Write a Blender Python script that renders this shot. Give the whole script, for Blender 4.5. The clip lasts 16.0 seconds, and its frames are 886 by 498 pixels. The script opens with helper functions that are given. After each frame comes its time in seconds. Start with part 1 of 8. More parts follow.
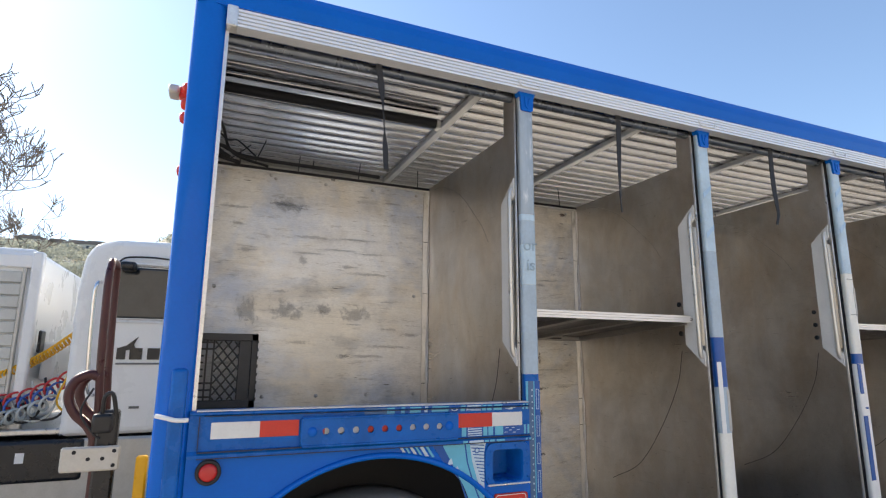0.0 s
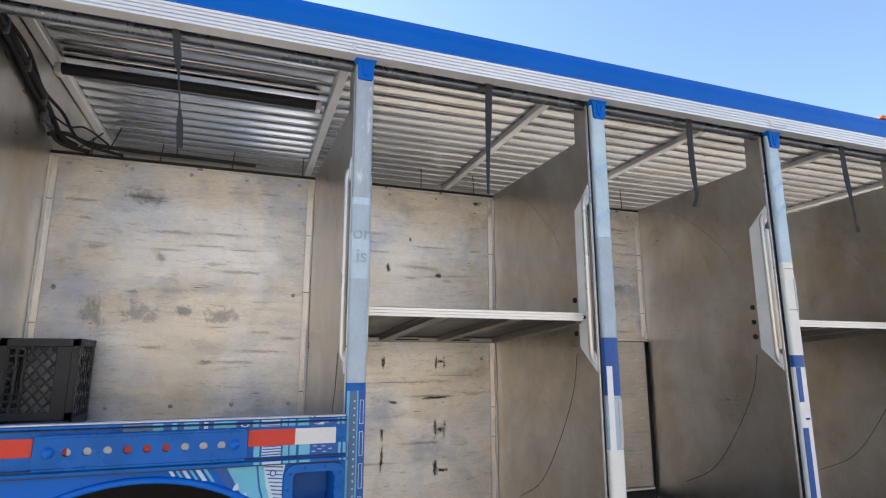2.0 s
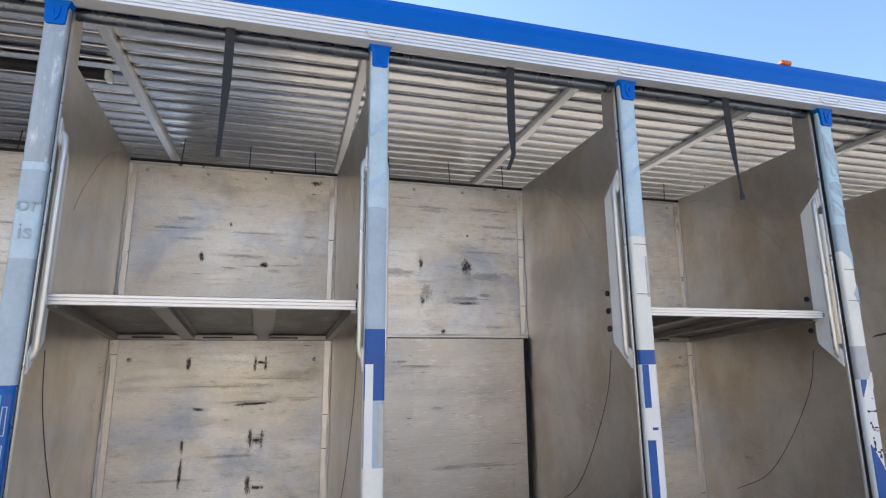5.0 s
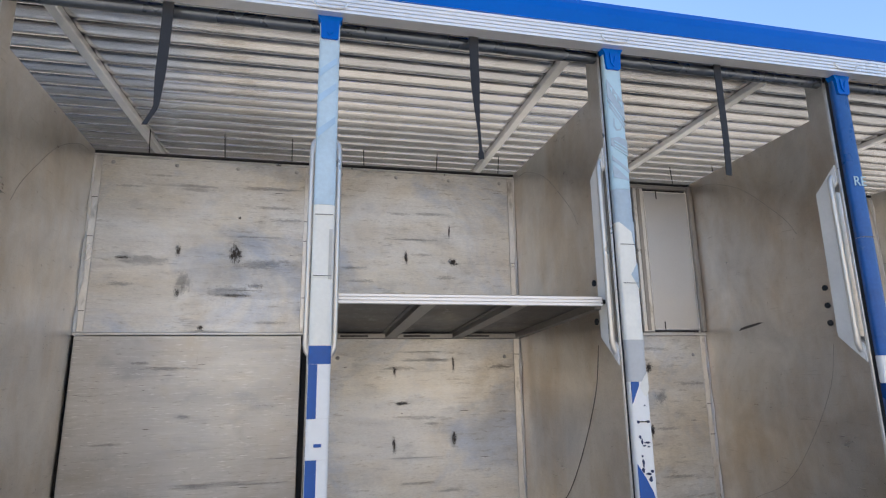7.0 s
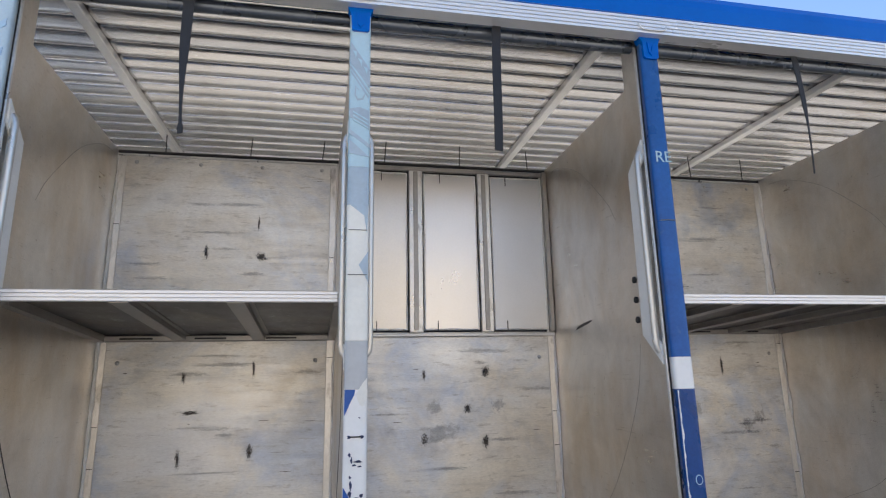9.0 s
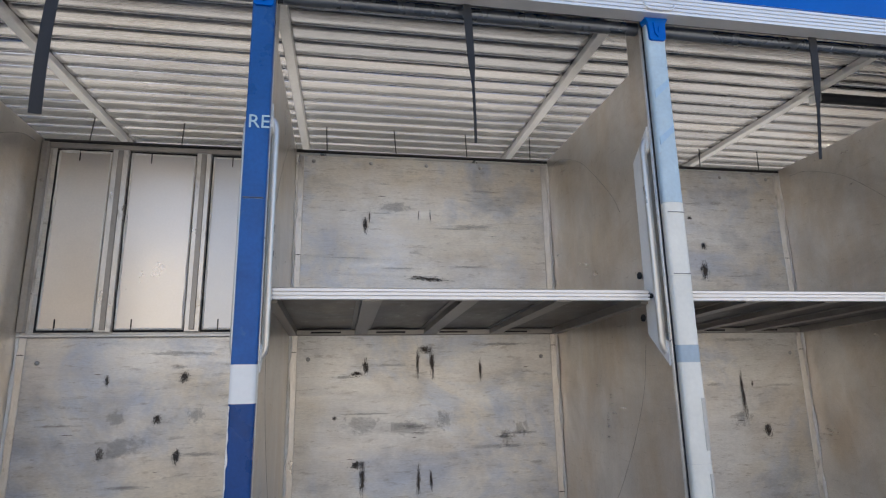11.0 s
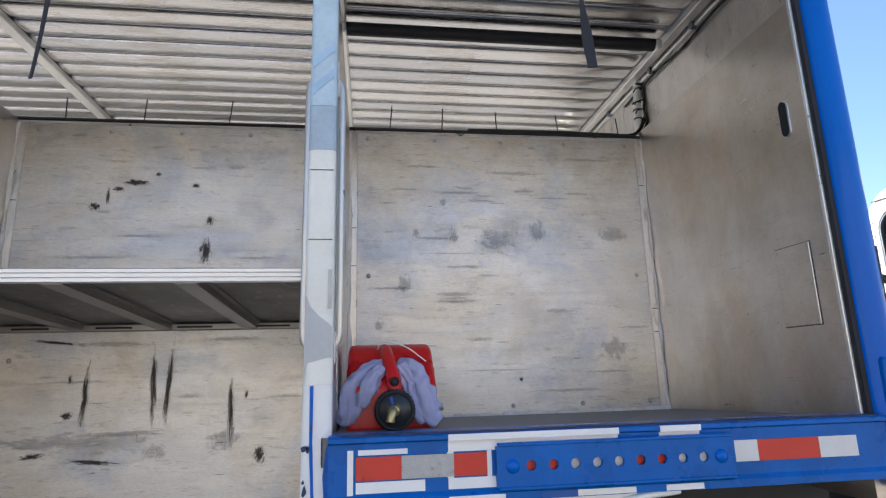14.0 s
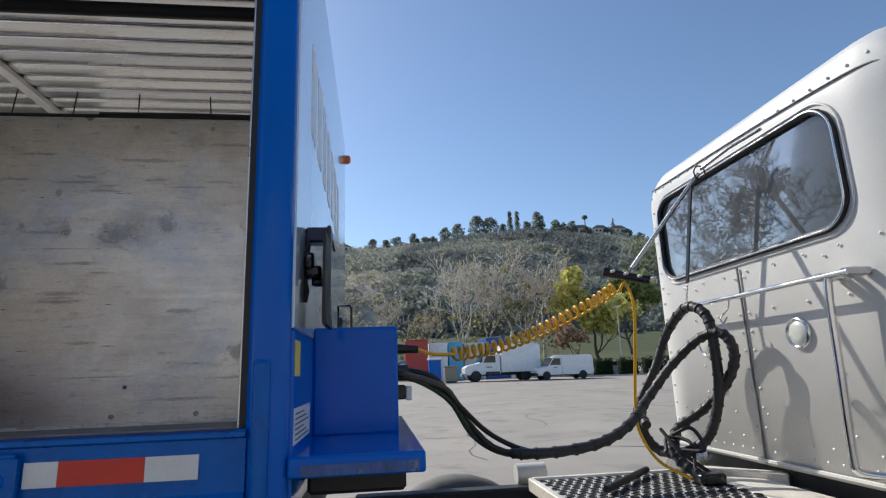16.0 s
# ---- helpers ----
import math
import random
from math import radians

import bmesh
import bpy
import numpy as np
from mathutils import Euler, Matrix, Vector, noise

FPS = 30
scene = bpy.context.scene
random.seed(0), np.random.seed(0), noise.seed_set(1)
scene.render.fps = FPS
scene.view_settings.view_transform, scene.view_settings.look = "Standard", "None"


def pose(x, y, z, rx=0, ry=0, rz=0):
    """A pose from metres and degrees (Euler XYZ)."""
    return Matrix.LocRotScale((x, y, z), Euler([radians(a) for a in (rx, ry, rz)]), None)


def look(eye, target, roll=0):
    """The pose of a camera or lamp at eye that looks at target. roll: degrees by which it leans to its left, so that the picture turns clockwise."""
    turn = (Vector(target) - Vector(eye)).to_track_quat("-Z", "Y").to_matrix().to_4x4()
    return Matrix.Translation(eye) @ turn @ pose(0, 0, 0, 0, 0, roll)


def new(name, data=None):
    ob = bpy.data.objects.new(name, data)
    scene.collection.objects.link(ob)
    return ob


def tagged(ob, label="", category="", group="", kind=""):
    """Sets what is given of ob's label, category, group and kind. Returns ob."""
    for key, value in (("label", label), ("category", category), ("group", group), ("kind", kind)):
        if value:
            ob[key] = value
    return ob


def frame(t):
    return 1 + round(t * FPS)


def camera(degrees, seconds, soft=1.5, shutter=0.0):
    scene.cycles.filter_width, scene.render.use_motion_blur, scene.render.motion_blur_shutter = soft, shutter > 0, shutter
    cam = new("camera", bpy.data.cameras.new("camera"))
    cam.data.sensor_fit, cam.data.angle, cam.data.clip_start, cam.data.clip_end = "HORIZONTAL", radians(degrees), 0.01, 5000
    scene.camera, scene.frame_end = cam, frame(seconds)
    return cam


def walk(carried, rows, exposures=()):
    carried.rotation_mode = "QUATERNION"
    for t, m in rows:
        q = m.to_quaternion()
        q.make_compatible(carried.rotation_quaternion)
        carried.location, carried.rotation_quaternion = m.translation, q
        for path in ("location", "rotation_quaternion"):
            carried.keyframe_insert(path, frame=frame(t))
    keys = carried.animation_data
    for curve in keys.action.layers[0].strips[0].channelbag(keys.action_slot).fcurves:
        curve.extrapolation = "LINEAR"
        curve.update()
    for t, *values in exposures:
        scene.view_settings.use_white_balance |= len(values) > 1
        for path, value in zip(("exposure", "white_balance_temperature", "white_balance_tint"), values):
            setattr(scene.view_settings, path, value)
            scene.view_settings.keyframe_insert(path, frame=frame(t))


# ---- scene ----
cam = camera(77.0, 16.0, 1.2)
PATH = [
    (0, (-1.309, -2.098, 1.645), (-0.543, -0.29, 2.024), 0.4),
    (0.5, (-1.093, -2.097, 1.637), (-0.359, -0.278, 2.025), 0.3),
    (1, (-0.931, -2.09, 1.633), (-0.215, -0.265, 2.026), 0.2),
    (1.5, (-0.736, -2.093, 1.649), (-0.044, -0.258, 2.043), 0.1),
    (2, (-0.401, -2.084, 1.658), (0.253, -0.234, 2.046), -0.0),
    (2.5, (0.009, -2.064, 1.663), (0.614, -0.196, 2.044), -0.0),
    (3, (0.252, -2.046, 1.651), (0.841, -0.174, 2.032), -0.3),
    (3.2, (0.333, -2.059, 1.626), (0.888, -0.179, 2.022), 0.1),
    (5.3, (0.991, -1.977, 1.618), (1.501, -0.089, 2.033), -0.5),
    (5.5, (1.133, -1.965, 1.613), (1.632, -0.074, 2.032), -0.5),
    (6, (1.495, -1.929, 1.608), (1.964, -0.031, 2.029), -0.6),
    (6.5, (1.87, -1.898, 1.609), (2.311, 0.007, 2.029), -0.7),
    (7, (2.235, -1.862, 1.599), (2.654, 0.048, 2.02), -0.8),
    (7.5, (2.546, -1.836, 1.596), (2.949, 0.076, 2.02), -0.9),
    (8, (2.836, -1.815, 1.595), (3.23, 0.099, 2.02), -1.0),
    (8.2, (2.949, -1.807, 1.59), (3.337, 0.108, 2.019), -1.1),
    (10.3, (4.02, -1.741, 1.602), (4.386, 0.177, 2.032), -1.0),
    (10.5, (4.218, -1.731, 1.6), (4.576, 0.19, 2.027), -1.0),
    (11, (4.774, -1.685, 1.607), (5.112, 0.241, 2.027), -1.0),
    (11.5, (5.278, -1.635, 1.618), (5.594, 0.297, 2.029), -0.9),
    (12, (5.795, -1.572, 1.615), (6.104, 0.361, 2.026), -1.0),
    (12.5, (6.324, -1.516, 1.593), (6.613, 0.418, 2.01), -1.1),
    (13, (6.728, -1.478, 1.593), (7.002, 0.458, 2.013), -1.2),
    (13.5, (7.072, -1.455, 1.594), (7.344, 0.482, 2.011), -1.4),
    (14, (7.424, -1.431, 1.582), (7.688, 0.506, 2.005), -1.5),
    (14.5, (7.785, -1.413, 1.578), (8.04, 0.524, 2.002), -1.6),
    (15, (8.206, -1.402, 1.564), (8.453, 0.535, 1.995), -1.7),
    (15.2, (8.384, -1.389, 1.556), (8.631, 0.547, 1.991), -1.9),
    (15.5, (8.655, -1.379, 1.549), (8.901, 0.557, 1.984), -1.9),
    (16, (9.1, -1.384, 1.538), (9.345, 0.552, 1.975), -2.1),
]
walk(cam, [(t, look(eye, target, roll)) for t, eye, target, roll in PATH],
     exposures=[(0.0, 1.0, 7000, 10), (1.5, 1.2, 6950, 10), (3.0, 1.26, 6750, 10), (8.0, 1.22, 6500, 10), (11.0, 1.07, 6450, 10), (13.0, 1.33, 6400, 10), (14.4, 1.08, 6400, 10), (15.0, 0.96, 6350, 10), (15.5, 0.6, 6350, 9), (16.0, 0.02, 6350, 9)])
# ---- light ----
SUN_AZ, SUN_EL = 35.0, 38.0          # degrees to the left of +y, and above the ground
sun_dir = Vector((-math.sin(radians(SUN_AZ)) * math.cos(radians(SUN_EL)), math.cos(radians(SUN_AZ)) * math.cos(radians(SUN_EL)), math.sin(radians(SUN_EL))))
world = bpy.data.worlds.new("sky")
scene.world = world
world.use_nodes = True
wn = world.node_tree.nodes
sky = wn.new("ShaderNodeTexSky")
sky.sky_type = "NISHITA"
sky.sun_disc = False
sky.sun_elevation = radians(SUN_EL)
sky.sun_rotation = radians(-SUN_AZ)
sky.altitude, sky.air_density, sky.dust_density, sky.ozone_density = 100, 1.0, 0.4, 3.0
wn["Background"].inputs["Strength"].default_value = 0.135
world.node_tree.links.new(sky.outputs[0], wn["Background"].inputs["Color"])
sun = new("sun", bpy.data.lights.new("sun", "SUN"))
sun.data.energy, sun.data.angle, sun.data.color = 4.3, radians(0.6), (1.0, 0.94, 0.84)
sun.matrix_world = look(sun_dir * 50, (0, 0, 0))


# ---- materials ----
def node_material(name):
    m = bpy.data.materials.new(name)
    m.use_nodes = True
    nt = m.node_tree
    return m, nt, nt.nodes["Principled BSDF"]


def coords(nt, scale=(1, 1, 1), space="Object", shift=(0, 0, 0)):
    tc = nt.nodes.new("ShaderNodeTexCoord")
    mp = nt.nodes.new("ShaderNodeMapping")
    mp.inputs["Scale"].default_value, mp.inputs["Location"].default_value = scale, shift
    nt.links.new(tc.outputs[space], mp.inputs["Vector"])
    return mp.outputs[0]


def noise_at(nt, vec, scale, detail=4, rough=0.55, distort=0.0):
    n = nt.nodes.new("ShaderNodeTexNoise")
    n.inputs["Scale"].default_value, n.inputs["Detail"].default_value = scale, detail
    n.inputs["Roughness"].default_value, n.inputs["Distortion"].default_value = rough, distort
    nt.links.new(vec, n.inputs["Vector"])
    return n.outputs["Fac"]


def ramp(nt, fac, stops):
    r = nt.nodes.new("ShaderNodeValToRGB")
    e = r.color_ramp.elements
    while len(e) < len(stops):
        e.new(0.5)
    for el, (p, c) in zip(e, stops):
        el.position = p
        el.color = (*c, 1) if isinstance(c, tuple) else (c, c, c, 1)
    nt.links.new(fac, r.inputs[0])
    return r.outputs[0]


def mix(nt, a, b, fac, mode="MIX"):
    m = nt.nodes.new("ShaderNodeMix")
    m.data_type, m.blend_type = "RGBA", mode
    for v, k in ((fac, 0), (a, 6), (b, 7)):
        if isinstance(v, (int, float)):
            m.inputs[k].default_value = v
        elif isinstance(v, tuple):
            m.inputs[k].default_value = (*v, 1)
        else:
            nt.links.new(v, m.inputs[k])
    return m.outputs[2]


def bump(nt, bsdf, height, strength=0.2, distance=0.01):
    b = nt.nodes.new("ShaderNodeBump")
    b.inputs["Strength"].default_value, b.inputs["Distance"].default_value = strength, distance
    nt.links.new(height, b.inputs["Height"])
    nt.links.new(b.outputs[0], bsdf.inputs["Normal"])


def surface(name, colour, rough=0.5, metal=0.0, vary=0.15, scale=6.0, grain=60.0, bumpy=0.1, stretch=(1, 1, 1), spec=0.5, rough_vary=0.12, coat=0.0, dirt=None):
    """A plain surface with variation at two scales, fine relief and uneven gloss."""
    m, nt, b = node_material(name)
    vec = coords(nt, stretch)
    big, fine = noise_at(nt, vec, scale, 5), noise_at(nt, vec, grain, 3)
    lo, hi = tuple(c * (1 - vary) for c in colour), tuple(min(1, c * (1 + vary)) for c in colour)
    col = mix(nt, ramp(nt, big, [(0.3, lo), (0.7, hi)]), ramp(nt, fine, [(0.3, tuple(c * (1 - vary * 0.6) for c in colour)), (0.7, hi)]), 0.35)
    if dirt:
        spots = noise_at(nt, vec, dirt[2], 6, 0.65)
        col = mix(nt, col, dirt[0], ramp(nt, spots, [(dirt[1], 0.0), (dirt[1] + 0.12, 0.8)]))
    nt.links.new(col, b.inputs["Base Color"])
    nt.links.new(ramp(nt, big, [(0.25, max(0.02, rough - rough_vary)), (0.75, min(1, rough + rough_vary))]), b.inputs["Roughness"])
    b.inputs["Metallic"].default_value = metal
    b.inputs["Specular IOR Level"].default_value = spec
    b.inputs["Coat Weight"].default_value = coat
    if bumpy:
        bump(nt, b, fine, bumpy, 0.004)
    return m


def sheet_metal(name, colour, streak=(3, 1, 30), rough=0.4, stain=0.5, warm=(0.42, 0.34, 0.24), metal=0.8, wear=0.6, mottle=1.0, glints=0.2, relief=0.14, tint=0.0):
    """Worn mill-finish aluminium sheet: drawn streaks, cloudy patches, rubbed stains, scratches both ways."""
    m, nt, b = node_material(name)
    vec = coords(nt)
    drawn = noise_at(nt, coords(nt, streak), 4.0, 8, 0.66)
    band = noise_at(nt, coords(nt, (0.5, 0.5, 3.2)), 3.0, 4, 0.6)
    cloud = noise_at(nt, vec, 2.3, 6, 0.62)
    blot = noise_at(nt, coords(nt, (1.0, 1.0, 1.6)), 4.5, 5, 0.6)
    speck = noise_at(nt, vec, 55.0, 4, 0.7)
    dash = noise_at(nt, coords(nt, (streak[0] * 2.0, streak[1] * 2.0, streak[2] * 6)), 5.0, 3, 0.55)
    upright = noise_at(nt, coords(nt, (26, 26, 1.6)), 4.0, 3, 0.6)
    base = ramp(nt, cloud, [(0.3, tuple(c * (1 - 0.26 * mottle) for c in colour)), (0.7, tuple(min(1, c * (1 + 0.15 * mottle)) for c in colour))])
    base = mix(nt, base, ramp(nt, drawn, [(0.32, tuple(c * 0.58 for c in colour)), (0.62, tuple(min(1, c * 1.18) for c in colour))]), 0.28)
    base = mix(nt, base, ramp(nt, band, [(0.35, tuple(c * 0.8 for c in colour)), (0.65, tuple(min(1, c * 1.1) for c in colour))]), 0.35)
    base = mix(nt, base, (0.20, 0.225, 0.28), ramp(nt, blot, [(0.56, 0.0), (0.74, stain)]))
    base = mix(nt, base, (0.17, 0.16, 0.155), ramp(nt, noise_at(nt, coords(nt, (streak[0] * 0.9, streak[1] * 0.9, streak[2] * 2.2)), 3.0, 6, 0.7), [(0.58, 0.0), (0.74, wear * 0.5)]))
    base = mix(nt, base, warm, ramp(nt, noise_at(nt, vec, 2.6, 5, 0.6, 0.6), [(0.52, 0.0), (0.75, 0.4 * mottle)]))
    base = mix(nt, base, (0.08, 0.07, 0.06), ramp(nt, dash, [(0.66, 0.0), (0.74, wear)]))
    base = mix(nt, base, (0.12, 0.10, 0.09), ramp(nt, upright, [(0.70, 0.0), (0.78, wear * 0.6)]))
    base = mix(nt, base, (0.90, 0.89, 0.86), ramp(nt, speck, [(0.68, 0.0), (0.76, 0.3 * mottle)]))
    if tint:
        # Random warm and blue tints imitate ground and sky light reflected in the sheet.
        base = mix(nt, base, (0.80, 0.68, 0.47), ramp(nt, noise_at(nt, coords(nt, (1.0, 1.0, 1.5), shift=(3.1, 0, 0)), 1.5, 5, 0.6, 0.5), [(0.44, 0.0), (0.64, 0.40 * tint)]), "MULTIPLY")
        base = mix(nt, base, (0.62, 0.72, 0.92), ramp(nt, noise_at(nt, coords(nt, (1.0, 1.0, 1.2), shift=(9.7, 0, 5.3)), 1.7, 6, 0.62, 0.6), [(0.50, 0.0), (0.66, 0.75 * tint)]), "MULTIPLY")
        grit = noise_at(nt, coords(nt, (60, 60, 170)), 1.0, 4, 0.7)
        base = mix(nt, base, ramp(nt, grit, [(0.30, 0.80), (0.70, 1.0)]), 0.8, "MULTIPLY")
        scuff = noise_at(nt, coords(nt, (5.0, 5.0, 26)), 2.2, 7, 0.75, 0.3)
        base = mix(nt, base, (0.62, 0.59, 0.56), ramp(nt, scuff, [(0.56, 0.0), (0.66, 0.7 * tint)]), "MULTIPLY")
    fleck = noise_at(nt, coords(nt, (streak[0] * 3.0, streak[1] * 3.0, streak[2] * 4)), 4.0, 5, 0.7)
    base = mix(nt, base, (0.92, 0.92, 0.93), ramp(nt, fleck, [(0.58, 0.0), (0.70, glints)]))
    nt.links.new(base, b.inputs["Base Color"])
    nt.links.new(ramp(nt, mix(nt, drawn, cloud, 0.5), [(0.3, max(0.1, rough - 0.17)), (0.7, rough + 0.18)]), b.inputs["Roughness"])
    b.inputs["Metallic"].default_value = metal
    bump(nt, b, mix(nt, drawn, cloud, 0.6), relief, 0.006)
    return m


def rolled_metal(name, colour):
    """Smooth rolled sheet: cloudy dulling, fine pits, hairline scratches, a few rusty specks."""
    m, nt, b = node_material(name)
    cloud = noise_at(nt, coords(nt, (1, 1, 1)), 2.6, 9, 0.68, 0.5)
    grain = noise_at(nt, coords(nt, (1, 90, 90)), 2.0, 4, 0.7)
    hair = noise_at(nt, coords(nt, (1, 3.0, 42)), 3.0, 5, 0.7, 0.2)
    stray = noise_at(nt, coords(nt, (1, 40, 4), shift=(0, 2, 7)), 2.0, 5, 0.7, 0.4)
    pit = noise_at(nt, coords(nt), 48.0, 3, 0.6)
    dull = noise_at(nt, coords(nt, (1, 2.2, 1), shift=(4, 1, 2)), 1.6, 6, 0.65)
    base = ramp(nt, cloud, [(0.32, tuple(c * 0.80 for c in colour)), (0.68, tuple(min(1, c * 1.12) for c in colour))])
    base = mix(nt, base, (0.86, 0.78, 0.68), ramp(nt, dull, [(0.42, 0.0), (0.66, 0.9)]), "MULTIPLY")
    base = mix(nt, base, ramp(nt, grain, [(0.3, 0.82), (0.7, 1.0)]), 0.75, "MULTIPLY")
    base = mix(nt, base, (0.60, 0.57, 0.54), ramp(nt, hair, [(0.62, 0.0), (0.70, 0.55)]), "MULTIPLY")
    base = mix(nt, base, (0.85, 0.84, 0.82), ramp(nt, stray, [(0.68, 0.0), (0.74, 0.30)]))
    base = mix(nt, base, (0.22, 0.17, 0.13), ramp(nt, pit, [(0.70, 0.0), (0.76, 0.55)]))
    nt.links.new(base, b.inputs["Base Color"])
    nt.links.new(ramp(nt, mix(nt, cloud, hair, 0.4), [(0.3, 0.24), (0.7, 0.42)]), b.inputs["Roughness"])
    b.inputs["Metallic"].default_value = 0.97
    bump(nt, b, mix(nt, grain, cloud, 0.3), 0.03, 0.004)
    return m


M_BACK = sheet_metal("back_sheet", (0.93, 0.90, 0.86), (1.0, 1, 11), 0.50, 0.34, metal=0.92, wear=0.30, relief=0.07, tint=1.0)
M_DIV = rolled_metal("divider_sheet", (0.74, 0.71, 0.67))
M_PLATE = sheet_metal("worn_plate", (0.50, 0.50, 0.50), (1.6, 1, 14), 0.40, 0.4, metal=0.9, wear=0.9, glints=0.6)
M_TRIM = surface("bright_trim", (0.80, 0.79, 0.76), 0.35, 0.7, 0.2, 14, 120, 0.15)


def roof_metal():
    """Dull rolled slats: each one a little different, with drawn streaks, grime and rusty blotches."""
    m, nt, b = node_material("roof_sheet")
    info = nt.nodes.new("ShaderNodeObjectInfo")
    drawn = noise_at(nt, coords(nt, (1.2, 60, 60)), 2.0, 6, 0.7)
    long_mark = noise_at(nt, coords(nt, (0.7, 7, 4)), 2.0, 6, 0.65, 0.4)
    blotch = noise_at(nt, coords(nt, (1.0, 3.0, 1.0), shift=(5, 2, 1)), 2.4, 7, 0.7, 0.5)
    fleck = noise_at(nt, coords(nt, (6, 20, 6)), 3.0, 5, 0.7)
    base = ramp(nt, info.outputs["Random"], [(0.0, (0.55, 0.56, 0.575)), (0.5, (0.64, 0.64, 0.65)), (1.0, (0.72, 0.71, 0.695))])
    base = mix(nt, base, ramp(nt, drawn, [(0.3, 0.80), (0.7, 1.0)]), 0.7, "MULTIPLY")
    base = mix(nt, base, (0.58, 0.57, 0.56), ramp(nt, long_mark, [(0.54, 0.0), (0.68, 0.65)]), "MULTIPLY")
    base = mix(nt, base, (0.66, 0.57, 0.47), ramp(nt, blotch, [(0.52, 0.0), (0.68, 0.65)]), "MULTIPLY")
    base = mix(nt, base, (0.10, 0.085, 0.07), ramp(nt, fleck, [(0.66, 0.0), (0.73, 0.6)]))
    nt.links.new(base, b.inputs["Base Color"])
    nt.links.new(ramp(nt, mix(nt, drawn, blotch, 0.5), [(0.3, 0.16), (0.7, 0.34)]), b.inputs["Roughness"])
    b.inputs["Metallic"].default_value = 1.0
    bump(nt, b, mix(nt, drawn, blotch, 0.6), 0.04, 0.004)
    return m


M_ROOF = roof_metal()
M_BEAM = surface("beam_metal", (0.74, 0.73, 0.71), 0.4, 0.6, 0.12, 5, 80, 0.05)
M_RAIL = surface("silver_extrusion", (0.88, 0.87, 0.86), 0.34, 0.35, 0.08, 3, 70, 0.04, (0.3, 1, 1))
M_BLUE = surface("blue_paint", (0.0, 0.125, 0.56), 0.12, 0.0, 0.10, 3, 90, 0.02, spec=0.22, rough_vary=0.05)
M_BLUE2 = surface("blue_paint_worn", (0.0, 0.115, 0.44), 0.30, 0.0, 0.25, 9, 130, 0.06, spec=0.25, dirt=((0.30, 0.32, 0.36), 0.70, 30))
M_PALE = surface("pale_blue_film", (0.52, 0.66, 0.75), 0.4, 0.0, 0.18, 6, 70, 0.03, dirt=((0.45, 0.48, 0.50), 0.64, 18))
M_CREAM = surface("cream_film", (0.86, 0.85, 0.78), 0.42, 0.0, 0.1, 5, 70, 0.03, dirt=((0.45, 0.42, 0.36), 0.7, 26))
M_GREYBLUE = surface("grey_blue_film", (0.42, 0.52, 0.60), 0.42, 0.0, 0.18, 6, 70, 0.03, dirt=((0.40, 0.42, 0.44), 0.66, 18))
M_WHITEFILM = surface("white_film", (0.88, 0.88, 0.86), 0.4, 0.0, 0.06, 8, 70, 0.02, dirt=((0.30, 0.28, 0.26), 0.74, 26))
M_NAVY = surface("deep_blue_film", (0.0, 0.085, 0.36), 0.35, 0.0, 0.2, 6, 70, 0.02)
M_NAVYSTEEL = surface("navy_steel", (0.006, 0.014, 0.05), 0.35, 0.0, 0.2, 8, 80, 0.03)
M_CYAN = surface("cyan_film", (0.10, 0.42, 0.66), 0.35, 0.0, 0.15, 6, 70, 0.02)
M_BLACK = surface("black_rubber", (0.018, 0.018, 0.02), 0.6, 0.0, 0.3, 10, 90, 0.1)
# dark_gap: near-black that paints the shade inside holes, slots and panel gaps.
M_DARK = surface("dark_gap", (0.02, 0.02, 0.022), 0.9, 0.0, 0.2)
M_WEB = surface("black_webbing", (0.025, 0.027, 0.032), 0.75, 0.0, 0.3, 40, 260, 0.3)
M_STEEL = surface("steel", (0.50, 0.50, 0.50), 0.3, 0.9, 0.15, 12, 120, 0.05)
M_CHROME = surface("chrome", (0.75, 0.75, 0.76), 0.16, 1.0, 0.08, 12, 120, 0.02)
M_DKTUBE = surface("dark_grey_tube", (0.20, 0.22, 0.25), 0.28, 0.7, 0.2, 8, 80, 0.03)
M_REDTAPE = surface("red_reflective", (0.62, 0.035, 0.02), 0.35, 0.0, 0.12, 10, 150, 0.1)
M_WHTAPE = surface("white_reflective", (0.72, 0.72, 0.70), 0.35, 0.0, 0.1, 10, 150, 0.1)
M_CAN = surface("red_plastic", (0.70, 0.016, 0.018), 0.32, 0.0, 0.15, 8, 120, 0.05)
M_WHITE = surface("white_paint", (0.70, 0.685, 0.65), 0.4, 0.0, 0.05, 3, 60, 0.02, spec=0.3, dirt=((0.55, 0.53, 0.50), 0.7, 5))


M_CORNER = surface("caulked_trim", (0.74, 0.72, 0.69), 0.36, 0.85, 0.2, 18, 120, 0.4, (1, 1, 0.4), dirt=((0.36, 0.34, 0.31), 0.58, 14))
M_BEAD = surface("caulk_bead", (0.90, 0.87, 0.80), 0.6, 0.0, 0.3, 30, 150, 0.3, (1, 1, 0.35), dirt=((0.10, 0.085, 0.07), 0.64, 26))
M_FLOOR = surface("grimy_floor", (0.22, 0.21, 0.20), 0.55, 0.3, 0.35, 6, 90, 0.3)
M_GRAB = surface("polished_plate", (0.92, 0.91, 0.88), 0.36, 0.12, 0.08, 6, 90, 0.05)
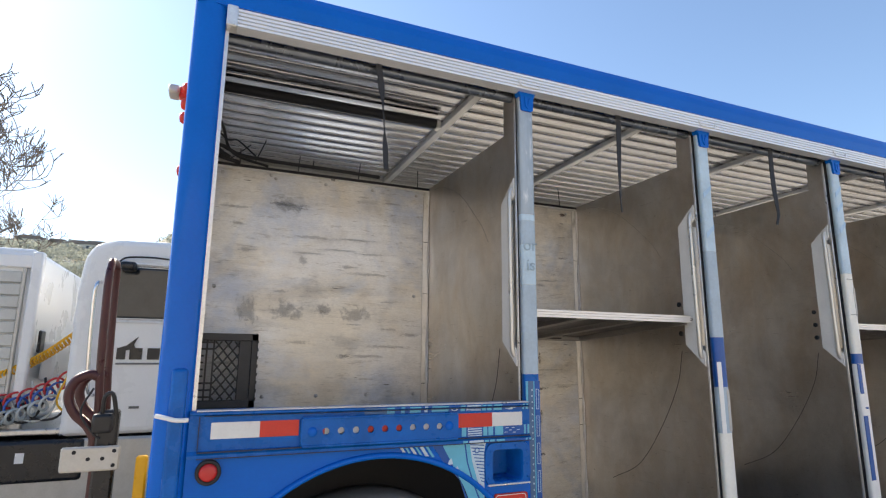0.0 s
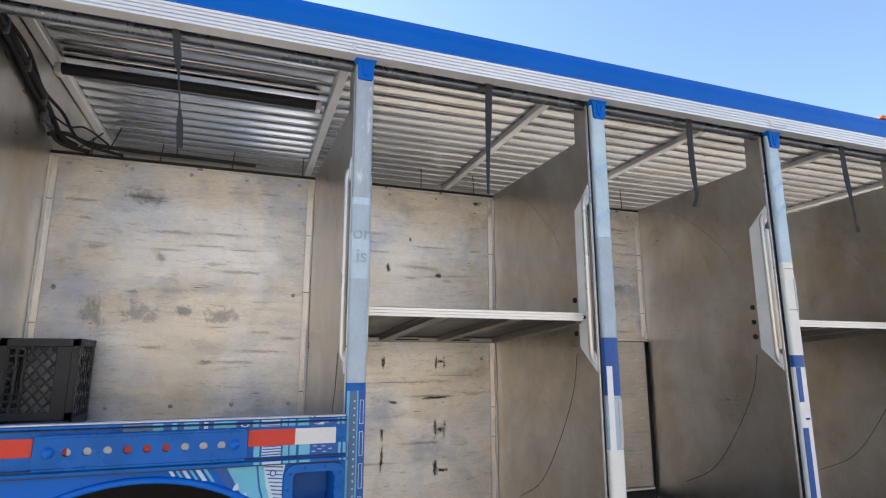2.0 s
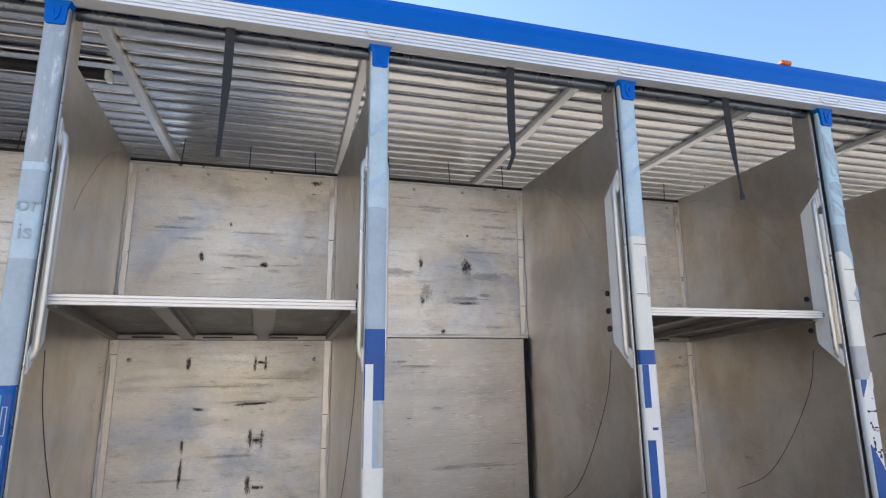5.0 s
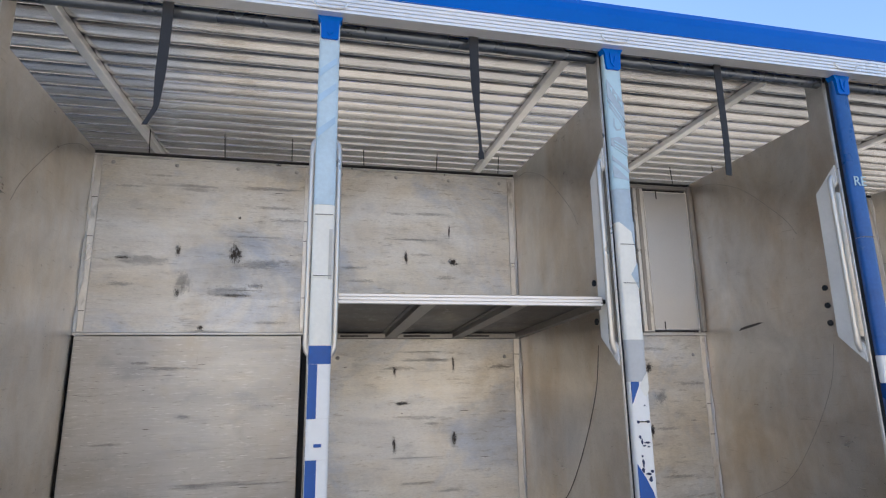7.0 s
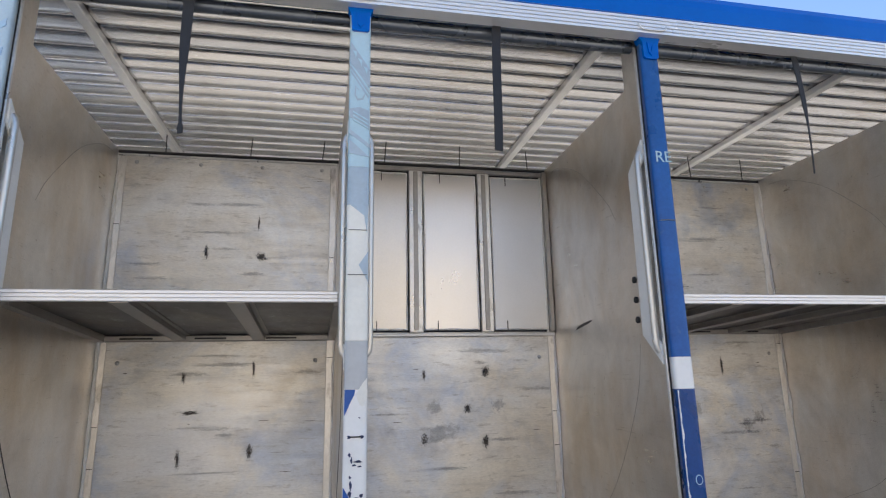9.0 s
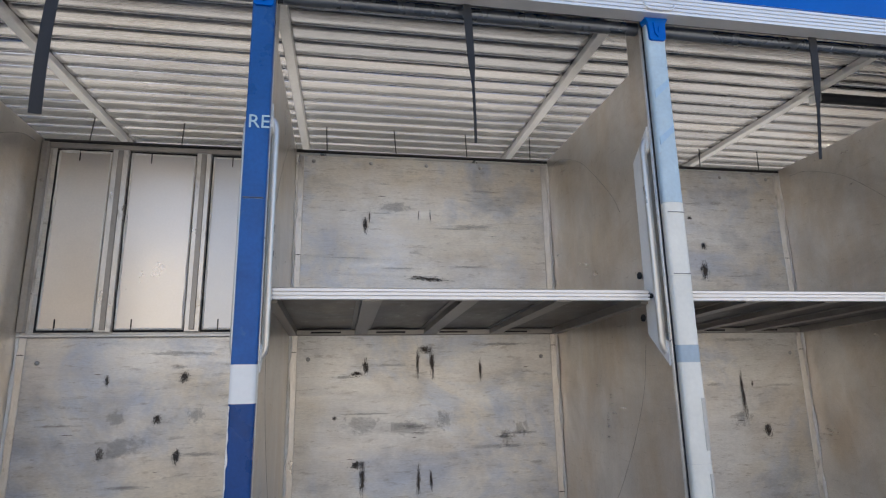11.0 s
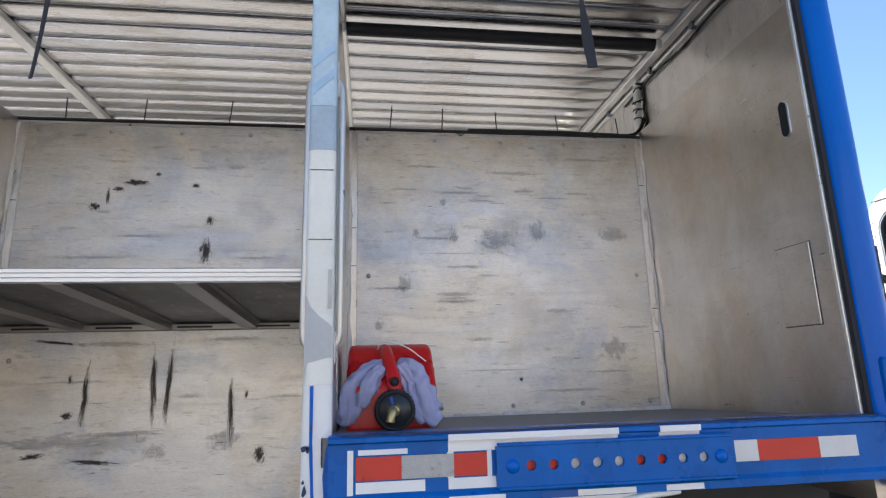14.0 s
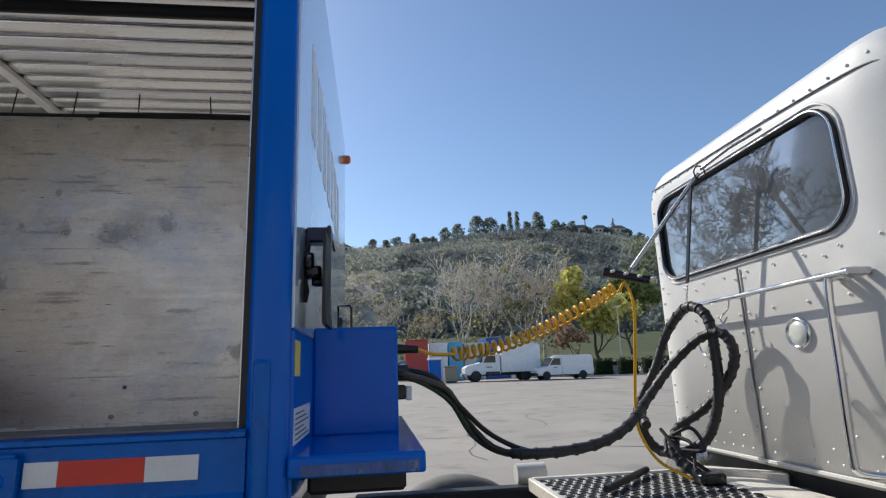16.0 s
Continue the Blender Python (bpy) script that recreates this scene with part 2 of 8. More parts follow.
M_GRABBAR = surface("satin_bar", (0.74, 0.71, 0.66), 0.34, 0.6, 0.12, 8, 90, 0.04, (1, 1, 0.4))
# White paint lifted in colour for vehicles seen on their shaded sides.
M_LIFTEDWHITE = surface("lifted_white_paint", (0.84, 0.84, 0.83), 0.3, 0.0, 0.04, 3, 60, 0.02, spec=0.4, dirt=((0.6, 0.59, 0.57), 0.7, 5))
M_DIRTYCREAM = surface("dirty_cream_paint", (0.76, 0.71, 0.62), 0.5, 0.0, 0.2, 8, 90, 0.1, dirt=((0.16, 0.14, 0.11), 0.60, 14))
M_SCRAPE = surface("scraped_line", (0.10, 0.095, 0.09), 0.6, 0.3, 0.3, 30)
M_PALESCRAPE = surface("pale_scraped_line", (0.62, 0.60, 0.57), 0.55, 0.6, 0.3, 30)
M_SCRAPE2 = surface("faint_scraped_line", (0.32, 0.30, 0.28), 0.5, 0.6, 0.3, 30)
M_SCRATCH = surface("scratched_film", (0.42, 0.48, 0.52), 0.4, 0.2, 0.2, 8, 70, 0.05, (1, 1, 0.35), dirt=((0.85, 0.85, 0.83), 0.55, 22))
M_TORN = surface("bared_backing", (0.55, 0.54, 0.50), 0.5, 0.1, 0.15, 20, 120, 0.1)
M_FADED = surface("faded_blue_film", (0.42, 0.60, 0.76), 0.42, 0.0, 0.12, 10, 70, 0.03)
M_GREYWORN = surface("grey_worn_film", (0.52, 0.535, 0.54), 0.45, 0.0, 0.12, 6, 70, 0.03)
M_POSTBLUE = surface("faded_blue_post_film", (0.014, 0.10, 0.34), 0.34, 0.0, 0.30, 7, 90, 0.04, spec=0.35, dirt=((0.10, 0.20, 0.36), 0.60, 9))
M_POSTNAVY = surface("navy_post_film", (0.006, 0.065, 0.25), 0.32, 0.0, 0.25, 7, 90, 0.04, spec=0.3)
M_TURQ = surface("turquoise_film", (0.12, 0.47, 0.64), 0.36, 0.0, 0.12, 8, 70, 0.02)
M_SLATE = surface("slate_blue_film", (0.075, 0.16, 0.30), 0.38, 0.0, 0.15, 8, 70, 0.02)
M_CYANPALE = surface("pale_cyan_film", (0.48, 0.66, 0.74), 0.4, 0.0, 0.1, 8)
# Deck aluminium darkened in colour for the shade under the shelves.
M_UNDER = sheet_metal("shaded_shelf_deck", (0.14, 0.13, 0.12), (2, 1, 5), 0.4, 0.4)
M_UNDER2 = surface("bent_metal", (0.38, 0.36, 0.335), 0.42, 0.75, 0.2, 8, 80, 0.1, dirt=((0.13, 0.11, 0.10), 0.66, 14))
# One pane metal in three tints, imitating the pale and warm reflections.
M_PANE = surface("flat_pane", (0.60, 0.61, 0.63), 0.36, 0.9, 0.07, 2.5, 110, 0.03, rough_vary=0.05, dirt=((0.5, 0.49, 0.47), 0.72, 14))
M_PANEPALE = surface("flat_pane_pale_sheen", (0.74, 0.71, 0.68), 0.32, 0.92, 0.06, 2.5, 110, 0.03, rough_vary=0.05, dirt=((0.55, 0.52, 0.48), 0.72, 14))
M_PANEWARM = surface("flat_pane_warm_sheen", (0.68, 0.64, 0.59), 0.32, 0.9, 0.10, 2.0, 110, 0.03, rough_vary=0.05, dirt=((0.42, 0.36, 0.30), 0.70, 12))


def mark_material(name, colour, most, sharp):
    """A worn patch with soft, broken edges; clear between."""
    m, nt, b = node_material(name)
    b.inputs["Base Color"].default_value, b.inputs["Roughness"].default_value = (*colour, 1), 0.6
    tc, info = nt.nodes.new("ShaderNodeTexCoord"), nt.nodes.new("ShaderNodeObjectInfo")
    off = nt.nodes.new("ShaderNodeVectorMath")
    off.operation = "SUBTRACT"
    off.inputs[1].default_value = (0.5, 0.5, 0.5)
    nt.links.new(tc.outputs["Generated"], off.inputs[0])
    flat = nt.nodes.new("ShaderNodeVectorMath")
    flat.operation = "MULTIPLY"
    flat.inputs[1].default_value = (2, 0, 2)
    nt.links.new(off.outputs[0], flat.inputs[0])
    dist = nt.nodes.new("ShaderNodeVectorMath")
    dist.operation = "LENGTH"
    nt.links.new(flat.outputs[0], dist.inputs[0])
    shift = nt.nodes.new("ShaderNodeVectorMath")
    shift.operation = "MULTIPLY_ADD"
    shift.inputs[1].default_value = (40, 40, 40)
    comb = nt.nodes.new("ShaderNodeCombineXYZ")
    for k in range(3):
        nt.links.new(info.outputs["Random"], comb.inputs[k])
    nt.links.new(comb.outputs[0], shift.inputs[0])
    nt.links.new(tc.outputs["Generated"], shift.inputs[2])
    streak = nt.nodes.new("ShaderNodeVectorMath")
    streak.operation = "MULTIPLY"
    streak.inputs[1].default_value = (2.0, 1, 1.3)
    nt.links.new(shift.outputs[0], streak.inputs[0])
    n = noise_at(nt, streak.outputs[0], sharp, 6, 0.7, 0.4)
    edge = nt.nodes.new("ShaderNodeMath")
    edge.operation = "MULTIPLY_ADD"
    edge.inputs[1].default_value, edge.inputs[2].default_value = 2.6, -1.3
    nt.links.new(n, edge.inputs[0])
    total = nt.nodes.new("ShaderNodeMath")
    total.operation = "ADD"
    nt.links.new(dist.outputs["Value"], total.inputs[0])
    nt.links.new(edge.outputs[0], total.inputs[1])
    a = ramp(nt, total.outputs[0], [(0.30, most), (0.50, most * 0.6), (0.66, 0.0)])
    nt.links.new(a, b.inputs["Alpha"])
    return m


M_MARK = mark_material("black_rub", (0.06, 0.045, 0.036), 0.85, 4.6)
M_SMUDGE = mark_material("blue_grey_smudge", (0.14, 0.17, 0.22), 0.30, 3.2)
M_STREAK = mark_material("faint_streak", (0.15, 0.15, 0.17), 0.30, 5.0)
M_BRIGHTSLOT = surface("lit_slot", (0.86, 0.86, 0.84), 0.3, 0.4, 0.05)
M_NOSE = surface("nose_film", (0.62, 0.70, 0.78), 0.12, 0.0, 0.06, 2, 60, 0.01, coat=0.6)
M_BLUESCRAPE = surface("scraped_blue", (0.05, 0.10, 0.28), 0.45, 0.1, 0.5, 30, 140, 0.2, (1, 1, 0.4), dirt=((0.45, 0.40, 0.34), 0.56, 18))
M_BLACKPAINT = surface("black_paint", (0.012, 0.013, 0.016), 0.3, 0.0, 0.3, 10, 90, 0.03)
M_CHIPPED = surface("chipped_lip", (0.02, 0.035, 0.10), 0.45, 0.1, 0.5, 20, 120, 0.2, dirt=((0.6, 0.6, 0.58), 0.66, 30))
M_TYRE = surface("tyre_rubber", (0.15, 0.145, 0.135), 0.85, 0.0, 0.3, 8, 70, 0.3)
M_RAG = surface("lilac_cloth", (0.46, 0.47, 0.68), 0.95, 0.0, 0.14, 12, 400, 0.4, spec=0.1)
M_CRATE = surface("crate_plastic", (0.045, 0.044, 0.045), 0.45, 0.0, 0.3, 14, 120, 0.1)
M_CABIN = surface("cab_inside_shade", (0.02, 0.024, 0.026), 0.8, 0.0, 0.3, 4)
M_SEAM = surface("grey_seam", (0.16, 0.16, 0.16), 0.6, 0.1, 0.2)
M_RIVET = surface("painted_rivet", (0.76, 0.75, 0.72), 0.35, 0.0, 0.1)
M_LENS = surface("frosted_lens", (0.62, 0.64, 0.56), 0.3, 0.0, 0.08, coat=0.6)
M_DARKGLASS = surface("dark_glass", (0.02, 0.025, 0.03), 0.05, 0.0, 0.2, coat=0.5)
M_DECK = surface("deck_aluminium", (0.80, 0.77, 0.72), 0.45, 0.4, 0.25, 10, 90, 0.2, dirt=((0.10, 0.09, 0.08), 0.6, 12))
M_TREAD = surface("grip_metal", (0.55, 0.55, 0.54), 0.35, 0.8, 0.25, 20, 90, 0.1)
M_YELLOW = surface("yellow_hose", (0.80, 0.42, 0.01), 0.35, 0.0, 0.1, 10)
M_WRAP = surface("hose_wrap", (0.028, 0.027, 0.027), 0.5, 0.0, 0.4, 25, 160, 0.3, dirt=((0.10, 0.095, 0.09), 0.62, 30))
M_HOSEGREEN = surface("dark_green_hose", (0.02, 0.05, 0.04), 0.4, 0.0, 0.2)
M_REDHOSE = surface("red_hose", (0.60, 0.05, 0.05), 0.35)
M_BLUEHOSE = surface("blue_hose", (0.04, 0.12, 0.45), 0.35)
M_CLEARHOSE = surface("clear_hose", (0.50, 0.53, 0.52), 0.25, 0.0, 0.1, coat=0.5)
M_GREYMETAL = surface("bare_grey_metal", (0.50, 0.49, 0.46), 0.45, 0.5, 0.15, 8, 90, 0.1)
M_SLATGREY = surface("weathered_slat", (0.55, 0.55, 0.52), 0.5, 0.2, 0.12, 5)
M_MAROON = surface("maroon_paint", (0.055, 0.012, 0.014), 0.35, 0.1, 0.3, 16, 100, 0.06, dirt=((0.25, 0.16, 0.13), 0.68, 26))
M_LOT = surface("lot_asphalt", (0.36, 0.32, 0.27), 0.85, 0.0, 0.2, 0.5, 25, 0.4, dirt=((0.25, 0.225, 0.195), 0.54, 0.9))
M_CRACK = surface("crack_fill", (0.07, 0.065, 0.06), 0.9)
M_KERB = surface("kerb_concrete", (0.40, 0.38, 0.35), 0.8, 0.0, 0.12, 3)
M_STUCCO = surface("bounce_wall_stucco", (0.47, 0.43, 0.38), 0.85, 0.0, 0.12, 0.4, 12, 0.2)
M_SOIL = surface("planter_soil", (0.06, 0.05, 0.035), 0.95, 0.0, 0.3, 2)
M_PALEBARK = surface("pale_bark", (0.66, 0.59, 0.51), 0.85, 0.0, 0.3, 2)
M_BARK = surface("brown_bark", (0.13, 0.10, 0.08), 0.9, 0.0, 0.3, 3)
M_TWIG = surface("twig_bark", (0.20, 0.16, 0.13), 0.9, 0.0, 0.3, 3)
M_REDPAINT = surface("red_truck_paint", (0.38, 0.04, 0.03), 0.35, 0.0, 0.15)
M_TAN = surface("tan_bin", (0.32, 0.27, 0.20), 0.6, 0.0, 0.15)
M_HOUSE = surface("house_stucco", (0.60, 0.56, 0.50), 0.8, 0.0, 0.1, 1)
M_HOUSEROOF = surface("house_roof", (0.22, 0.18, 0.16), 0.8, 0.0, 0.2, 1)


def leaf_material(name, colour, vary=0.35, through_light=0.45):
    """Leaves that let some light through, each one a little different."""
    m, nt, b = node_material(name)
    geo = nt.nodes.new("ShaderNodeNewGeometry")
    lo, hi = tuple(c * (1 - vary) for c in colour), tuple(min(1, c * (1 + vary)) for c in colour)
    col = ramp(nt, geo.outputs["Random Per Island"], [(0.1, lo), (0.9, hi)])
    nt.links.new(col, b.inputs["Base Color"])
    b.inputs["Roughness"].default_value, b.inputs["Specular IOR Level"].default_value = 0.7, 0.2
    tr = nt.nodes.new("ShaderNodeBsdfTranslucent")
    nt.links.new(col, tr.inputs["Color"])
    ms = nt.nodes.new("ShaderNodeMixShader")
    ms.inputs[0].default_value = through_light
    out = nt.nodes["Material Output"]
    nt.links.new(b.outputs[0], ms.inputs[1])
    nt.links.new(tr.outputs[0], ms.inputs[2])
    nt.links.new(ms.outputs[0], out.inputs["Surface"])
    return m


M_DRYLEAF = leaf_material("dry_leaves", (0.30, 0.27, 0.14))
M_GREYLEAF = leaf_material("grey_green_leaves", (0.20, 0.19, 0.10))
M_YELLOWLEAF = leaf_material("yellow_green_leaves", (0.66, 0.60, 0.20))
M_GREENLEAF = leaf_material("green_leaves", (0.28, 0.32, 0.12))
M_ORANGELEAF = leaf_material("orange_leaves", (0.58, 0.40, 0.26))
M_HEDGE = leaf_material("hedge_leaves", (0.03, 0.045, 0.018))
# Hill leaves paled beyond their own colour to imitate distance haze.
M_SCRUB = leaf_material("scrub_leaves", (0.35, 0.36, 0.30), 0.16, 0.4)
M_THICKET = leaf_material("hazed_thicket_leaves", (0.20, 0.215, 0.20), 0.14, 0.4)
M_DRYSCRUB = leaf_material("hazed_dry_scrub_leaves", (0.48, 0.44, 0.35), 0.16, 0.4)
M_FARTREE = leaf_material("hazed_crest_tree_leaves", (0.26, 0.28, 0.24), 0.2, 0.5)
M_SLOPETREE = leaf_material("hazed_slope_tree_leaves", (0.27, 0.30, 0.19))
M_GRASS = surface("bank_grass", (0.085, 0.10, 0.04), 0.9, 0.0, 0.3, 0.4, 8, 0.4)
# Soil colour is paled too, as part of the imitated haze.
M_HILL = surface("hazed_hill_soil", (0.33, 0.31, 0.25), 0.95, 0.0, 0.4, 0.05, 0.6, 0.3, dirt=((0.20, 0.185, 0.13), 0.60, 0.04))


def glass_material():
    """Tinted glass under a film of dust."""
    m, nt, b = node_material("dusty_glass")
    dust = noise_at(nt, coords(nt), 7.0, 7, 0.7, 0.4)
    nt.links.new(ramp(nt, dust, [(0.3, (0.07, 0.075, 0.078)), (0.7, (0.11, 0.115, 0.118))]), b.inputs["Base Color"])
    b.inputs["Roughness"].default_value, b.inputs["IOR"].default_value = 0.025, 1.28
    nt.links.new(ramp(nt, dust, [(0.3, 0.45), (0.7, 0.15)]), b.inputs["Transmission Weight"])
    return m


M_GLASS = glass_material()


# ---- building ----
def crease(me):
    """Sharp edges where a flat face meets a smooth one."""
    if len(me.polygons) > 6000:
        return
    flat = {me.loops[i].edge_index for p in me.polygons if not p.use_smooth for i in p.loop_indices}
    if 0 < len(flat) < len(me.edges):
        for i in flat:
            me.edges[i].use_edge_sharp = True


def part(name, bm, material, parent, label="", smooth=False):
    me = bpy.data.meshes.new(name)
    bm.to_mesh(me)
    bm.free()
    for m in material if isinstance(material, (list, tuple)) else (material,):
        me.materials.append(m)
    if smooth:
        me.polygons.foreach_set("use_smooth", [True] * len(me.polygons))
    crease(me)
    ob = new(name, me)
    ob.parent = parent
    if label:
        ob["label"] = label
    return ob


def twin(ob, m, parent=None):
    """Another piece on the same mesh."""
    o = ob.copy()
    scene.collection.objects.link(o)
    o.parent = parent or ob.parent
    o.matrix_basis = m
    return o


def thing(name, label, category, group="", kind="", at=None):
    e = new(name)
    e.empty_display_size = 0.1
    if at is not None:
        e.matrix_basis = at
    return tagged(e, label, category, group, kind)


def bx(bm, x0, x1, y0, y1, z0, z1, bev=0.0, seg=1, mat=0):
    vs = [bm.verts.new((x, y, z)) for x in (x0, x1) for y in (y0, y1) for z in (z0, z1)]
    fs = [bm.faces.new([vs[i] for i in q]) for q in ((0, 1, 3, 2), (4, 6, 7, 5), (0, 4, 5, 1), (2, 3, 7, 6), (0, 2, 6, 4), (1, 5, 7, 3))]
    for f in fs:
        f.material_index = mat
    if bev:
        es = {e for f in fs for e in f.edges}
        out = bmesh.ops.bevel(bm, geom=list(es), offset=bev, segments=seg, profile=0.5, affect="EDGES")
        for f in out["faces"]:
            f.material_index = mat
            f.smooth = seg > 1
    return bm


def box(x0, x1, y0, y1, z0, z1, bev=0.0, seg=1):
    return bx(bmesh.new(), x0, x1, y0, y1, z0, z1, bev, seg)


def prism(bm, outline, axis, lo, hi, mat=0):
    """A solid from a closed outline in the two other axes, between lo and hi along axis."""
    def at(u, v, w):
        return {"x": (w, u, v), "y": (u, w, v), "z": (u, v, w)}[axis]
    a = [bm.verts.new(at(u, v, lo)) for u, v in outline]
    b = [bm.verts.new(at(u, v, hi)) for u, v in outline]
    fs = [bm.faces.new(a), bm.faces.new(b[::-1])]
    n = len(a)
    fs += [bm.faces.new((a[i], b[i], b[(i + 1) % n], a[(i + 1) % n])) for i in range(n)]
    for f in fs:
        f.material_index = mat
    bmesh.ops.recalc_face_normals(bm, faces=fs)
    return bm


def sweep(bm, pts, r, n=8, mat=0, close=False):
    """A round tube along points; r may be a number or a list."""
    pts = [Vector(p) for p in pts]
    k = len(pts)
    rings, up = [], None
    for i, p in enumerate(pts):
        t = (pts[(i + 1) % k] - pts[i - 1]) if close or 0 < i < k - 1 else (pts[min(i + 1, k - 1)] - pts[max(i - 1, 0)])
        t.normalize()
        if up is None:
            up = t.orthogonal().normalized()
        up = (up - t * up.dot(t))
        up = up.normalized() if up.length > 1e-6 else t.orthogonal().normalized()
        s = t.cross(up)
        rr = r[i] if isinstance(r, (list, tuple)) else r
        rings.append([bm.verts.new(p + rr * (math.cos(a) * up + math.sin(a) * s)) for a in (2 * math.pi * j / n for j in range(n))])
    for i in range(k if close else k - 1):
        a, b = rings[i], rings[(i + 1) % k]
        for j in range(n):
            f = bm.faces.new((a[j], a[(j + 1) % n], b[(j + 1) % n], b[j]))
            f.smooth, f.material_index = True, mat
    if not close:
        for ring in (rings[0][::-1], rings[-1]):
            bm.faces.new(ring).material_index = mat
    return bm


def curve_pts(ctrl, per=8):
    """Points on a smooth curve through the control points."""
    c = [Vector(p) for p in ctrl]
    c = [2 * c[0] - c[1]] + c + [2 * c[-1] - c[-2]]
    out = []
    for i in range(1, len(c) - 2):
        p0, p1, p2, p3 = c[i - 1:i + 3]
        for s in range(per):
            t = s / per
            out.append(0.5 * ((2 * p1) + (p2 - p0) * t + (2 * p0 - 5 * p1 + 4 * p2 - p3) * t * t + (3 * p1 - p0 - 3 * p2 + p3) * t ** 3))
    return out + [c[-2]]


def lathe(bm, profile, axis="y", at=(0, 0, 0), n=24, mat=0, smooth=True):
    """Turns a profile of (radius, along) about an axis through a point."""
    ax, rings = "xyz".index(axis), []
    u, v = [i for i in range(3) if i != ax]
    for r, h in profile:
        ring = []
        for j in range(n):
            c = [0.0, 0.0, 0.0]
            c[ax], c[u], c[v] = h, r * math.cos(2 * math.pi * j / n), r * math.sin(2 * math.pi * j / n)
            ring.append(bm.verts.new(Vector(c) + Vector(at)))
        rings.append(ring)
    fs = []
    for a, b in zip(rings, rings[1:]):
        for j in range(n):
            fs.append(bm.faces.new((a[j], a[(j + 1) % n], b[(j + 1) % n], b[j])))
    fs += [bm.faces.new(rings[0]), bm.faces.new(rings[-1])]
    for f in fs:
        f.material_index, f.smooth = mat, smooth
    fs[-1].smooth = fs[-2].smooth = False
    bmesh.ops.recalc_face_normals(bm, faces=fs)
    return bm


# ---- the trailer ----
POSTS = (0.0, 1.12, 2.233, 3.36, 4.489, 5.886, 7.30)
REAR_IN, FRONT_IN = -1.37, 8.785          # inner faces of the end walls
WALL_Y, ROOF_Z, HIGH_FLOOR, LOW_FLOOR = 1.055, 3.09, 1.405, 0.62
SHELF_Z, SHELF_FRONT, FACE = 1.866, 0.115, 0.032
SKEW = (-0.040, -0.043, -0.034, -0.032, -0.010, -0.016, 0.0)      # how far each divider leans over at the centre wall
WALL_TOP = (2.668, 2.671, 2.674, 2.678, 2.683, 2.689, 2.698, 2.696)  # top of the centre wall, bay by bay
trailer = thing("beverage_trailer", "blue side-loading beverage trailer with open aluminium bays, parked on asphalt", "trailer")


def bay(i):
    """Inner left and right x of a bay."""
    return (POSTS[i - 1] + FACE if i else REAR_IN), (POSTS[i] - FACE if i < 7 else FRONT_IN)


def bay_back(i):
    """Inner left and right x of a bay at the centre wall."""
    return (POSTS[i - 1] + SKEW[i - 1] + FACE if i else REAR_IN), (POSTS[i] + SKEW[i] - FACE if i < 7 else FRONT_IN)


def skewed(bm, off0, off1, x0, x1):
    """Slides points sideways with depth, by off0 at x0 and off1 at x1."""
    for v in bm.verts:
        t = 0.0 if x1 == x0 else max(0.0, min(1.0, (v.co.x - x0) / (x1 - x0)))
        v.co.x += (off0 + (off1 - off0) * t) * max(0.0, (v.co.y - 0.06) / (WALL_Y - 0.06))
    return bm


def slab(outline, y0, y1):
    return prism(bmesh.new(), outline, "y", y0, y1)


def smooth_sides(ob):
    for f in ob.data.polygons:
        f.use_smooth = abs(f.normal.z) < 0.5
    crease(ob.data)
    return ob


def rect(x0, x1, z0, z1):
    return [(x0, z0), (x1, z0), (x1, z1), (x0, z1)]


# roof: ribbed slats under a skin, cross beams, rods
part("roof_skin", box(REAR_IN - 0.06, FRONT_IN + 0.10, 0.16, 2.32, ROOF_Z + 0.036, ROOF_Z + 0.06, 0.008, 2), M_WHITE, trailer)
# Near-black sheet above the slats, painting the shade in their gaps.
part("slat_gap_backing", box(REAR_IN - 0.02, FRONT_IN + 0.02, 0.10, 2.34, ROOF_Z + 0.028, ROOF_Z + 0.035), M_DARK, trailer)
SLAT = [(0.0, 0.028), (0.0, 0.008)] + [(0.1155 * k / 18, 0.008 * abs(2 * k / 18 - 1) ** (2.6 if k > 9 else 5.0)) for k in range(1, 18)] + [(0.1155, 0.008), (0.1155, 0.028)]
SLAT_FROM = (0.10, 0.12, 0.08, 0.138, 0.11, 0.09, 0.062, 0.10)     # front edge of the first slat in each bay
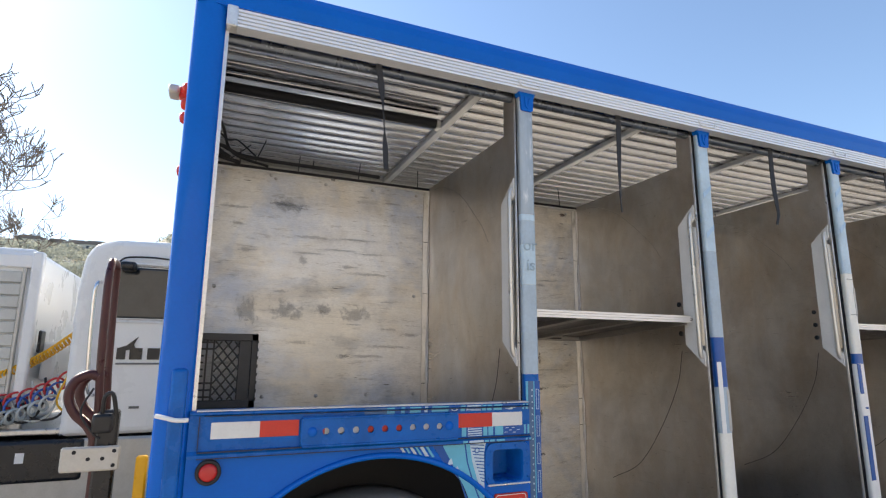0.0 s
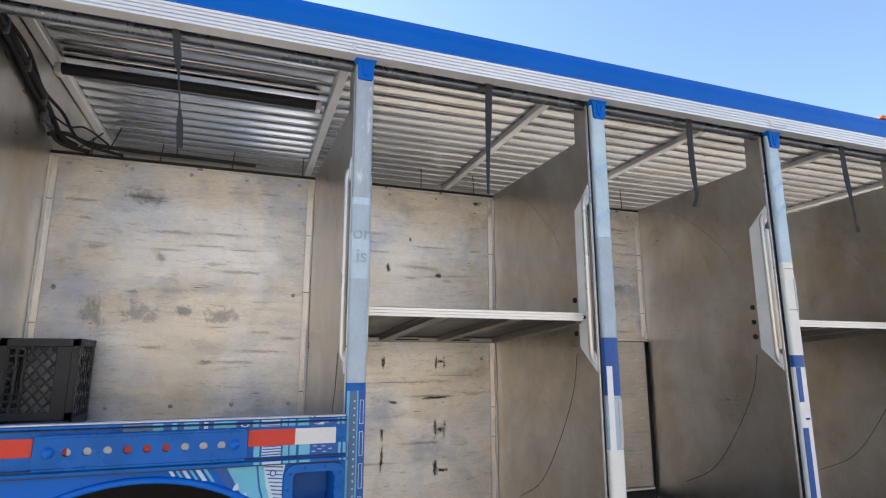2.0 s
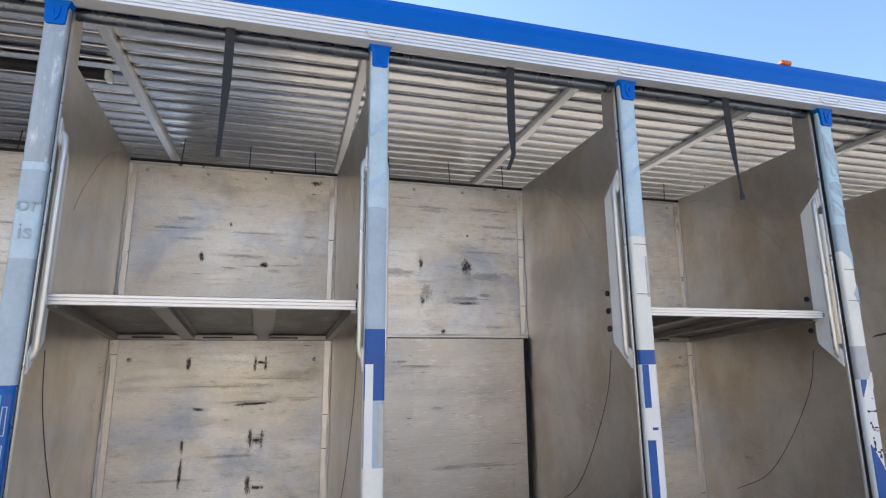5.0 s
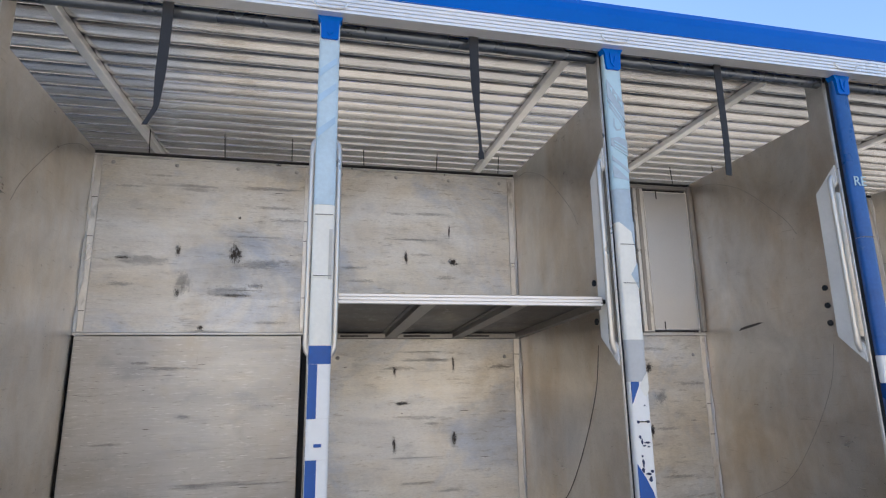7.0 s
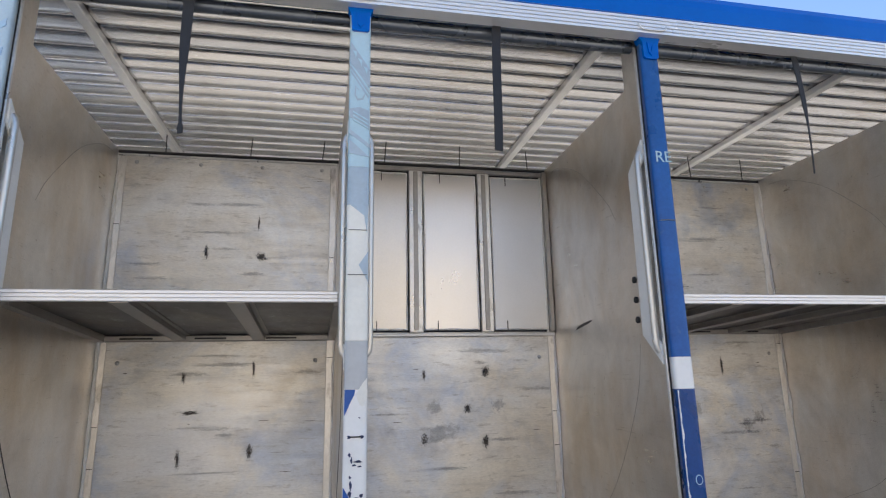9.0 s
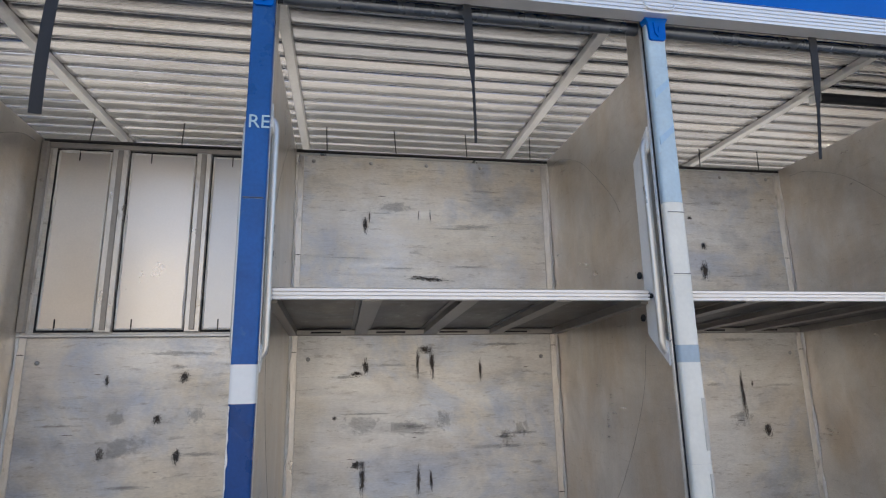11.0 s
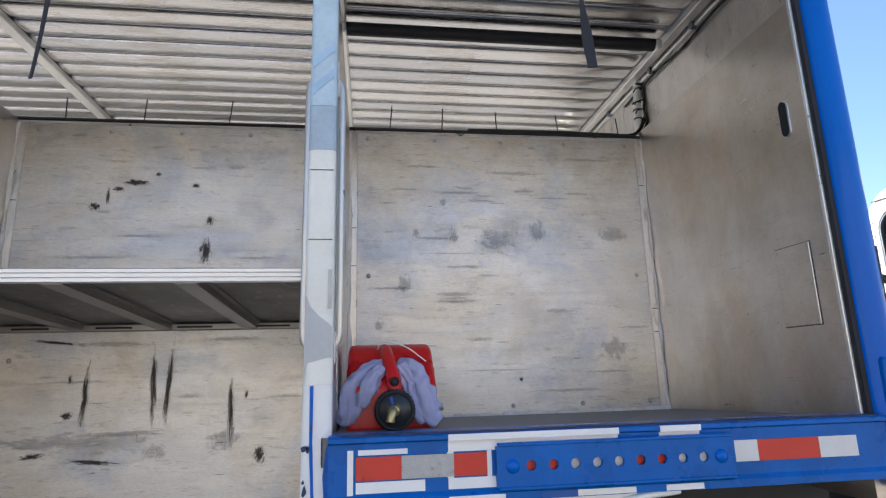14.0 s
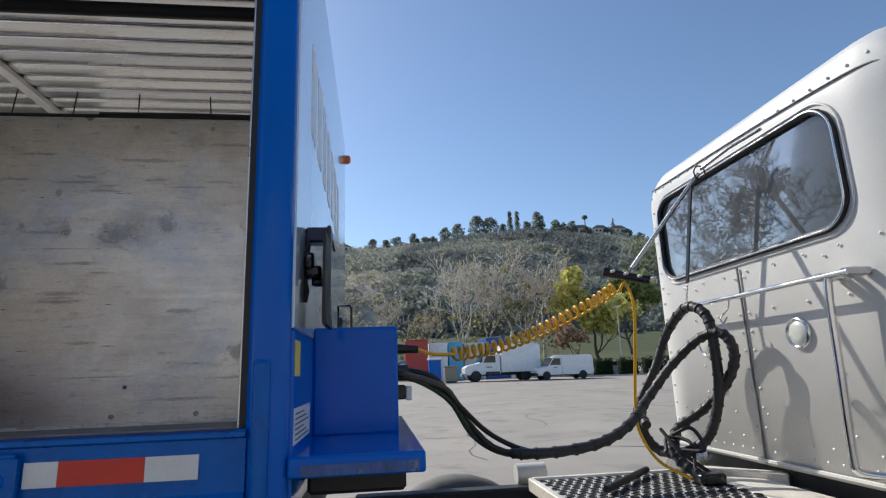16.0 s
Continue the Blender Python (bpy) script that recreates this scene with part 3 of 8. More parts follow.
for i in range(8):
    lo, hi = (REAR_IN if i == 0 else POSTS[i - 1]), (FRONT_IN if i == 7 else POSTS[i])
    first, k = None, 0
    while SLAT_FROM[i] + k * 0.12 < 2.24:
        y = SLAT_FROM[i] + k * 0.12
        if first is None:
            bm = prism(bmesh.new(), SLAT, "x", lo, hi)
            for f in bm.faces:
                f.smooth = abs(f.normal.x) < 0.5
            first = part("slat", bm, M_ROOF, trailer)
            first.matrix_basis = pose(0, y, ROOF_Z)
        else:
            twin(first, pose(0, y, ROOF_Z))
        k += 1
    lo, hi = bay(i)
    wt = WALL_TOP[i]
    for x in (REAR_IN + 0.03, -0.015) if i == 0 else (POSTS[i],) if i < 7 else (8.815,):
        part("roof_beam", prism(bmesh.new(), [(x - 0.024, ROOF_Z - 0.002), (x - 0.024, ROOF_Z - 0.030), (x - 0.020, ROOF_Z - 0.034), (x + 0.020, ROOF_Z - 0.034), (x + 0.024, ROOF_Z - 0.030), (x + 0.024, ROOF_Z - 0.002)], "y", 0.06, 2.2), M_BEAM, trailer)
    n = int((hi - lo) / 0.36) + 1
    for j in range(n):
        x = lo + 0.17 + (hi - lo - 0.3) * j / max(1, n - 1) + 0.03 * math.sin(5 * j + i)
        h = 0.115 + 0.045 * abs(math.sin(3 * j + i))
        part("tie_tail", sweep(bmesh.new(), [(x, WALL_Y + 0.02, wt), (x + 0.012 * math.sin(j + 2 * i), WALL_Y + 0.025, wt + h)], 0.0030, 5), M_BLACK, trailer)
    if i in (0, 7):
        x0, x1, y = (-1.34, -0.09, 0.87) if i == 0 else (7.30, 8.76, 0.765)
        rod = part("rod", sweep(bmesh.new(), [(x0, y, 3.042), (x1, y, 3.042)], 0.029, 14), M_BLACK, trailer, "black round rod under the roof")
        for x in (x0 + 0.012, x1 - 0.004):
            part("clamp", box(x - 0.014, x + 0.014, y - 0.032, y + 0.032, 3.008, 3.056, 0.006, 2), M_TRIM, rod, "bright clamp")

# header and roof rail
bm = prism(bmesh.new(), [(-0.035, 2.943), (-0.038, 3.0), (-0.034, 3.035), (-0.02, 3.065), (0.005, 3.083), (0.04, 3.09), (0.10, 3.092), (0.10, 3.117), (0.12, 3.117), (0.12, 2.99), (0.02, 2.99), (0.02, 2.943)], "x", -1.43, 8.90)
rail = part("roof_rail", bm, M_BLUE, trailer, "glossy blue roof rail")
amber = part("marker_lamp", box(3.115, 3.175, -0.025, 0.01, 3.07, 3.094, 0.008, 2), surface("amber_lens", (0.75, 0.16, 0.02), 0.2, 0, 0.1), rail, "orange marker lamp")
z, prof = 2.866, [(0.02, 2.866)]
for k in range(5):
    prof += [(-0.036, z + k * 0.0155), (-0.036, z + k * 0.0155 + 0.0105), (-0.027, z + k * 0.0155 + 0.0112), (-0.027, z + k * 0.0155 + 0.0148)]
prof += [(-0.036, 2.9435), (0.02, 2.9435)]
part("header_extrusion", prism(bmesh.new(), prof, "x", -1.30, 8.80), M_RAIL, trailer, "ribbed silver header extrusion")
part("header_cap", box(-1.325, -1.285, -0.042, 0.02, 2.862, 2.948, 0.004), M_TRIM, trailer, "grey end cap")
part("header_tube", sweep(bmesh.new(), [(REAR_IN, 0.085, 2.874), (FRONT_IN, 0.085, 2.874)], 0.024, 14), M_DKTUBE, trailer, "dark grey tube under the header")
part("header_track", box(REAR_IN + 0.05, FRONT_IN, 0.022, 0.05, 2.885, 2.905), M_DKTUBE, trailer)

# centre wall
M_SCREW = M_STEEL
bm = lathe(bmesh.new(), [(0.0005, -0.006), (0.006, -0.005), (0.0095, -0.0015), (0.0105, 0.0)], "y", (0, 0, 0), 10)
screw = part("screw", bm, M_SCREW, trailer)
screw.matrix_basis = pose(-1.03, WALL_Y, 2.645)
for i in range(8):
    lo, hi = bay_back(i)
    high, wt = i in (0, 7), WALL_TOP[i]
    z0 = HIGH_FLOOR - 0.07 if high else LOW_FLOOR
    split = {2: 1.78, 4: 1.775}.get(i)
    top = part("back_panel", box(lo - 0.02, hi + 0.02, WALL_Y, WALL_Y + 0.04, split or z0, wt - 0.004, 0.002), M_BACK, trailer)
    if i == 2:
        part("back_gap", box(lo - 0.02, hi + 0.02, WALL_Y + 0.012, WALL_Y + 0.04, z0, split - 0.006), M_DARK, trailer)
        part("back_panel", box(lo + 0.008, hi - 0.026, WALL_Y - 0.012, WALL_Y + 0.010, 0.862, split - 0.008, 0.003), M_PLATE, trailer, "darker scoured plate set proud of the wall")
        part("seam_rail", box(lo + 0.004, hi - 0.02, WALL_Y - 0.016, WALL_Y + 0.01, 0.842, 0.858, 0.003), M_BEAM, trailer)
    elif split:
        part("back_panel", box(lo - 0.02, hi + 0.02, WALL_Y, WALL_Y + 0.04, z0, split - 0.006, 0.002), M_BACK, trailer)
    if split:
        part("seam_rail", box(lo, hi, WALL_Y - 0.02, WALL_Y + 0.01, split - 0.006, split + 0.008, 0.003), M_BEAM, trailer)
    part("wall_cap", box(lo - 0.02, hi + 0.02, WALL_Y - 0.008, WALL_Y + 0.045, wt - 0.012, wt + 0.001, 0.003), M_TRIM, trailer)
    part("wall_seal", box(lo - 0.02, hi + 0.02, WALL_Y - 0.010, WALL_Y + 0.03, wt + 0.001, wt + 0.017, 0.004), M_BLACK, trailer)
    zt = split + 0.01 if i == 2 else z0
    for x, s in ((lo, 1), (hi, -1)):
        a, b = sorted((x, x + s * 0.040))
        part("corner_trim", box(a, b, WALL_Y - 0.006, WALL_Y, zt, wt - 0.013, 0.002), M_CORNER, trailer)
        pts, rad = [], []
        for k in range(61):
            z = zt + (wt - 0.015 - zt) * k / 60
            n = noise.noise(Vector((x * 7.3, s * 3.1, z * 9.0)))
            pts.append((x + s * (0.004 + 0.0025 * noise.noise(Vector((x, s, z * 23.0)))), WALL_Y - 0.007, z))
            rad.append(max(0.0028, (0.0085 if s > 0 else 0.0062) + 0.010 * n))
        part("corner_bead", sweep(bmesh.new(), pts, rad, 6), M_BEAD, trailer)
        for k in range(3):
            z = zt + (wt - zt) * (0.2 + 0.27 * k + 0.1 * math.sin(i * 2.1 + k * 3.7 + s))
            a, b = sorted((x, x + s * 0.036))
            part("trim_joint", box(a, b, WALL_Y - 0.0075, WALL_Y - 0.003, z - 0.0018, z + 0.0018), M_SCRAPE, trailer)
    n = 5 if hi - lo > 1.2 else 4
    for k in range(n):
        x = lo + 0.085 + (hi - lo - 0.17) * k / (n - 1)
        twin(screw, pose(x, WALL_Y, wt - 0.04))
        if high and k:
            twin(screw, pose(x, WALL_Y, 1.43 if i == 0 else 1.418))
    for x in (lo + 0.09, hi - 0.09):
        twin(screw, pose(x, WALL_Y, 2.0 if high else 1.66))

# bay floors
for i in range(8):
    lo, hi = bay(i)
    if i in (0, 7):     # the end bays' floors fall back to the centre wall
        zf, zb = (1.452, 1.352) if i == 0 else (1.428, 1.380)
        bm = prism(bmesh.new(), [(0.0, 1.36), (0.0, zf), (0.02, zf), (WALL_Y, zb), (WALL_Y, zb - 0.05), (0.02, 1.36)], "x", lo - 0.02, hi + 0.02)
        part("bay_floor", bm, M_FLOOR, trailer)
        strip = bmesh.new()
        rf = random.Random(60 + i)
        x = lo
        while x < hi - 0.01:
            w = min(rf.uniform(0.02, 0.07), hi - x)
            bx(strip, x, x + w, WALL_Y - rf.uniform(0.012, 0.030), WALL_Y - 0.001, zb - 0.004, zb + rf.uniform(0.005, 0.016), 0.003)
            x += w
        part("floor_edge_bead", strip, M_BEAD, trailer)
    else:
        part("bay_floor", box(lo - 0.02, hi + 0.02, 0.0, WALL_Y + 0.02, LOW_FLOOR - 0.05, LOW_FLOOR, 0.002), M_FLOOR, trailer)
part("far_sill", box(REAR_IN - 0.05, FRONT_IN + 0.05, 2.25, 2.32, LOW_FLOOR - 0.1, LOW_FLOOR + 0.05), M_BLUE, trailer)
part("far_floor", box(REAR_IN, FRONT_IN, WALL_Y + 0.03, 2.26, LOW_FLOOR - 0.05, LOW_FLOOR), M_PLATE, trailer)
part("far_header", box(REAR_IN - 0.05, FRONT_IN + 0.1, 2.26, 2.35, 2.87, 3.118, 0.01), M_SLATGREY, trailer)
for i in range(1, 7):       # unseen slats added on the far side to dim the back of the roof
    lo, hi = POSTS[i - 1] + 0.01, POSTS[i] - 0.01
    for k in range(3):
        part("far_light_block", box(lo, hi, 2.268, 2.295, 2.56 + 0.105 * k, 2.66 + 0.105 * k, 0.006), M_SLATGREY, trailer)
part("underframe", box(REAR_IN + 0.1, 7.3, 0.5, 1.8, 0.42, LOW_FLOOR - 0.05, 0.02), M_BLACK, trailer)

# dividers with grab bars
PLATE = [(0.068, 2.465), (0.178, 2.362), (0.182, 1.715), (0.068, 1.605), (0.068, 1.675), (0.100, 1.71), (0.100, 2.35), (0.068, 2.385)]
for n, x in enumerate(POSTS):
    top, lean = WALL_TOP[n] + 0.016, SKEW[n]

    def laid(bm):
        return skewed(bm, lean, lean, 0, 0)

    bm = prism(bmesh.new(), [(0.058, LOW_FLOOR), (WALL_Y, LOW_FLOOR), (WALL_Y, top), (0.157, top + 0.02), (0.15, 3.054), (0.058, 3.054), (0.058, 2.385), (0.100, 2.35), (0.100, 1.71), (0.058, 1.675)], "x", x - FACE, x + FACE)
    div = part("divider", laid(bm), M_DIV, trailer)
    part("edge_trim", box(x - FACE - 0.003, x + FACE + 0.003, 0.05, 0.064, LOW_FLOOR, 2.86, 0.003, 2), M_TRIM, div, "bright edge trim")
    for s in (-1, 1):
        f = x + s * FACE
        a, b = sorted((f, f + s * 0.006))
        part("grab_plate", laid(prism(bmesh.new(), PLATE, "x", a, b)), M_GRAB, div, "polished grab plate")
        pts = [(f, 0.093, 2.42), (f + s * 0.010, 0.093, 2.405), (f + s * 0.013, 0.092, 2.385)] + [(f + s * 0.013, 0.092 - 0.004 * k / 6, 2.385 - 0.70 * k / 6) for k in range(1, 7)] + [(f + s * 0.010, 0.088, 1.665), (f, 0.088, 1.65)]
        part("grab_bar", sweep(bmesh.new(), pts, 0.0125, 10), M_GRABBAR, div, "round satin grab bar")
        for zz in (1.933, 1.854, 1.776) if (s < 0 and n) or n in (1, 3, 5) else ():
            part("bumper", laid(lathe(bmesh.new(), [(0.013, 0.0), (0.013, s * 0.006), (0.008, s * 0.008), (0.0005, s * 0.008)], "x", (f, 0.212, zz), 12)), M_BLACK, div)
        pts = curve_pts([(f, 0.215, 1.683), (f, 0.263, 1.497), (f, 0.403, 1.253), (f, 0.578, 1.045), (f, 0.80, 0.93)], 6)
        part("scrape", laid(sweep(bmesh.new(), pts, 0.0022 if n < 4 else 0.0010 if n < 6 else 0.005, 5)), M_SCRAPE if n < 4 else M_SCRAPE2 if n < 6 else M_PALESCRAPE, div)
        pts = curve_pts([(f, 0.97, 2.655), (f, 0.858, 2.642), (f, 0.70, 2.575), (f, 0.577, 2.493), (f, 0.384, 2.306), (f, 0.318, 2.208)], 5)
        part("scrape", laid(sweep(bmesh.new(), pts, 0.0010, 5)), M_SCRAPE2, div)

# posts: door tracks with worn film in bands from top to bottom
ROUND = [(-0.036, 0.030), (-0.036, 0.010), (-0.033, 0.005), (-0.026, 0.0015), (-0.015, 0.0), (0.015, 0.0), (0.026, 0.0015), (0.033, 0.005), (0.036, 0.010), (0.036, 0.030)]
FILMS = (
    ((2.88, M_SCRATCH), (2.28, M_PALE), (2.25, M_GREYBLUE), (2.14, M_PALE), (1.96, M_GREYBLUE), (1.574, M_BLUE2)),
    ((2.88, M_PALE), (2.2, M_GREYBLUE), (1.752, M_NAVY), (1.503, M_GREYBLUE), (1.281, M_CREAM)),
    ((2.88, M_PALE), (2.151, M_CREAM), (1.90, M_CREAM), (1.678, M_NAVY), (1.619, M_WHITEFILM), (1.451, M_WHITEFILM), (1.328, M_WHITEFILM)),
    ((2.88, M_CYANPALE), (2.27, M_GREYBLUE), (2.138, M_CREAM), (1.694, M_GREYWORN), (1.545, M_WHITEFILM)),
    ((2.88, M_POSTBLUE), (2.12, M_POSTBLUE), (1.628, M_WHITEFILM), (1.52, M_POSTNAVY)),
    ((2.88, M_PALE), (2.157, M_CREAM), (1.90, M_CREAM), (1.67, M_GREYBLUE), (1.614, M_CREAM), (1.30, M_CREAM), (1.10, M_GREYBLUE)),
    ((2.88, M_PALE), (2.295, M_GREYBLUE), (2.167, M_CREAM), (2.11, M_CREAM), (1.92, M_CREAM), (1.553, M_WHITEFILM)),
)
for n, x in enumerate(POSTS):
    post = part("post", prism(bmesh.new(), [(x + u * 0.93, v + 0.002) for u, v in ROUND[1:-1]] + [(x + 0.033, 0.0295), (x - 0.033, 0.0295)], "z", LOW_FLOOR - 0.1, 2.88), M_BEAM, trailer)
    for (z1, m), (z0, _) in zip(FILMS[n], FILMS[n][1:] + ((LOW_FLOOR - 0.1, None),)):
        smooth_sides(part("film_band", prism(bmesh.new(), [(x + u, v) for u, v in ROUND], "z", z0 + 0.0006, z1 - 0.0006), m, post))
    part("seal", box(x - 0.030, x + 0.030, 0.030, 0.05, LOW_FLOOR, 2.87), M_BLACK, post, "black rubber seal")
    prof = [(x - 0.046, 2.878), (x - 0.044, 2.862), (x - 0.034, 2.843), (x - 0.031, 2.782), (x - 0.024, 2.775), (x + 0.024, 2.775), (x + 0.031, 2.782), (x + 0.034, 2.843), (x + 0.044, 2.862), (x + 0.046, 2.878)]
    br = part("bracket", slab(prof, -0.008, 0.03), M_BLUE, post, "blue painted bracket")
    part("bracket_rib", slab([(x - 0.016, 2.845), (x - 0.012, 2.80), (x, 2.786), (x + 0.012, 2.80), (x + 0.016, 2.845), (x + 0.006, 2.83), (x, 2.80), (x - 0.006, 2.83)], -0.013, -0.006), M_BLUE, br)
    pts = curve_pts([(x - 0.062, -0.038, 2.905), (x - 0.050, -0.041, 2.882), (x - 0.030, -0.041, 2.878), (x + 0.03, -0.041, 2.879), (x + 0.050, -0.041, 2.885), (x + 0.058, -0.039, 2.902)], 4)
    part("bracket_lip", sweep(bmesh.new(), pts, 0.0035, 6), M_TRIM, br)


def film(outline, material, owner, y=-0.0012, depth=0.0035):
    return part("film", slab(outline, y - depth / 2, y + depth / 2), material, owner)


posts = [o for o in trailer.children if o.name.split(".")[0] == "post"]
film(rect(1.120 - 0.034, 1.120 - 0.006, 1.281, 1.628), M_WHITEFILM, posts[1], 0.001)
film(rect(2.233 - 0.034, 2.233 - 0.006, 1.451, 1.619), M_NAVY, posts[2], 0.001)
film(rect(2.233 - 0.034, 2.233 + 0.0, 0.98, 1.328), M_NAVY, posts[2], 0.001)
film(rect(2.233 - 0.01, 2.233 + 0.014, 1.366, 1.376), M_NAVY, posts[2], -0.001)
def film_on(n, outline, material, y=0.0008):
    """A film on a post, its outline given from the post's middle."""
    return film([(POSTS[n] + u, z) for u, z in outline], material, posts[n], y)


def blot(n, u, z, w, h, material, y=-0.001):
    """A ragged fleck on a post."""
    return film_on(n, [(u + w * math.cos(a) * (1 + 0.35 * math.sin(3 * a + z * 50)), z + h * math.sin(a) * (1 + 0.25 * math.cos(2 * a + u * 300))) for a in (2 * math.pi * k / 10 for k in range(10))], material, y)


# art on the post between the shelf bay and the pane bay
for shape in ([(-0.034, 2.735), (0.034, 2.632), (0.034, 2.56), (-0.034, 2.655)], [(-0.034, 2.645), (0.034, 2.545), (0.034, 2.536), (-0.034, 2.634)], [(-0.030, 2.622), (0.030, 2.530), (0.030, 2.522), (-0.030, 2.612)],
              [(-0.034, 2.478), (0.0, 2.486), (0.034, 2.474), (0.034, 2.405), (0.0, 2.425), (-0.034, 2.45)], [(-0.034, 2.405), (0.034, 2.352), (0.034, 2.338), (-0.034, 2.388)], [(-0.034, 2.368), (0.034, 2.306), (-0.01, 2.312), (-0.034, 2.318)]):
    film_on(3, shape, M_GREYBLUE)
for k in range(3):
    film_on(3, [(-0.026 + 0.019 * k, 2.700 - 0.030 * k), (-0.012 + 0.019 * k, 2.694 - 0.030 * k), (-0.014 + 0.019 * k, 2.668 - 0.030 * k), (-0.018 + 0.019 * k, 2.682 - 0.030 * k)], M_CYANPALE, -0.0014)
    film_on(3, [(-0.022, 2.470 - 0.014 * k), (0.030, 2.440 - 0.014 * k), (0.030, 2.435 - 0.014 * k), (-0.022, 2.464 - 0.014 * k)], M_CYANPALE, -0.0014)
for ring in ([(-0.016, 2.565), (-0.004, 2.552), (0.002, 2.535), (0.020, 2.536), (0.012, 2.515), (-0.008, 2.510), (-0.018, 2.530)],):
    film_on(3, ring, M_GREYBLUE, 0.0004)
    film_on(3, [(u * 0.75, 2.535 + (z - 2.535) * 0.75) for u, z in ring], M_CYANPALE, -0.0014)
film_on(3, [(-0.034, 1.545), (-0.002, 1.545), (-0.004, 1.530), (-0.018, 1.502), (-0.028, 1.480), (-0.034, 1.468)], M_NAVY)
film_on(3, [(0.0, 1.530), (0.018, 1.560), (0.034, 1.580), (0.034, 1.515), (0.022, 1.494), (0.012, 1.500)], M_CREAM)
film_on(3, [(-0.034, 1.265), (-0.018, 1.240), (-0.002, 1.212), (0.018, 1.172), (0.034, 1.12), (0.034, 0.98), (-0.034, 0.98)], M_NAVY)
film_on(3, [(-0.016, 1.4085), (0.016, 1.4085), (0.016, 1.4045), (-0.016, 1.4045)], M_BLACKPAINT, -0.001)
for u, z, w, h in ((-0.019, 1.406, 0.005, 0.006), (0.020, 1.406, 0.005, 0.006), (0.012, 1.462, 0.003, 0.002), (-0.016, 1.355, 0.004, 0.006), (-0.010, 1.340, 0.003, 0.008), (0.010, 1.336, 0.012, 0.003), (-0.002, 1.326, 0.006, 0.003), (0.014, 1.322, 0.006, 0.002), (-0.014, 1.292, 0.003, 0.004), (-0.012, 1.268, 0.004, 0.012), (-0.014, 1.245, 0.005, 0.008), (0.006, 1.232, 0.010, 0.004), (0.020, 1.240, 0.005, 0.006), (0.012, 1.215, 0.006, 0.008)):
    blot(3, u, z, w, h, M_CHIPPED)
film([(3.36 - 0.03, 2.14), (3.36 + 0.02, 2.10), (3.36 + 0.03, 2.04), (3.36 + 0.034, 2.14)], M_GREYBLUE, posts[3], 0.0015)
film([(3.36 + 0.034, 1.88), (3.36 + 0.004, 1.935), (3.36 + 0.034, 1.98)], M_GREYBLUE, posts[3], 0.0015)
film([(7.266, 1.775), (7.276, 1.748), (7.300, 1.722), (7.334, 1.695), (7.334, 1.62), (7.300, 1.612), (7.272, 1.605), (7.266, 1.56)], M_GREYWORN, posts[6], 0.0005)
for x0, x1, m in ((-0.034, -0.024, M_TURQ), (-0.022, 0.002, M_SLATE), (0.003, 0.008, M_TURQ), (0.010, 0.034, M_NAVY)):
    film(rect(x0, x1, 0.95, 1.545), m, posts[0], 0.0008)
for k in range(22):
    film(rect(-0.008, -0.003, 0.98 + 0.025 * k, 0.986 + 0.025 * k), M_PALE, posts[0], -0.0008)
for k in range(5):
    zz = 1.47 - 0.11 * k
    for x0, x1, z0, z1 in ((0.014, 0.016, zz - 0.04, zz + 0.04), (0.026, 0.028, zz - 0.04, zz + 0.04), (0.014, 0.028, zz + 0.04, zz + 0.042), (0.014, 0.028, zz - 0.042, zz - 0.04)):
        film(rect(x0, x1, z0, z1), M_PALE, posts[0], -0.0006)
edge = [(-0.034, 1.515 - 0.006 * k) for k in range(64)]       # torn white edge on the blue post
film_on(4, edge + [(-0.0325 + 0.006 * max(0.0, noise.noise(Vector((k * 0.31, 2.0, 0.5)))) + 0.003 * abs(noise.noise(Vector((k * 1.7, 0.4, 9.0)))), 1.515 - 0.006 * k) for k in reversed(range(64))], M_WHITEFILM, 0.0022)
film([(4.497 + 0.013 * math.cos(t), 1.225 + 0.016 * math.sin(t)) for t in (2 * math.pi * j / 16 for j in range(16))], M_CYANPALE, posts[4], -0.0008)
film([(4.497 + 0.0105 * math.cos(t), 1.225 + 0.0135 * math.sin(t)) for t in (2 * math.pi * j / 16 for j in range(16))], M_POSTNAVY, posts[4], -0.0014)
for n, z in ((2, 2.115), (2, 1.905), (4, 2.122), (5, 2.12), (5, 1.905), (6, 2.108), (6, 1.918), (3, 2.05), (3, 1.902)):
    film(rect(POSTS[n] - 0.030, POSTS[n] + 0.030, z, z + 0.0022), M_SEAM, posts[n], -0.0004)
for n, z, h, w in ((2, 1.98, 0.17, 0.012), (5, 1.42, 0.16, 0.013), (5, 1.22, 0.10, 0.010), (6, 1.79, 0.10, 0.010), (1, 1.39, 0.20, 0.016)):
    film(rect(POSTS[n] + 0.031 - w, POSTS[n] + 0.031, z - h / 2, z + h / 2), M_TORN, posts[n], -0.0002)
for n, z in ((2, 2.66), (2, 2.56), (2, 2.43), (1, 2.52), (1, 2.30), (5, 2.58), (5, 2.40), (6, 2.44), (6, 2.36)):
    film([(POSTS[n] - 0.030, z - 0.035), (POSTS[n] + 0.028, z + 0.02), (POSTS[n] + 0.028, z + 0.045), (POSTS[n] - 0.030, z - 0.005)], M_FADED, posts[n], -0.0002)
film([(7.282, 1.551), (7.291, 1.551), (7.291, 1.42), (7.296, 1.30), (7.305, 1.27), (7.334, 1.262), (7.334, 1.254), (7.300, 1.258), (7.290, 1.285), (7.284, 1.40)], M_BLUE, posts[6], -0.001)
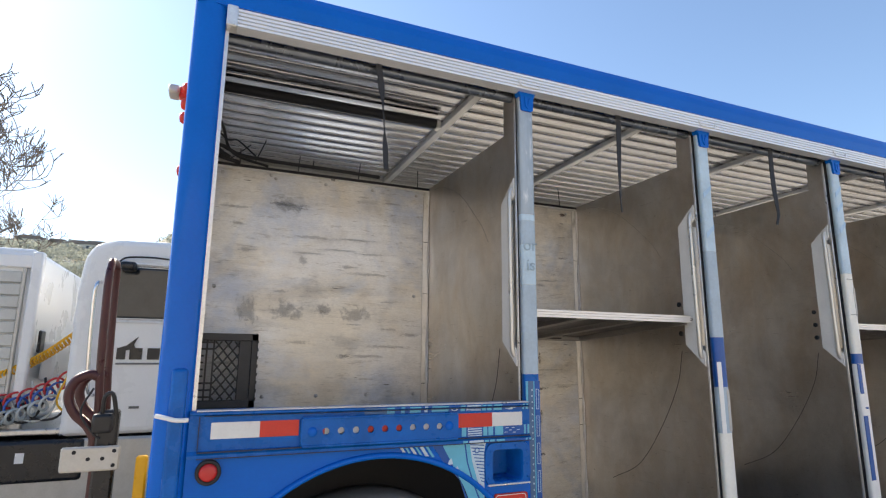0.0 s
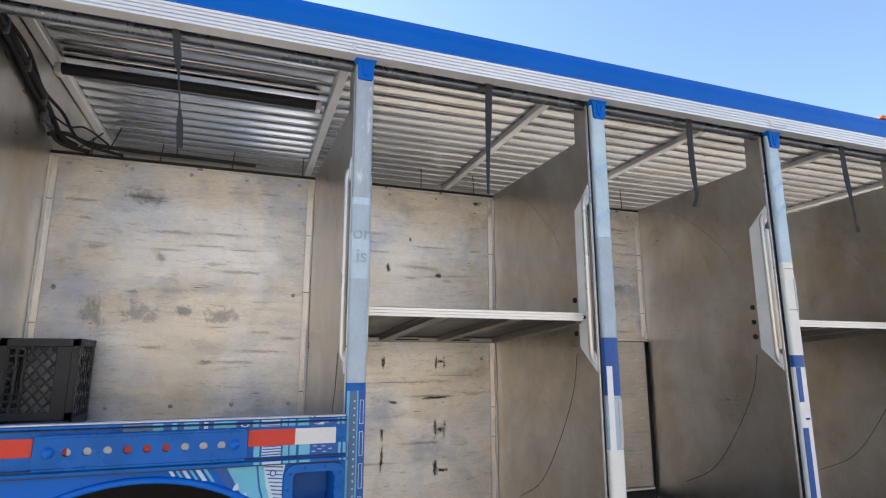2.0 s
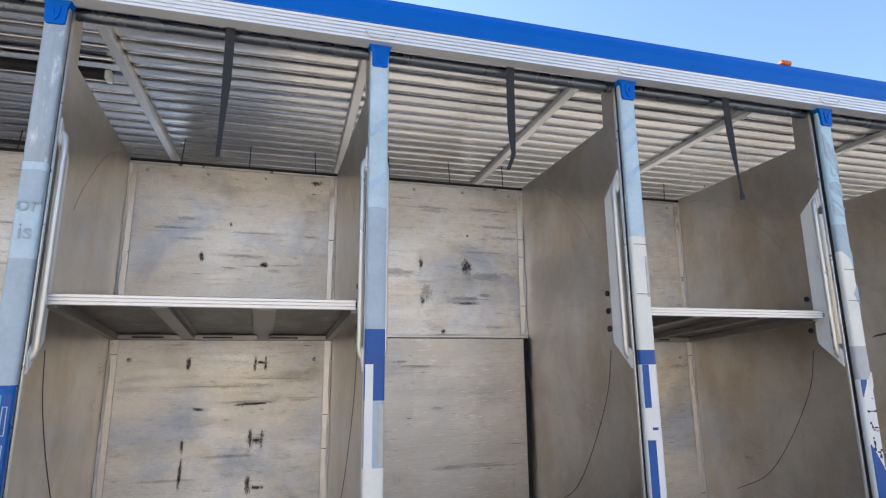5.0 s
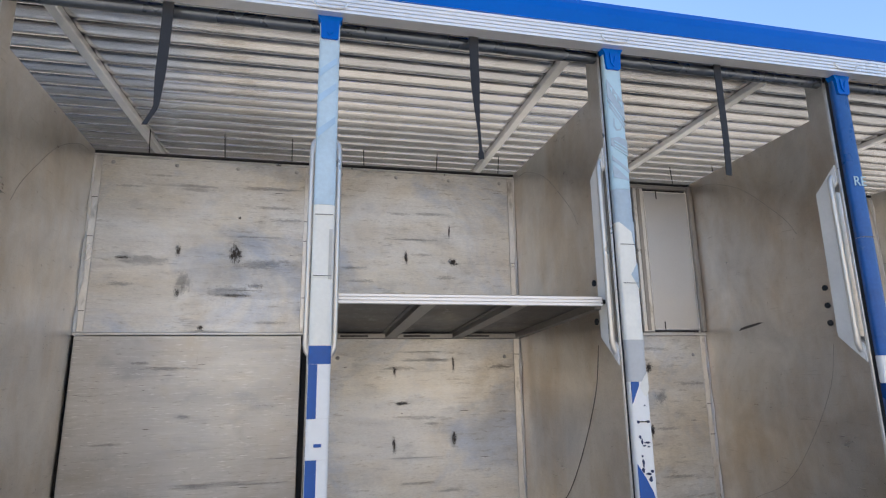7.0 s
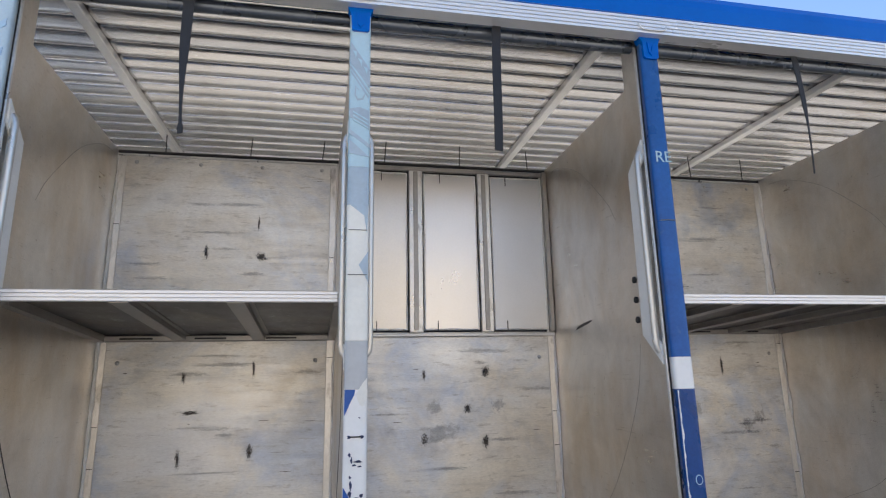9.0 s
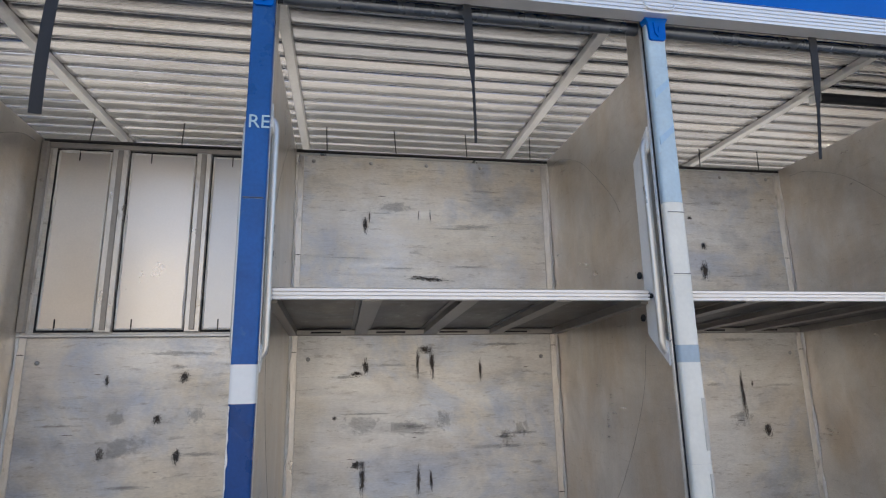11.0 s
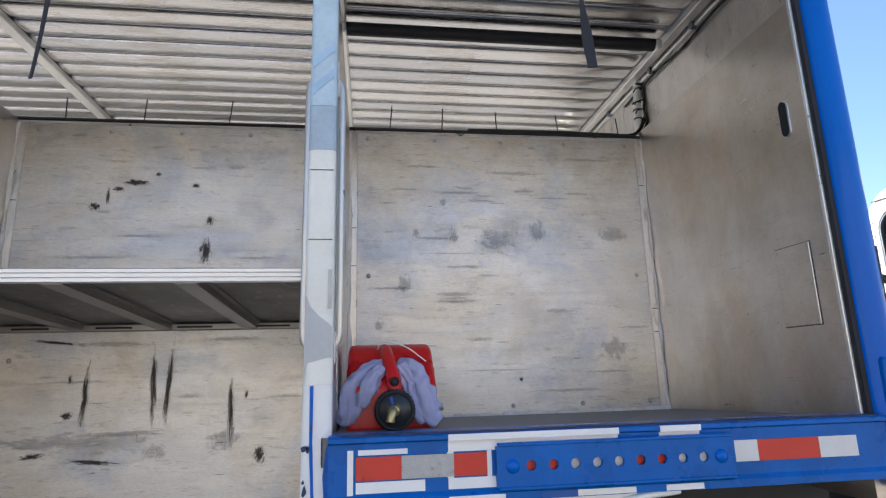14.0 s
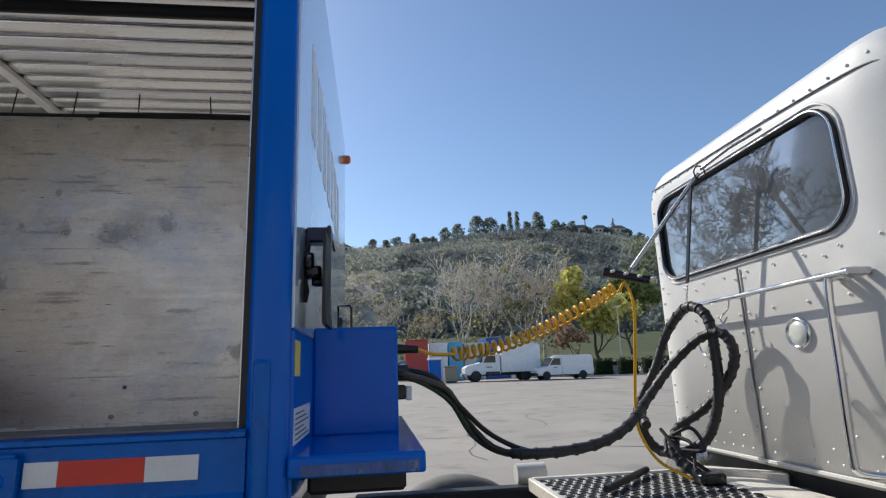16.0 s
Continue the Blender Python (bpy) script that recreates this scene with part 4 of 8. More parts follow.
film([(7.334, 1.43), (7.322, 1.40), (7.316, 1.34), (7.320, 1.28), (7.334, 1.24)], M_BLUE2, posts[6], 0.0005)
for u, z, w, h in ((-0.028, 1.405, 0.009, 0.006), (-0.020, 1.403, 0.004, 0.010), (-0.029, 1.33, 0.003, 0.004), (-0.026, 1.31, 0.005, 0.012), (-0.022, 1.275, 0.003, 0.018), (-0.017, 1.21, 0.004, 0.008), (-0.013, 1.455, 0.003, 0.005)):
    blot(6, u, z, w, h, M_CHIPPED, -0.0016)


def lettering(text, size, m, material, owner, name="lettering"):
    cu = bpy.data.curves.new(name, "FONT")
    cu.body, cu.size, cu.extrude, cu.align_x, cu.align_y = text, size, 0.001, "CENTER", "CENTER"
    tmp = bpy.data.objects.new(name, cu)
    me = bpy.data.meshes.new_from_object(tmp)
    bpy.data.objects.remove(tmp)
    me.materials.append(material)
    ob = new(name, me)
    ob.parent, ob.matrix_basis = owner, m
    return ob


lettering("RE", 0.062, pose(4.495, -0.0025, 2.367, 90, 0, 0), M_CYANPALE, posts[4])
M_PRINT = surface("faded_print", (0.34, 0.45, 0.52), 0.42, 0.0, 0.2, 20)
lettering("is", 0.075, pose(0.004, -0.0025, 2.045, 90, 0, 0), M_PRINT, posts[0])
lettering("or", 0.075, pose(0.002, -0.0025, 2.135, 90, 0, 0), M_PRINT, posts[0])

# shelves, tilted back
for i in (1, 3, 5, 6):
    lo, hi = bay(i)
    y0, y1, drop = SHELF_FRONT + 0.02, WALL_Y - 0.01, 0.055 if i > 3 else 0.07

    def tilted(x0, x1, a, b, up0, up1):
        """A bar from front to back between two heights below the tilted deck."""
        return skewed(prism(bmesh.new(), [(a, SHELF_Z + up0 - drop * (a - y0) / (y1 - y0)), (b, SHELF_Z + up0 - drop * (b - y0) / (y1 - y0)), (b, SHELF_Z + up1 - drop * (b - y0) / (y1 - y0)), (a, SHELF_Z + up1 - drop * (a - y0) / (y1 - y0))], "x", x0, x1), SKEW[i - 1], SKEW[i], lo, hi)

    sh = part("shelf", tilted(lo + 0.012, hi - 0.012, y0, y1, -0.012, -0.004), M_UNDER, trailer, "aluminium shelf with cross members, deck coloured dark for the shade beneath")
    z, prof = SHELF_Z - 0.036, [(SHELF_FRONT + 0.03, SHELF_Z - 0.036)]
    for k in range(3):
        prof += [(SHELF_FRONT, z + k * 0.0125), (SHELF_FRONT, z + k * 0.0125 + 0.0085), (SHELF_FRONT + 0.010, z + k * 0.0125 + 0.0090), (SHELF_FRONT + 0.010, z + k * 0.0125 + 0.0120)]
    prof += [(SHELF_FRONT, SHELF_Z), (SHELF_FRONT + 0.03, SHELF_Z)]
    part("shelf_nose", prism(bmesh.new(), prof, "x", lo + 0.004, hi - 0.028), M_RAIL, sh, "ribbed silver shelf nose")
    part("stub", sweep(bmesh.new(), [(hi - 0.028, SHELF_FRONT + 0.02, SHELF_Z - 0.018), (hi, SHELF_FRONT + 0.02, SHELF_Z - 0.018)], 0.009, 8), M_BLACK, sh)
    n = 3 if hi - lo > 1.2 else 2
    for k in range(n):
        x = lo + (hi - lo) * (k + 1) / (n + 1)
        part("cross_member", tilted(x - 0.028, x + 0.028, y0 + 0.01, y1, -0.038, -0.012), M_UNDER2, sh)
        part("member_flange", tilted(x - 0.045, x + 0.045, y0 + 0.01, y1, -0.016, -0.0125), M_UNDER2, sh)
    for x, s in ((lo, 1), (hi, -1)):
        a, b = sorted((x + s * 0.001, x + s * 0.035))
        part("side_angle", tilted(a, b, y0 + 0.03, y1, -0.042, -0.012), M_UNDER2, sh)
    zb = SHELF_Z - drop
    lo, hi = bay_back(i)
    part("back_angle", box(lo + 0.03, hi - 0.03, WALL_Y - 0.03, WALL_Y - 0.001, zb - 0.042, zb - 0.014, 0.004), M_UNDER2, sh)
    for k in range(n + 1):
        a = lo + 0.10 + (hi - lo - 0.1) * k / (n + 1)
        part("slot", box(a, a + 0.14, WALL_Y - 0.0315, WALL_Y - 0.02, zb - 0.032, zb - 0.024), M_DARK, sh)

# bay with framed panes in its centre wall
bay4 = part("pane_frame", box(3.362, 4.447, WALL_Y - 0.012, WALL_Y - 0.002, 2.655, 2.682, 0.003), M_UNDER2, trailer, "bent metal frame round three flat panes")
for a, b in ((3.361, 3.392), (4.418, 4.447)):
    part("stile", box(a, b, WALL_Y - 0.03, WALL_Y - 0.002, 1.79, 2.68, 0.004), M_UNDER2, bay4)
for a, b in ((3.666, 3.741), (4.044, 4.113)):
    part("mullion", box(a, b, WALL_Y - 0.022, WALL_Y - 0.002, 1.79, 2.655, 0.004), M_CORNER, bay4)
    part("groove", box((a + b) / 2 - 0.012, (a + b) / 2 + 0.012, WALL_Y - 0.026, WALL_Y - 0.02, 1.80, 2.65, 0.002), M_UNDER2, bay4)
    for k in range(11):
        twin(screw, pose(a - 0.006 if k % 2 else b + 0.006, WALL_Y - 0.001, 1.83 + 0.08 * k) @ Matrix.Scale(0.45, 4))
for a, b, m in ((3.43, 3.662, M_PANEWARM), (3.745, 4.04, M_PANEPALE), (4.117, 4.42, M_PANE)):
    # Near-black plate paints the shadow gap round each pane.
    part("surround", box(a - 0.010, b + 0.010, WALL_Y - 0.0045, WALL_Y - 0.001, 1.791, 2.654), M_DARK, bay4)
    part("pane", box(a, b, WALL_Y - 0.008, WALL_Y - 0.002, 1.80, 2.645, 0.003), m, bay4)
    rim = [(x, z) for x, z in [(a + 0.006 + (b - a - 0.012) * k / 14, 2.639) for k in range(15)] + [(b - 0.006, 2.639 - 0.833 * k / 30) for k in range(1, 31)] + [(b - 0.006 - (b - a - 0.012) * k / 14, 1.806) for k in range(1, 15)] + [(a + 0.006, 1.806 + 0.833 * k / 30) for k in range(1, 30)]]
    part("caulk", sweep(bmesh.new(), [(x, WALL_Y - 0.0065, z) for x, z in rim], [0.004 + 0.006 * abs(noise.noise(Vector((x * 9, 1.7, z * 9)))) for x, z in rim], 5, close=True), M_BEAD, bay4, "pale caulk round a pane")
    for x, z in ((a + 0.09, 2.62), (a + 0.07, 1.825)):
        part("pull", box(x, x + 0.004, WALL_Y - 0.012, WALL_Y - 0.007, z - 0.025, z + 0.025), M_DARK, bay4)

# rubbed marks on the centre wall
bm = bmesh.new()
bmesh.ops.create_grid(bm, x_segments=1, y_segments=1, size=0.5)
bmesh.ops.rotate(bm, verts=bm.verts, matrix=Matrix.Rotation(radians(90), 3, "X"))
mark_proto = part("rub_mark", bm, M_MARK, trailer)
mark_proto.matrix_basis = pose(0.50, WALL_Y - 0.0025, 2.36) @ Matrix.Diagonal((0.02, 1, 0.04, 1))
mark_proto.visible_shadow = False
smudge_mesh = mark_proto.data.copy()
smudge_mesh.materials[0] = M_SMUDGE


def rub_marks(rows, faint=False):
    """Marks on the centre wall: x, z, width, height of each."""
    for k, (x, z, w, h) in enumerate(rows):
        soft = w > 0.05 and h > 0.04
        ob = twin(mark_proto, pose(x, WALL_Y - 0.0025, z, 0, 8 * math.sin(k * 3.1), 0) @ Matrix.Diagonal((w * (2.0 if soft else 2.3 if h > 0.1 else 1.7), 1, h * (1.8 if soft else 1.35), 1)))
        if soft or (faint and w * h > 0.0009):
            ob.data = smudge_mesh


rub_marks([(0.35, 1.64, 0.02, 0.08), (0.665, 1.64, 0.014, 0.09), (0.715, 1.64, 0.014, 0.085), (0.69, 1.645, 0.055, 0.022), (0.66, 1.27, 0.014, 0.11), (0.715, 1.27, 0.016, 0.09), (0.69, 1.265, 0.05, 0.03), (0.70, 1.045, 0.07, 0.02), (0.35, 1.25, 0.015, 0.075), (0.35, 1.12, 0.011, 0.147), (0.66, 1.06, 0.025, 0.1), (0.68, 2.15, 0.038, 0.035), (0.66, 1.44, 0.153, 0.016), (0.41, 1.42, 0.049, 0.021), (0.37, 2.18, 0.021, 0.057), (0.93, 2.62, 0.041, 0.032)])
rub_marks([(1.53, 2.19, 0.021, 0.074), (1.8, 2.18, 0.038, 0.105), (1.54, 1.98, 0.021, 0.055), (1.81, 1.97, 0.133, 0.022), (1.28, 2.15, 0.062, 0.023), (1.66, 1.81, 0.026, 0.032), (1.81, 2.37, 0.014, 0.018)])
rub_marks([(2.67, 2.19, 0.018, 0.075), (2.93, 2.17, 0.045, 0.045), (2.61, 1.23, 0.017, 0.081), (2.92, 1.25, 0.024, 0.066), (2.65, 1.43, 0.076, 0.022), (2.61, 1.59, 0.015, 0.057), (2.92, 1.62, 0.013, 0.088), (2.91, 2.34, 0.01, 0.077)])
rub_marks([(3.74, 1.58, 0.019, 0.054), (4.06, 1.59, 0.038, 0.06), (3.74, 1.27, 0.031, 0.069), (4.05, 1.25, 0.028, 0.071), (3.79, 1.42, 0.069, 0.057), (3.96, 1.41, 0.033, 0.048), (4.12, 1.42, 0.058, 0.049)])
rub_marks([(5.0, 2.42, 0.127, 0.042), (4.87, 1.62, 0.026, 0.09), (4.83, 1.59, 0.048, 0.026), (4.86, 1.12, 0.018, 0.146), (4.84, 1.18, 0.067, 0.04), (5.12, 1.64, 0.011, 0.162), (5.19, 1.64, 0.017, 0.168), (5.16, 1.7, 0.062, 0.039), (5.43, 1.6, 0.011, 0.109), (5.12, 1.1, 0.013, 0.148), (5.18, 1.1, 0.014, 0.099), (4.88, 2.36, 0.009, 0.077), (4.86, 2.32, 0.022, 0.088), (5.17, 2.05, 0.172, 0.028), (5.55, 1.28, 0.056, 0.063), (4.73, 1.39, 0.02, 0.025), (4.54, 1.3, 0.02, 0.059), (5.13, 2.38, 0.006, 0.067), (5.19, 2.38, 0.006, 0.073)])
rub_marks([(6.41, 2.42, 0.091, 0.031), (6.34, 2.39, 0.043, 0.028), (6.3, 2.36, 0.013, 0.084), (6.25, 2.31, 0.042, 0.039), (6.5, 2.46, 0.022, 0.023), (6.29, 1.51, 0.015, 0.267), (6.23, 1.44, 0.039, 0.033), (6.23, 1.58, 0.013, 0.039), (6.55, 1.55, 0.015, 0.322), (6.61, 1.55, 0.015, 0.324), (6.86, 1.44, 0.016, 0.273), (6.92, 1.5, 0.011, 0.035), (6.28, 1.08, 0.024, 0.09), (6.24, 1.1, 0.062, 0.023), (6.54, 1.07, 0.013, 0.069), (6.6, 1.07, 0.012, 0.069), (6.73, 2.25, 0.027, 0.045), (6.72, 2.11, 0.033, 0.11), (6.66, 2.41, 0.027, 0.023), (6.98, 1.26, 0.042, 0.073), (6.57, 1.29, 0.075, 0.048), (6.34, 1.26, 0.17, 0.023), (6.12, 1.29, 0.072, 0.023), (6.15, 1.73, 0.148, 0.015)])
rub_marks([(7.59, 2.41, 0.126, 0.01), (7.81, 2.19, 0.046, 0.079), (8.1, 2.2, 0.078, 0.081), (8.22, 2.21, 0.064, 0.081), (8.59, 2.2, 0.099, 0.072), (8.42, 2.4, 0.11, 0.014), (8.16, 2.41, 0.107, 0.022), (7.96, 2.36, 0.157, 0.014), (7.58, 1.97, 0.039, 0.101), (7.47, 1.78, 0.038, 0.058), (7.64, 2.2, 0.03, 0.052), (7.77, 2.35, 0.026, 0.043), (8.1, 1.53, 0.014, 0.023), (7.87, 2.42, 0.104, 0.017)], True)
rub_marks([(-0.94, 2.48, 0.127, 0.075), (-0.91, 1.89, 0.133, 0.086), (-0.7, 1.9, 0.067, 0.06), (-0.52, 1.88, 0.117, 0.091), (-1.11, 1.88, 0.077, 0.114), (-0.83, 2.17, 0.044, 0.048), (-0.95, 1.99, 0.08, 0.018), (-0.58, 1.64, 0.057, 0.029)], True)


rub_marks([(4.86, 1.36, 0.13, 0.06), (5.02, 1.34, 0.22, 0.05), (5.25, 1.37, 0.07, 0.07), (5.62, 1.32, 0.06, 0.07), (6.2, 1.34, 0.3, 0.05), (6.42, 1.33, 0.16, 0.07), (6.85, 1.33, 0.08, 0.07), (1.36, 2.14, 0.24, 0.045), (1.92, 2.13, 0.2, 0.045), (1.56, 2.03, 0.06, 0.09), (1.78, 1.99, 0.16, 0.05), (1.55, 1.38, 0.16, 0.05), (3.82, 1.30, 0.14, 0.07), (8.02, 2.17, 0.14, 0.10), (8.55, 1.66, 0.10, 0.08)])

# faint drawn streaks and short dark dashes along the sheets
streak_mesh = mark_proto.data.copy()
streak_mesh.materials[0] = M_STREAK
rs = random.Random(41)
for i in range(8):
    lo, hi = bay(i)
    z0 = 1.45 if i in (0, 7) else 0.95
    for k in range(22):
        x, z = rs.uniform(lo + 0.12, hi - 0.12), rs.uniform(z0, 2.6)
        w = min(rs.uniform(0.10, 0.5), 1.7 * min(x - lo, hi - x))
        ob = twin(mark_proto, pose(x, WALL_Y - (0.015 if i == 2 and z < 1.79 else 0.003), z) @ Matrix.Diagonal((w, 1, rs.uniform(0.010, 0.035), 1)))
        ob.data = streak_mesh
    for k in range(9):
        x, z = rs.uniform(lo + 0.08, hi - 0.08), rs.uniform(z0, 2.6)
        twin(mark_proto, pose(x, WALL_Y - (0.015 if i == 2 and z < 1.79 else 0.003), z) @ Matrix.Diagonal((rs.uniform(0.02, 0.10), 1, rs.uniform(0.003, 0.007), 1)))
# scuffs running down towards the back on the front bay's divider
for k in range(34):
    y, z = rs.uniform(0.26, 1.0), rs.gauss(0, 0.085)
    m = pose(POSTS[6] + FACE + 0.002, y, 2.19 - 0.30 * (y - 0.25) + z, 0, 0, 90) @ Matrix.Rotation(radians(rs.uniform(18, 38)), 4, "Y")
    ob = twin(mark_proto, m @ Matrix.Diagonal((rs.uniform(0.02, 0.11), 1, rs.uniform(0.006, 0.016), 1)))
    if k % 3:
        ob.data = streak_mesh
m = pose(POSTS[6] + FACE + 0.002, 0.68, 2.06, 0, 0, 90) @ Matrix.Rotation(radians(24), 4, "Y")
twin(mark_proto, m @ Matrix.Diagonal((0.42, 1, 0.17, 1))).data = smudge_mesh
# scribbled notes beside the bumpers
dv = [o for o in trailer.children if o.name.split(".")[0] == "divider"]
for text, y, z in (("NOT", 0.285, 1.802), ("THIS", 0.290, 1.778)):
    lettering(text, 0.026, pose(POSTS[5] + FACE - 0.003, y, z, 90, 0, 90), M_SCRAPE, dv[5], "handwriting")
for text, y, z in (("THIS", 0.285, 1.868), ("NOT", 0.285, 1.800), ("THIS", 0.290, 1.765)):
    lettering(text, 0.026, pose(POSTS[3] + FACE - 0.0055, y, z, 90, 0, 90), M_SCRAPE, dv[3], "handwriting")
# a long gouge in one divider
bm = prism(bmesh.new(), [(0.775, 1.778), (0.755, 1.792), (0.70, 1.803), (0.62, 1.812), (0.60, 1.808), (0.65, 1.797), (0.72, 1.786)], "x", POSTS[4] - FACE - 0.002, POSTS[4] - FACE + 0.002)
part("gouge", skewed(bm, SKEW[4], SKEW[4], 0, 0), M_SCRAPE, [o for o in trailer.children if o.name.split(".")[0] == "divider"][4])
# ---- trailer ends ----
def tube_frame(x0, x1, z0, z1):
    """A rounded corner post in plan, drawn up."""
    out = [(x0, 0.05), (x0, 0.0)]
    r = (x1 - x0) / 2
    out += [((x0 + x1) / 2 - r * math.cos(a), -0.035 * math.sin(a)) for a in (math.pi * k / 12 for k in range(1, 12))]
    out += [(x1, 0.0), (x1, 0.05)]
    return prism(bmesh.new(), out, "z", z0, z1)


rear = smooth_sides(part("corner_post", tube_frame(-1.437, -1.325, 0.75, 3.07), M_BLUE, trailer, "rounded blue corner post"))
part("sleeve", box(-1.395, -1.345, -0.045, 0.02, 1.02, 1.60, 0.012, 3), M_BLUE2, rear, "scuffed blue sleeve")
part("tie", sweep(bmesh.new(), curve_pts([(-1.43, -0.04, 1.452), (-1.40, -0.052, 1.446), (-1.37, -0.055, 1.438), (-1.335, -0.04, 1.436)], 3), 0.008, 6), M_WHITEFILM, rear, "white tape tie")
front = smooth_sides(part("corner_post", tube_frame(8.803, 8.899, 1.27, 3.07), M_BLUE, trailer, "rounded blue corner post"))
part("sleeve", box(8.822, 8.862, -0.046, 0.02, 1.24, 1.585, 0.01, 3), M_BLUE2, front, "scuffed blue sleeve")
part("seal", box(8.788, 8.806, -0.003, 0.013, 1.43, 2.95), M_BLACK, front, "black rubber seal")
part("seal", box(-1.326, -1.312, 0.005, 0.045, 1.43, 2.93), M_TRIM, rear, "bright edge strip")
for zz in (2.623, 2.56, 2.506):
    part("marker_lamp", lathe(bmesh.new(), [(0.022, -1.432), (0.022, -1.445), (0.016, -1.454), (0.0005, -1.457)], "x", (0, 0.06, zz), 16), M_REDTAPE, rear, "red marker lamp")
rw = part("end_wall", box(-1.43, REAR_IN, 0.04, 2.30, 1.2, ROOF_Z + 0.02), M_DIV, trailer)
# Pale plates paint the lit look of the end wall's slots.
for zz in (2.348, 1.829):
    part("lit_slot_plate", box(REAR_IN - 0.004, REAR_IN + 0.003, 0.065, 0.105, zz - 0.075, zz + 0.075, 0.012, 3), M_BRIGHTSLOT, rw)
fw = part("end_wall", box(FRONT_IN, 8.884, 0.014, 2.30, 1.2, 2.735), M_DIV, trailer)
part("nose_back", box(8.862, 8.884, 0.014, 2.30, 2.7352, ROOF_Z + 0.02), M_DIV, trailer)
part("upper_panel", box(8.857, 8.8615, 0.05, 2.2, 2.737, 3.085), M_CORNER, fw)
part("edge_strip", box(FRONT_IN - 0.005, FRONT_IN + 0.004, 0.012, 0.026, 1.43, 2.93, 0.002), M_TRIM, fw)
part("hatch_gap", box(FRONT_IN - 0.0015, FRONT_IN + 0.004, 0.0955, 0.2505, 1.6855, 1.9465), M_SCRAPE, fw)
bm = box(FRONT_IN - 0.0045, FRONT_IN + 0.004, 0.098, 0.248, 1.688, 1.944, 0.0015, 1)
hatch = part("hatch_plate", bm, M_DIV, fw, "riveted aluminium hatch plate")
for y in (0.11, 0.236):
    for zz in (1.70, 1.815, 1.932):
        twin(screw, Matrix.Translation((FRONT_IN - 0.0035, y, zz)) @ pose(0, 0, 0, 0, 0, -90) @ Matrix.Scale(0.4, 4), hatch)
bm = bmesh.new()
oval = [(0.112 + 0.020 * math.cos(a), (2.402 if math.sin(a) >= 0 else 2.318) + 0.020 * math.sin(a)) for a in (2 * math.pi * k / 20 for k in range(20))]
prism(bm, oval, "x", FRONT_IN - 0.004, FRONT_IN + 0.004)
sl = part("hand_slot", bm, M_TRIM, fw, "rounded hand slot")
prism(bm := bmesh.new(), [(y * 0.78 + 0.112 * 0.22, z * 0.97 + 2.3625 * 0.03) for y, z in oval], "x", FRONT_IN - 0.0075, FRONT_IN + 0.004)
part("hole", bm, M_DARK, sl)

# nose with its box and step
nose = part("nose_panel", box(8.885, 8.905, 0.012, 2.30, 1.66, 3.09, 0.004), M_NOSE, trailer, "pale blue-white nose panel")
part("nose_panel", box(8.885, 8.907, 0.006, 2.30, 1.24, 1.657, 0.004), M_BLUE, trailer, "blue lower nose panel")
for k in range(7):
    part("letter_bar", box(8.905, 8.9065, 0.30 + 0.20 * k, 0.43 + 0.20 * k, 2.30 - 0.01 * k, 2.62 - 0.01 * k), M_WHITEFILM, nose)
part("marker_lamp", lathe(bmesh.new(), [(0.03, 8.905), (0.03, 8.93), (0.02, 8.945), (0.0005, 8.947)], "x", (0, 2.20, 2.97), 16), surface("amber_dark", (0.5, 0.12, 0.03), 0.25), nose, "amber marker lamp")
part("label_plate", box(8.907, 8.909, 0.02, 0.34, 1.385, 1.470, 0.001), M_WHITEFILM, trailer, "white maker's label")
for k in range(6):
    part("label_bar", box(8.909, 8.9098, 0.04, 0.30 - 0.05 * (k % 3), 1.394 + 0.012 * k, 1.398 + 0.012 * k), M_SEAM, trailer)
part("label_plate", box(8.907, 8.909, 0.02, 0.11, 1.545, 1.632, 0.001), surface("yellow_label", (0.75, 0.62, 0.10), 0.5, 0, 0.1), trailer, "yellow warning label")
part("valve_box", box(8.905, 9.172, 0.45, 1.45, 1.362, 1.696, 0.008, 2), M_BLUE, trailer, "blue steel box on the nose step")
step = part("nose_step", box(8.90, 9.215, -0.02, 1.15, 1.318, 1.366, 0.006, 2), M_BLUE, trailer, "blue steel step")
part("scrape_band", box(8.93, 9.20, -0.0225, -0.018, 1.323, 1.347), M_BLUESCRAPE, step, "scraped blue edge")
part("step_strut", box(8.92, 9.18, 0.2, 0.9, 1.24, 1.318, 0.01), M_BLACK, step)
fl = part("mirror_bracket", box(8.905, 8.974, 0.19, 0.245, 1.917, 1.962, 0.006), M_NAVYSTEEL, trailer, "dark blue bracket with a hanging flap")
part("end_plate", box(8.966, 8.9775, 0.186, 0.249, 1.912, 1.966, 0.003), M_BLACKPAINT, fl)
bm = bmesh.new()
pts = [(8.968, 1.92), (8.967, 1.84), (8.967, 1.76), (8.966, 1.71), (8.967, 1.672)]
prism(bm, pts + [(x + 0.007 + 0.006 * max(0.0, (1.76 - z) / 0.09), z) for x, z in pts[::-1]], "y", 0.055, 0.245)
part("flap", bm, M_BLACK, fl)
part("stay", sweep(bmesh.new(), [(8.972, 0.24, 1.955), (8.979, 0.30, 1.915)], 0.004, 8), M_BLACKPAINT, fl)
part("coupling", box(8.905, 8.932, 0.17, 0.23, 1.835, 1.884, 0.007, 2), M_BLACKPAINT, fl)
part("coupling", box(8.905, 8.953, 0.175, 0.225, 1.812, 1.848, 0.010, 2), M_BLACKPAINT, fl)
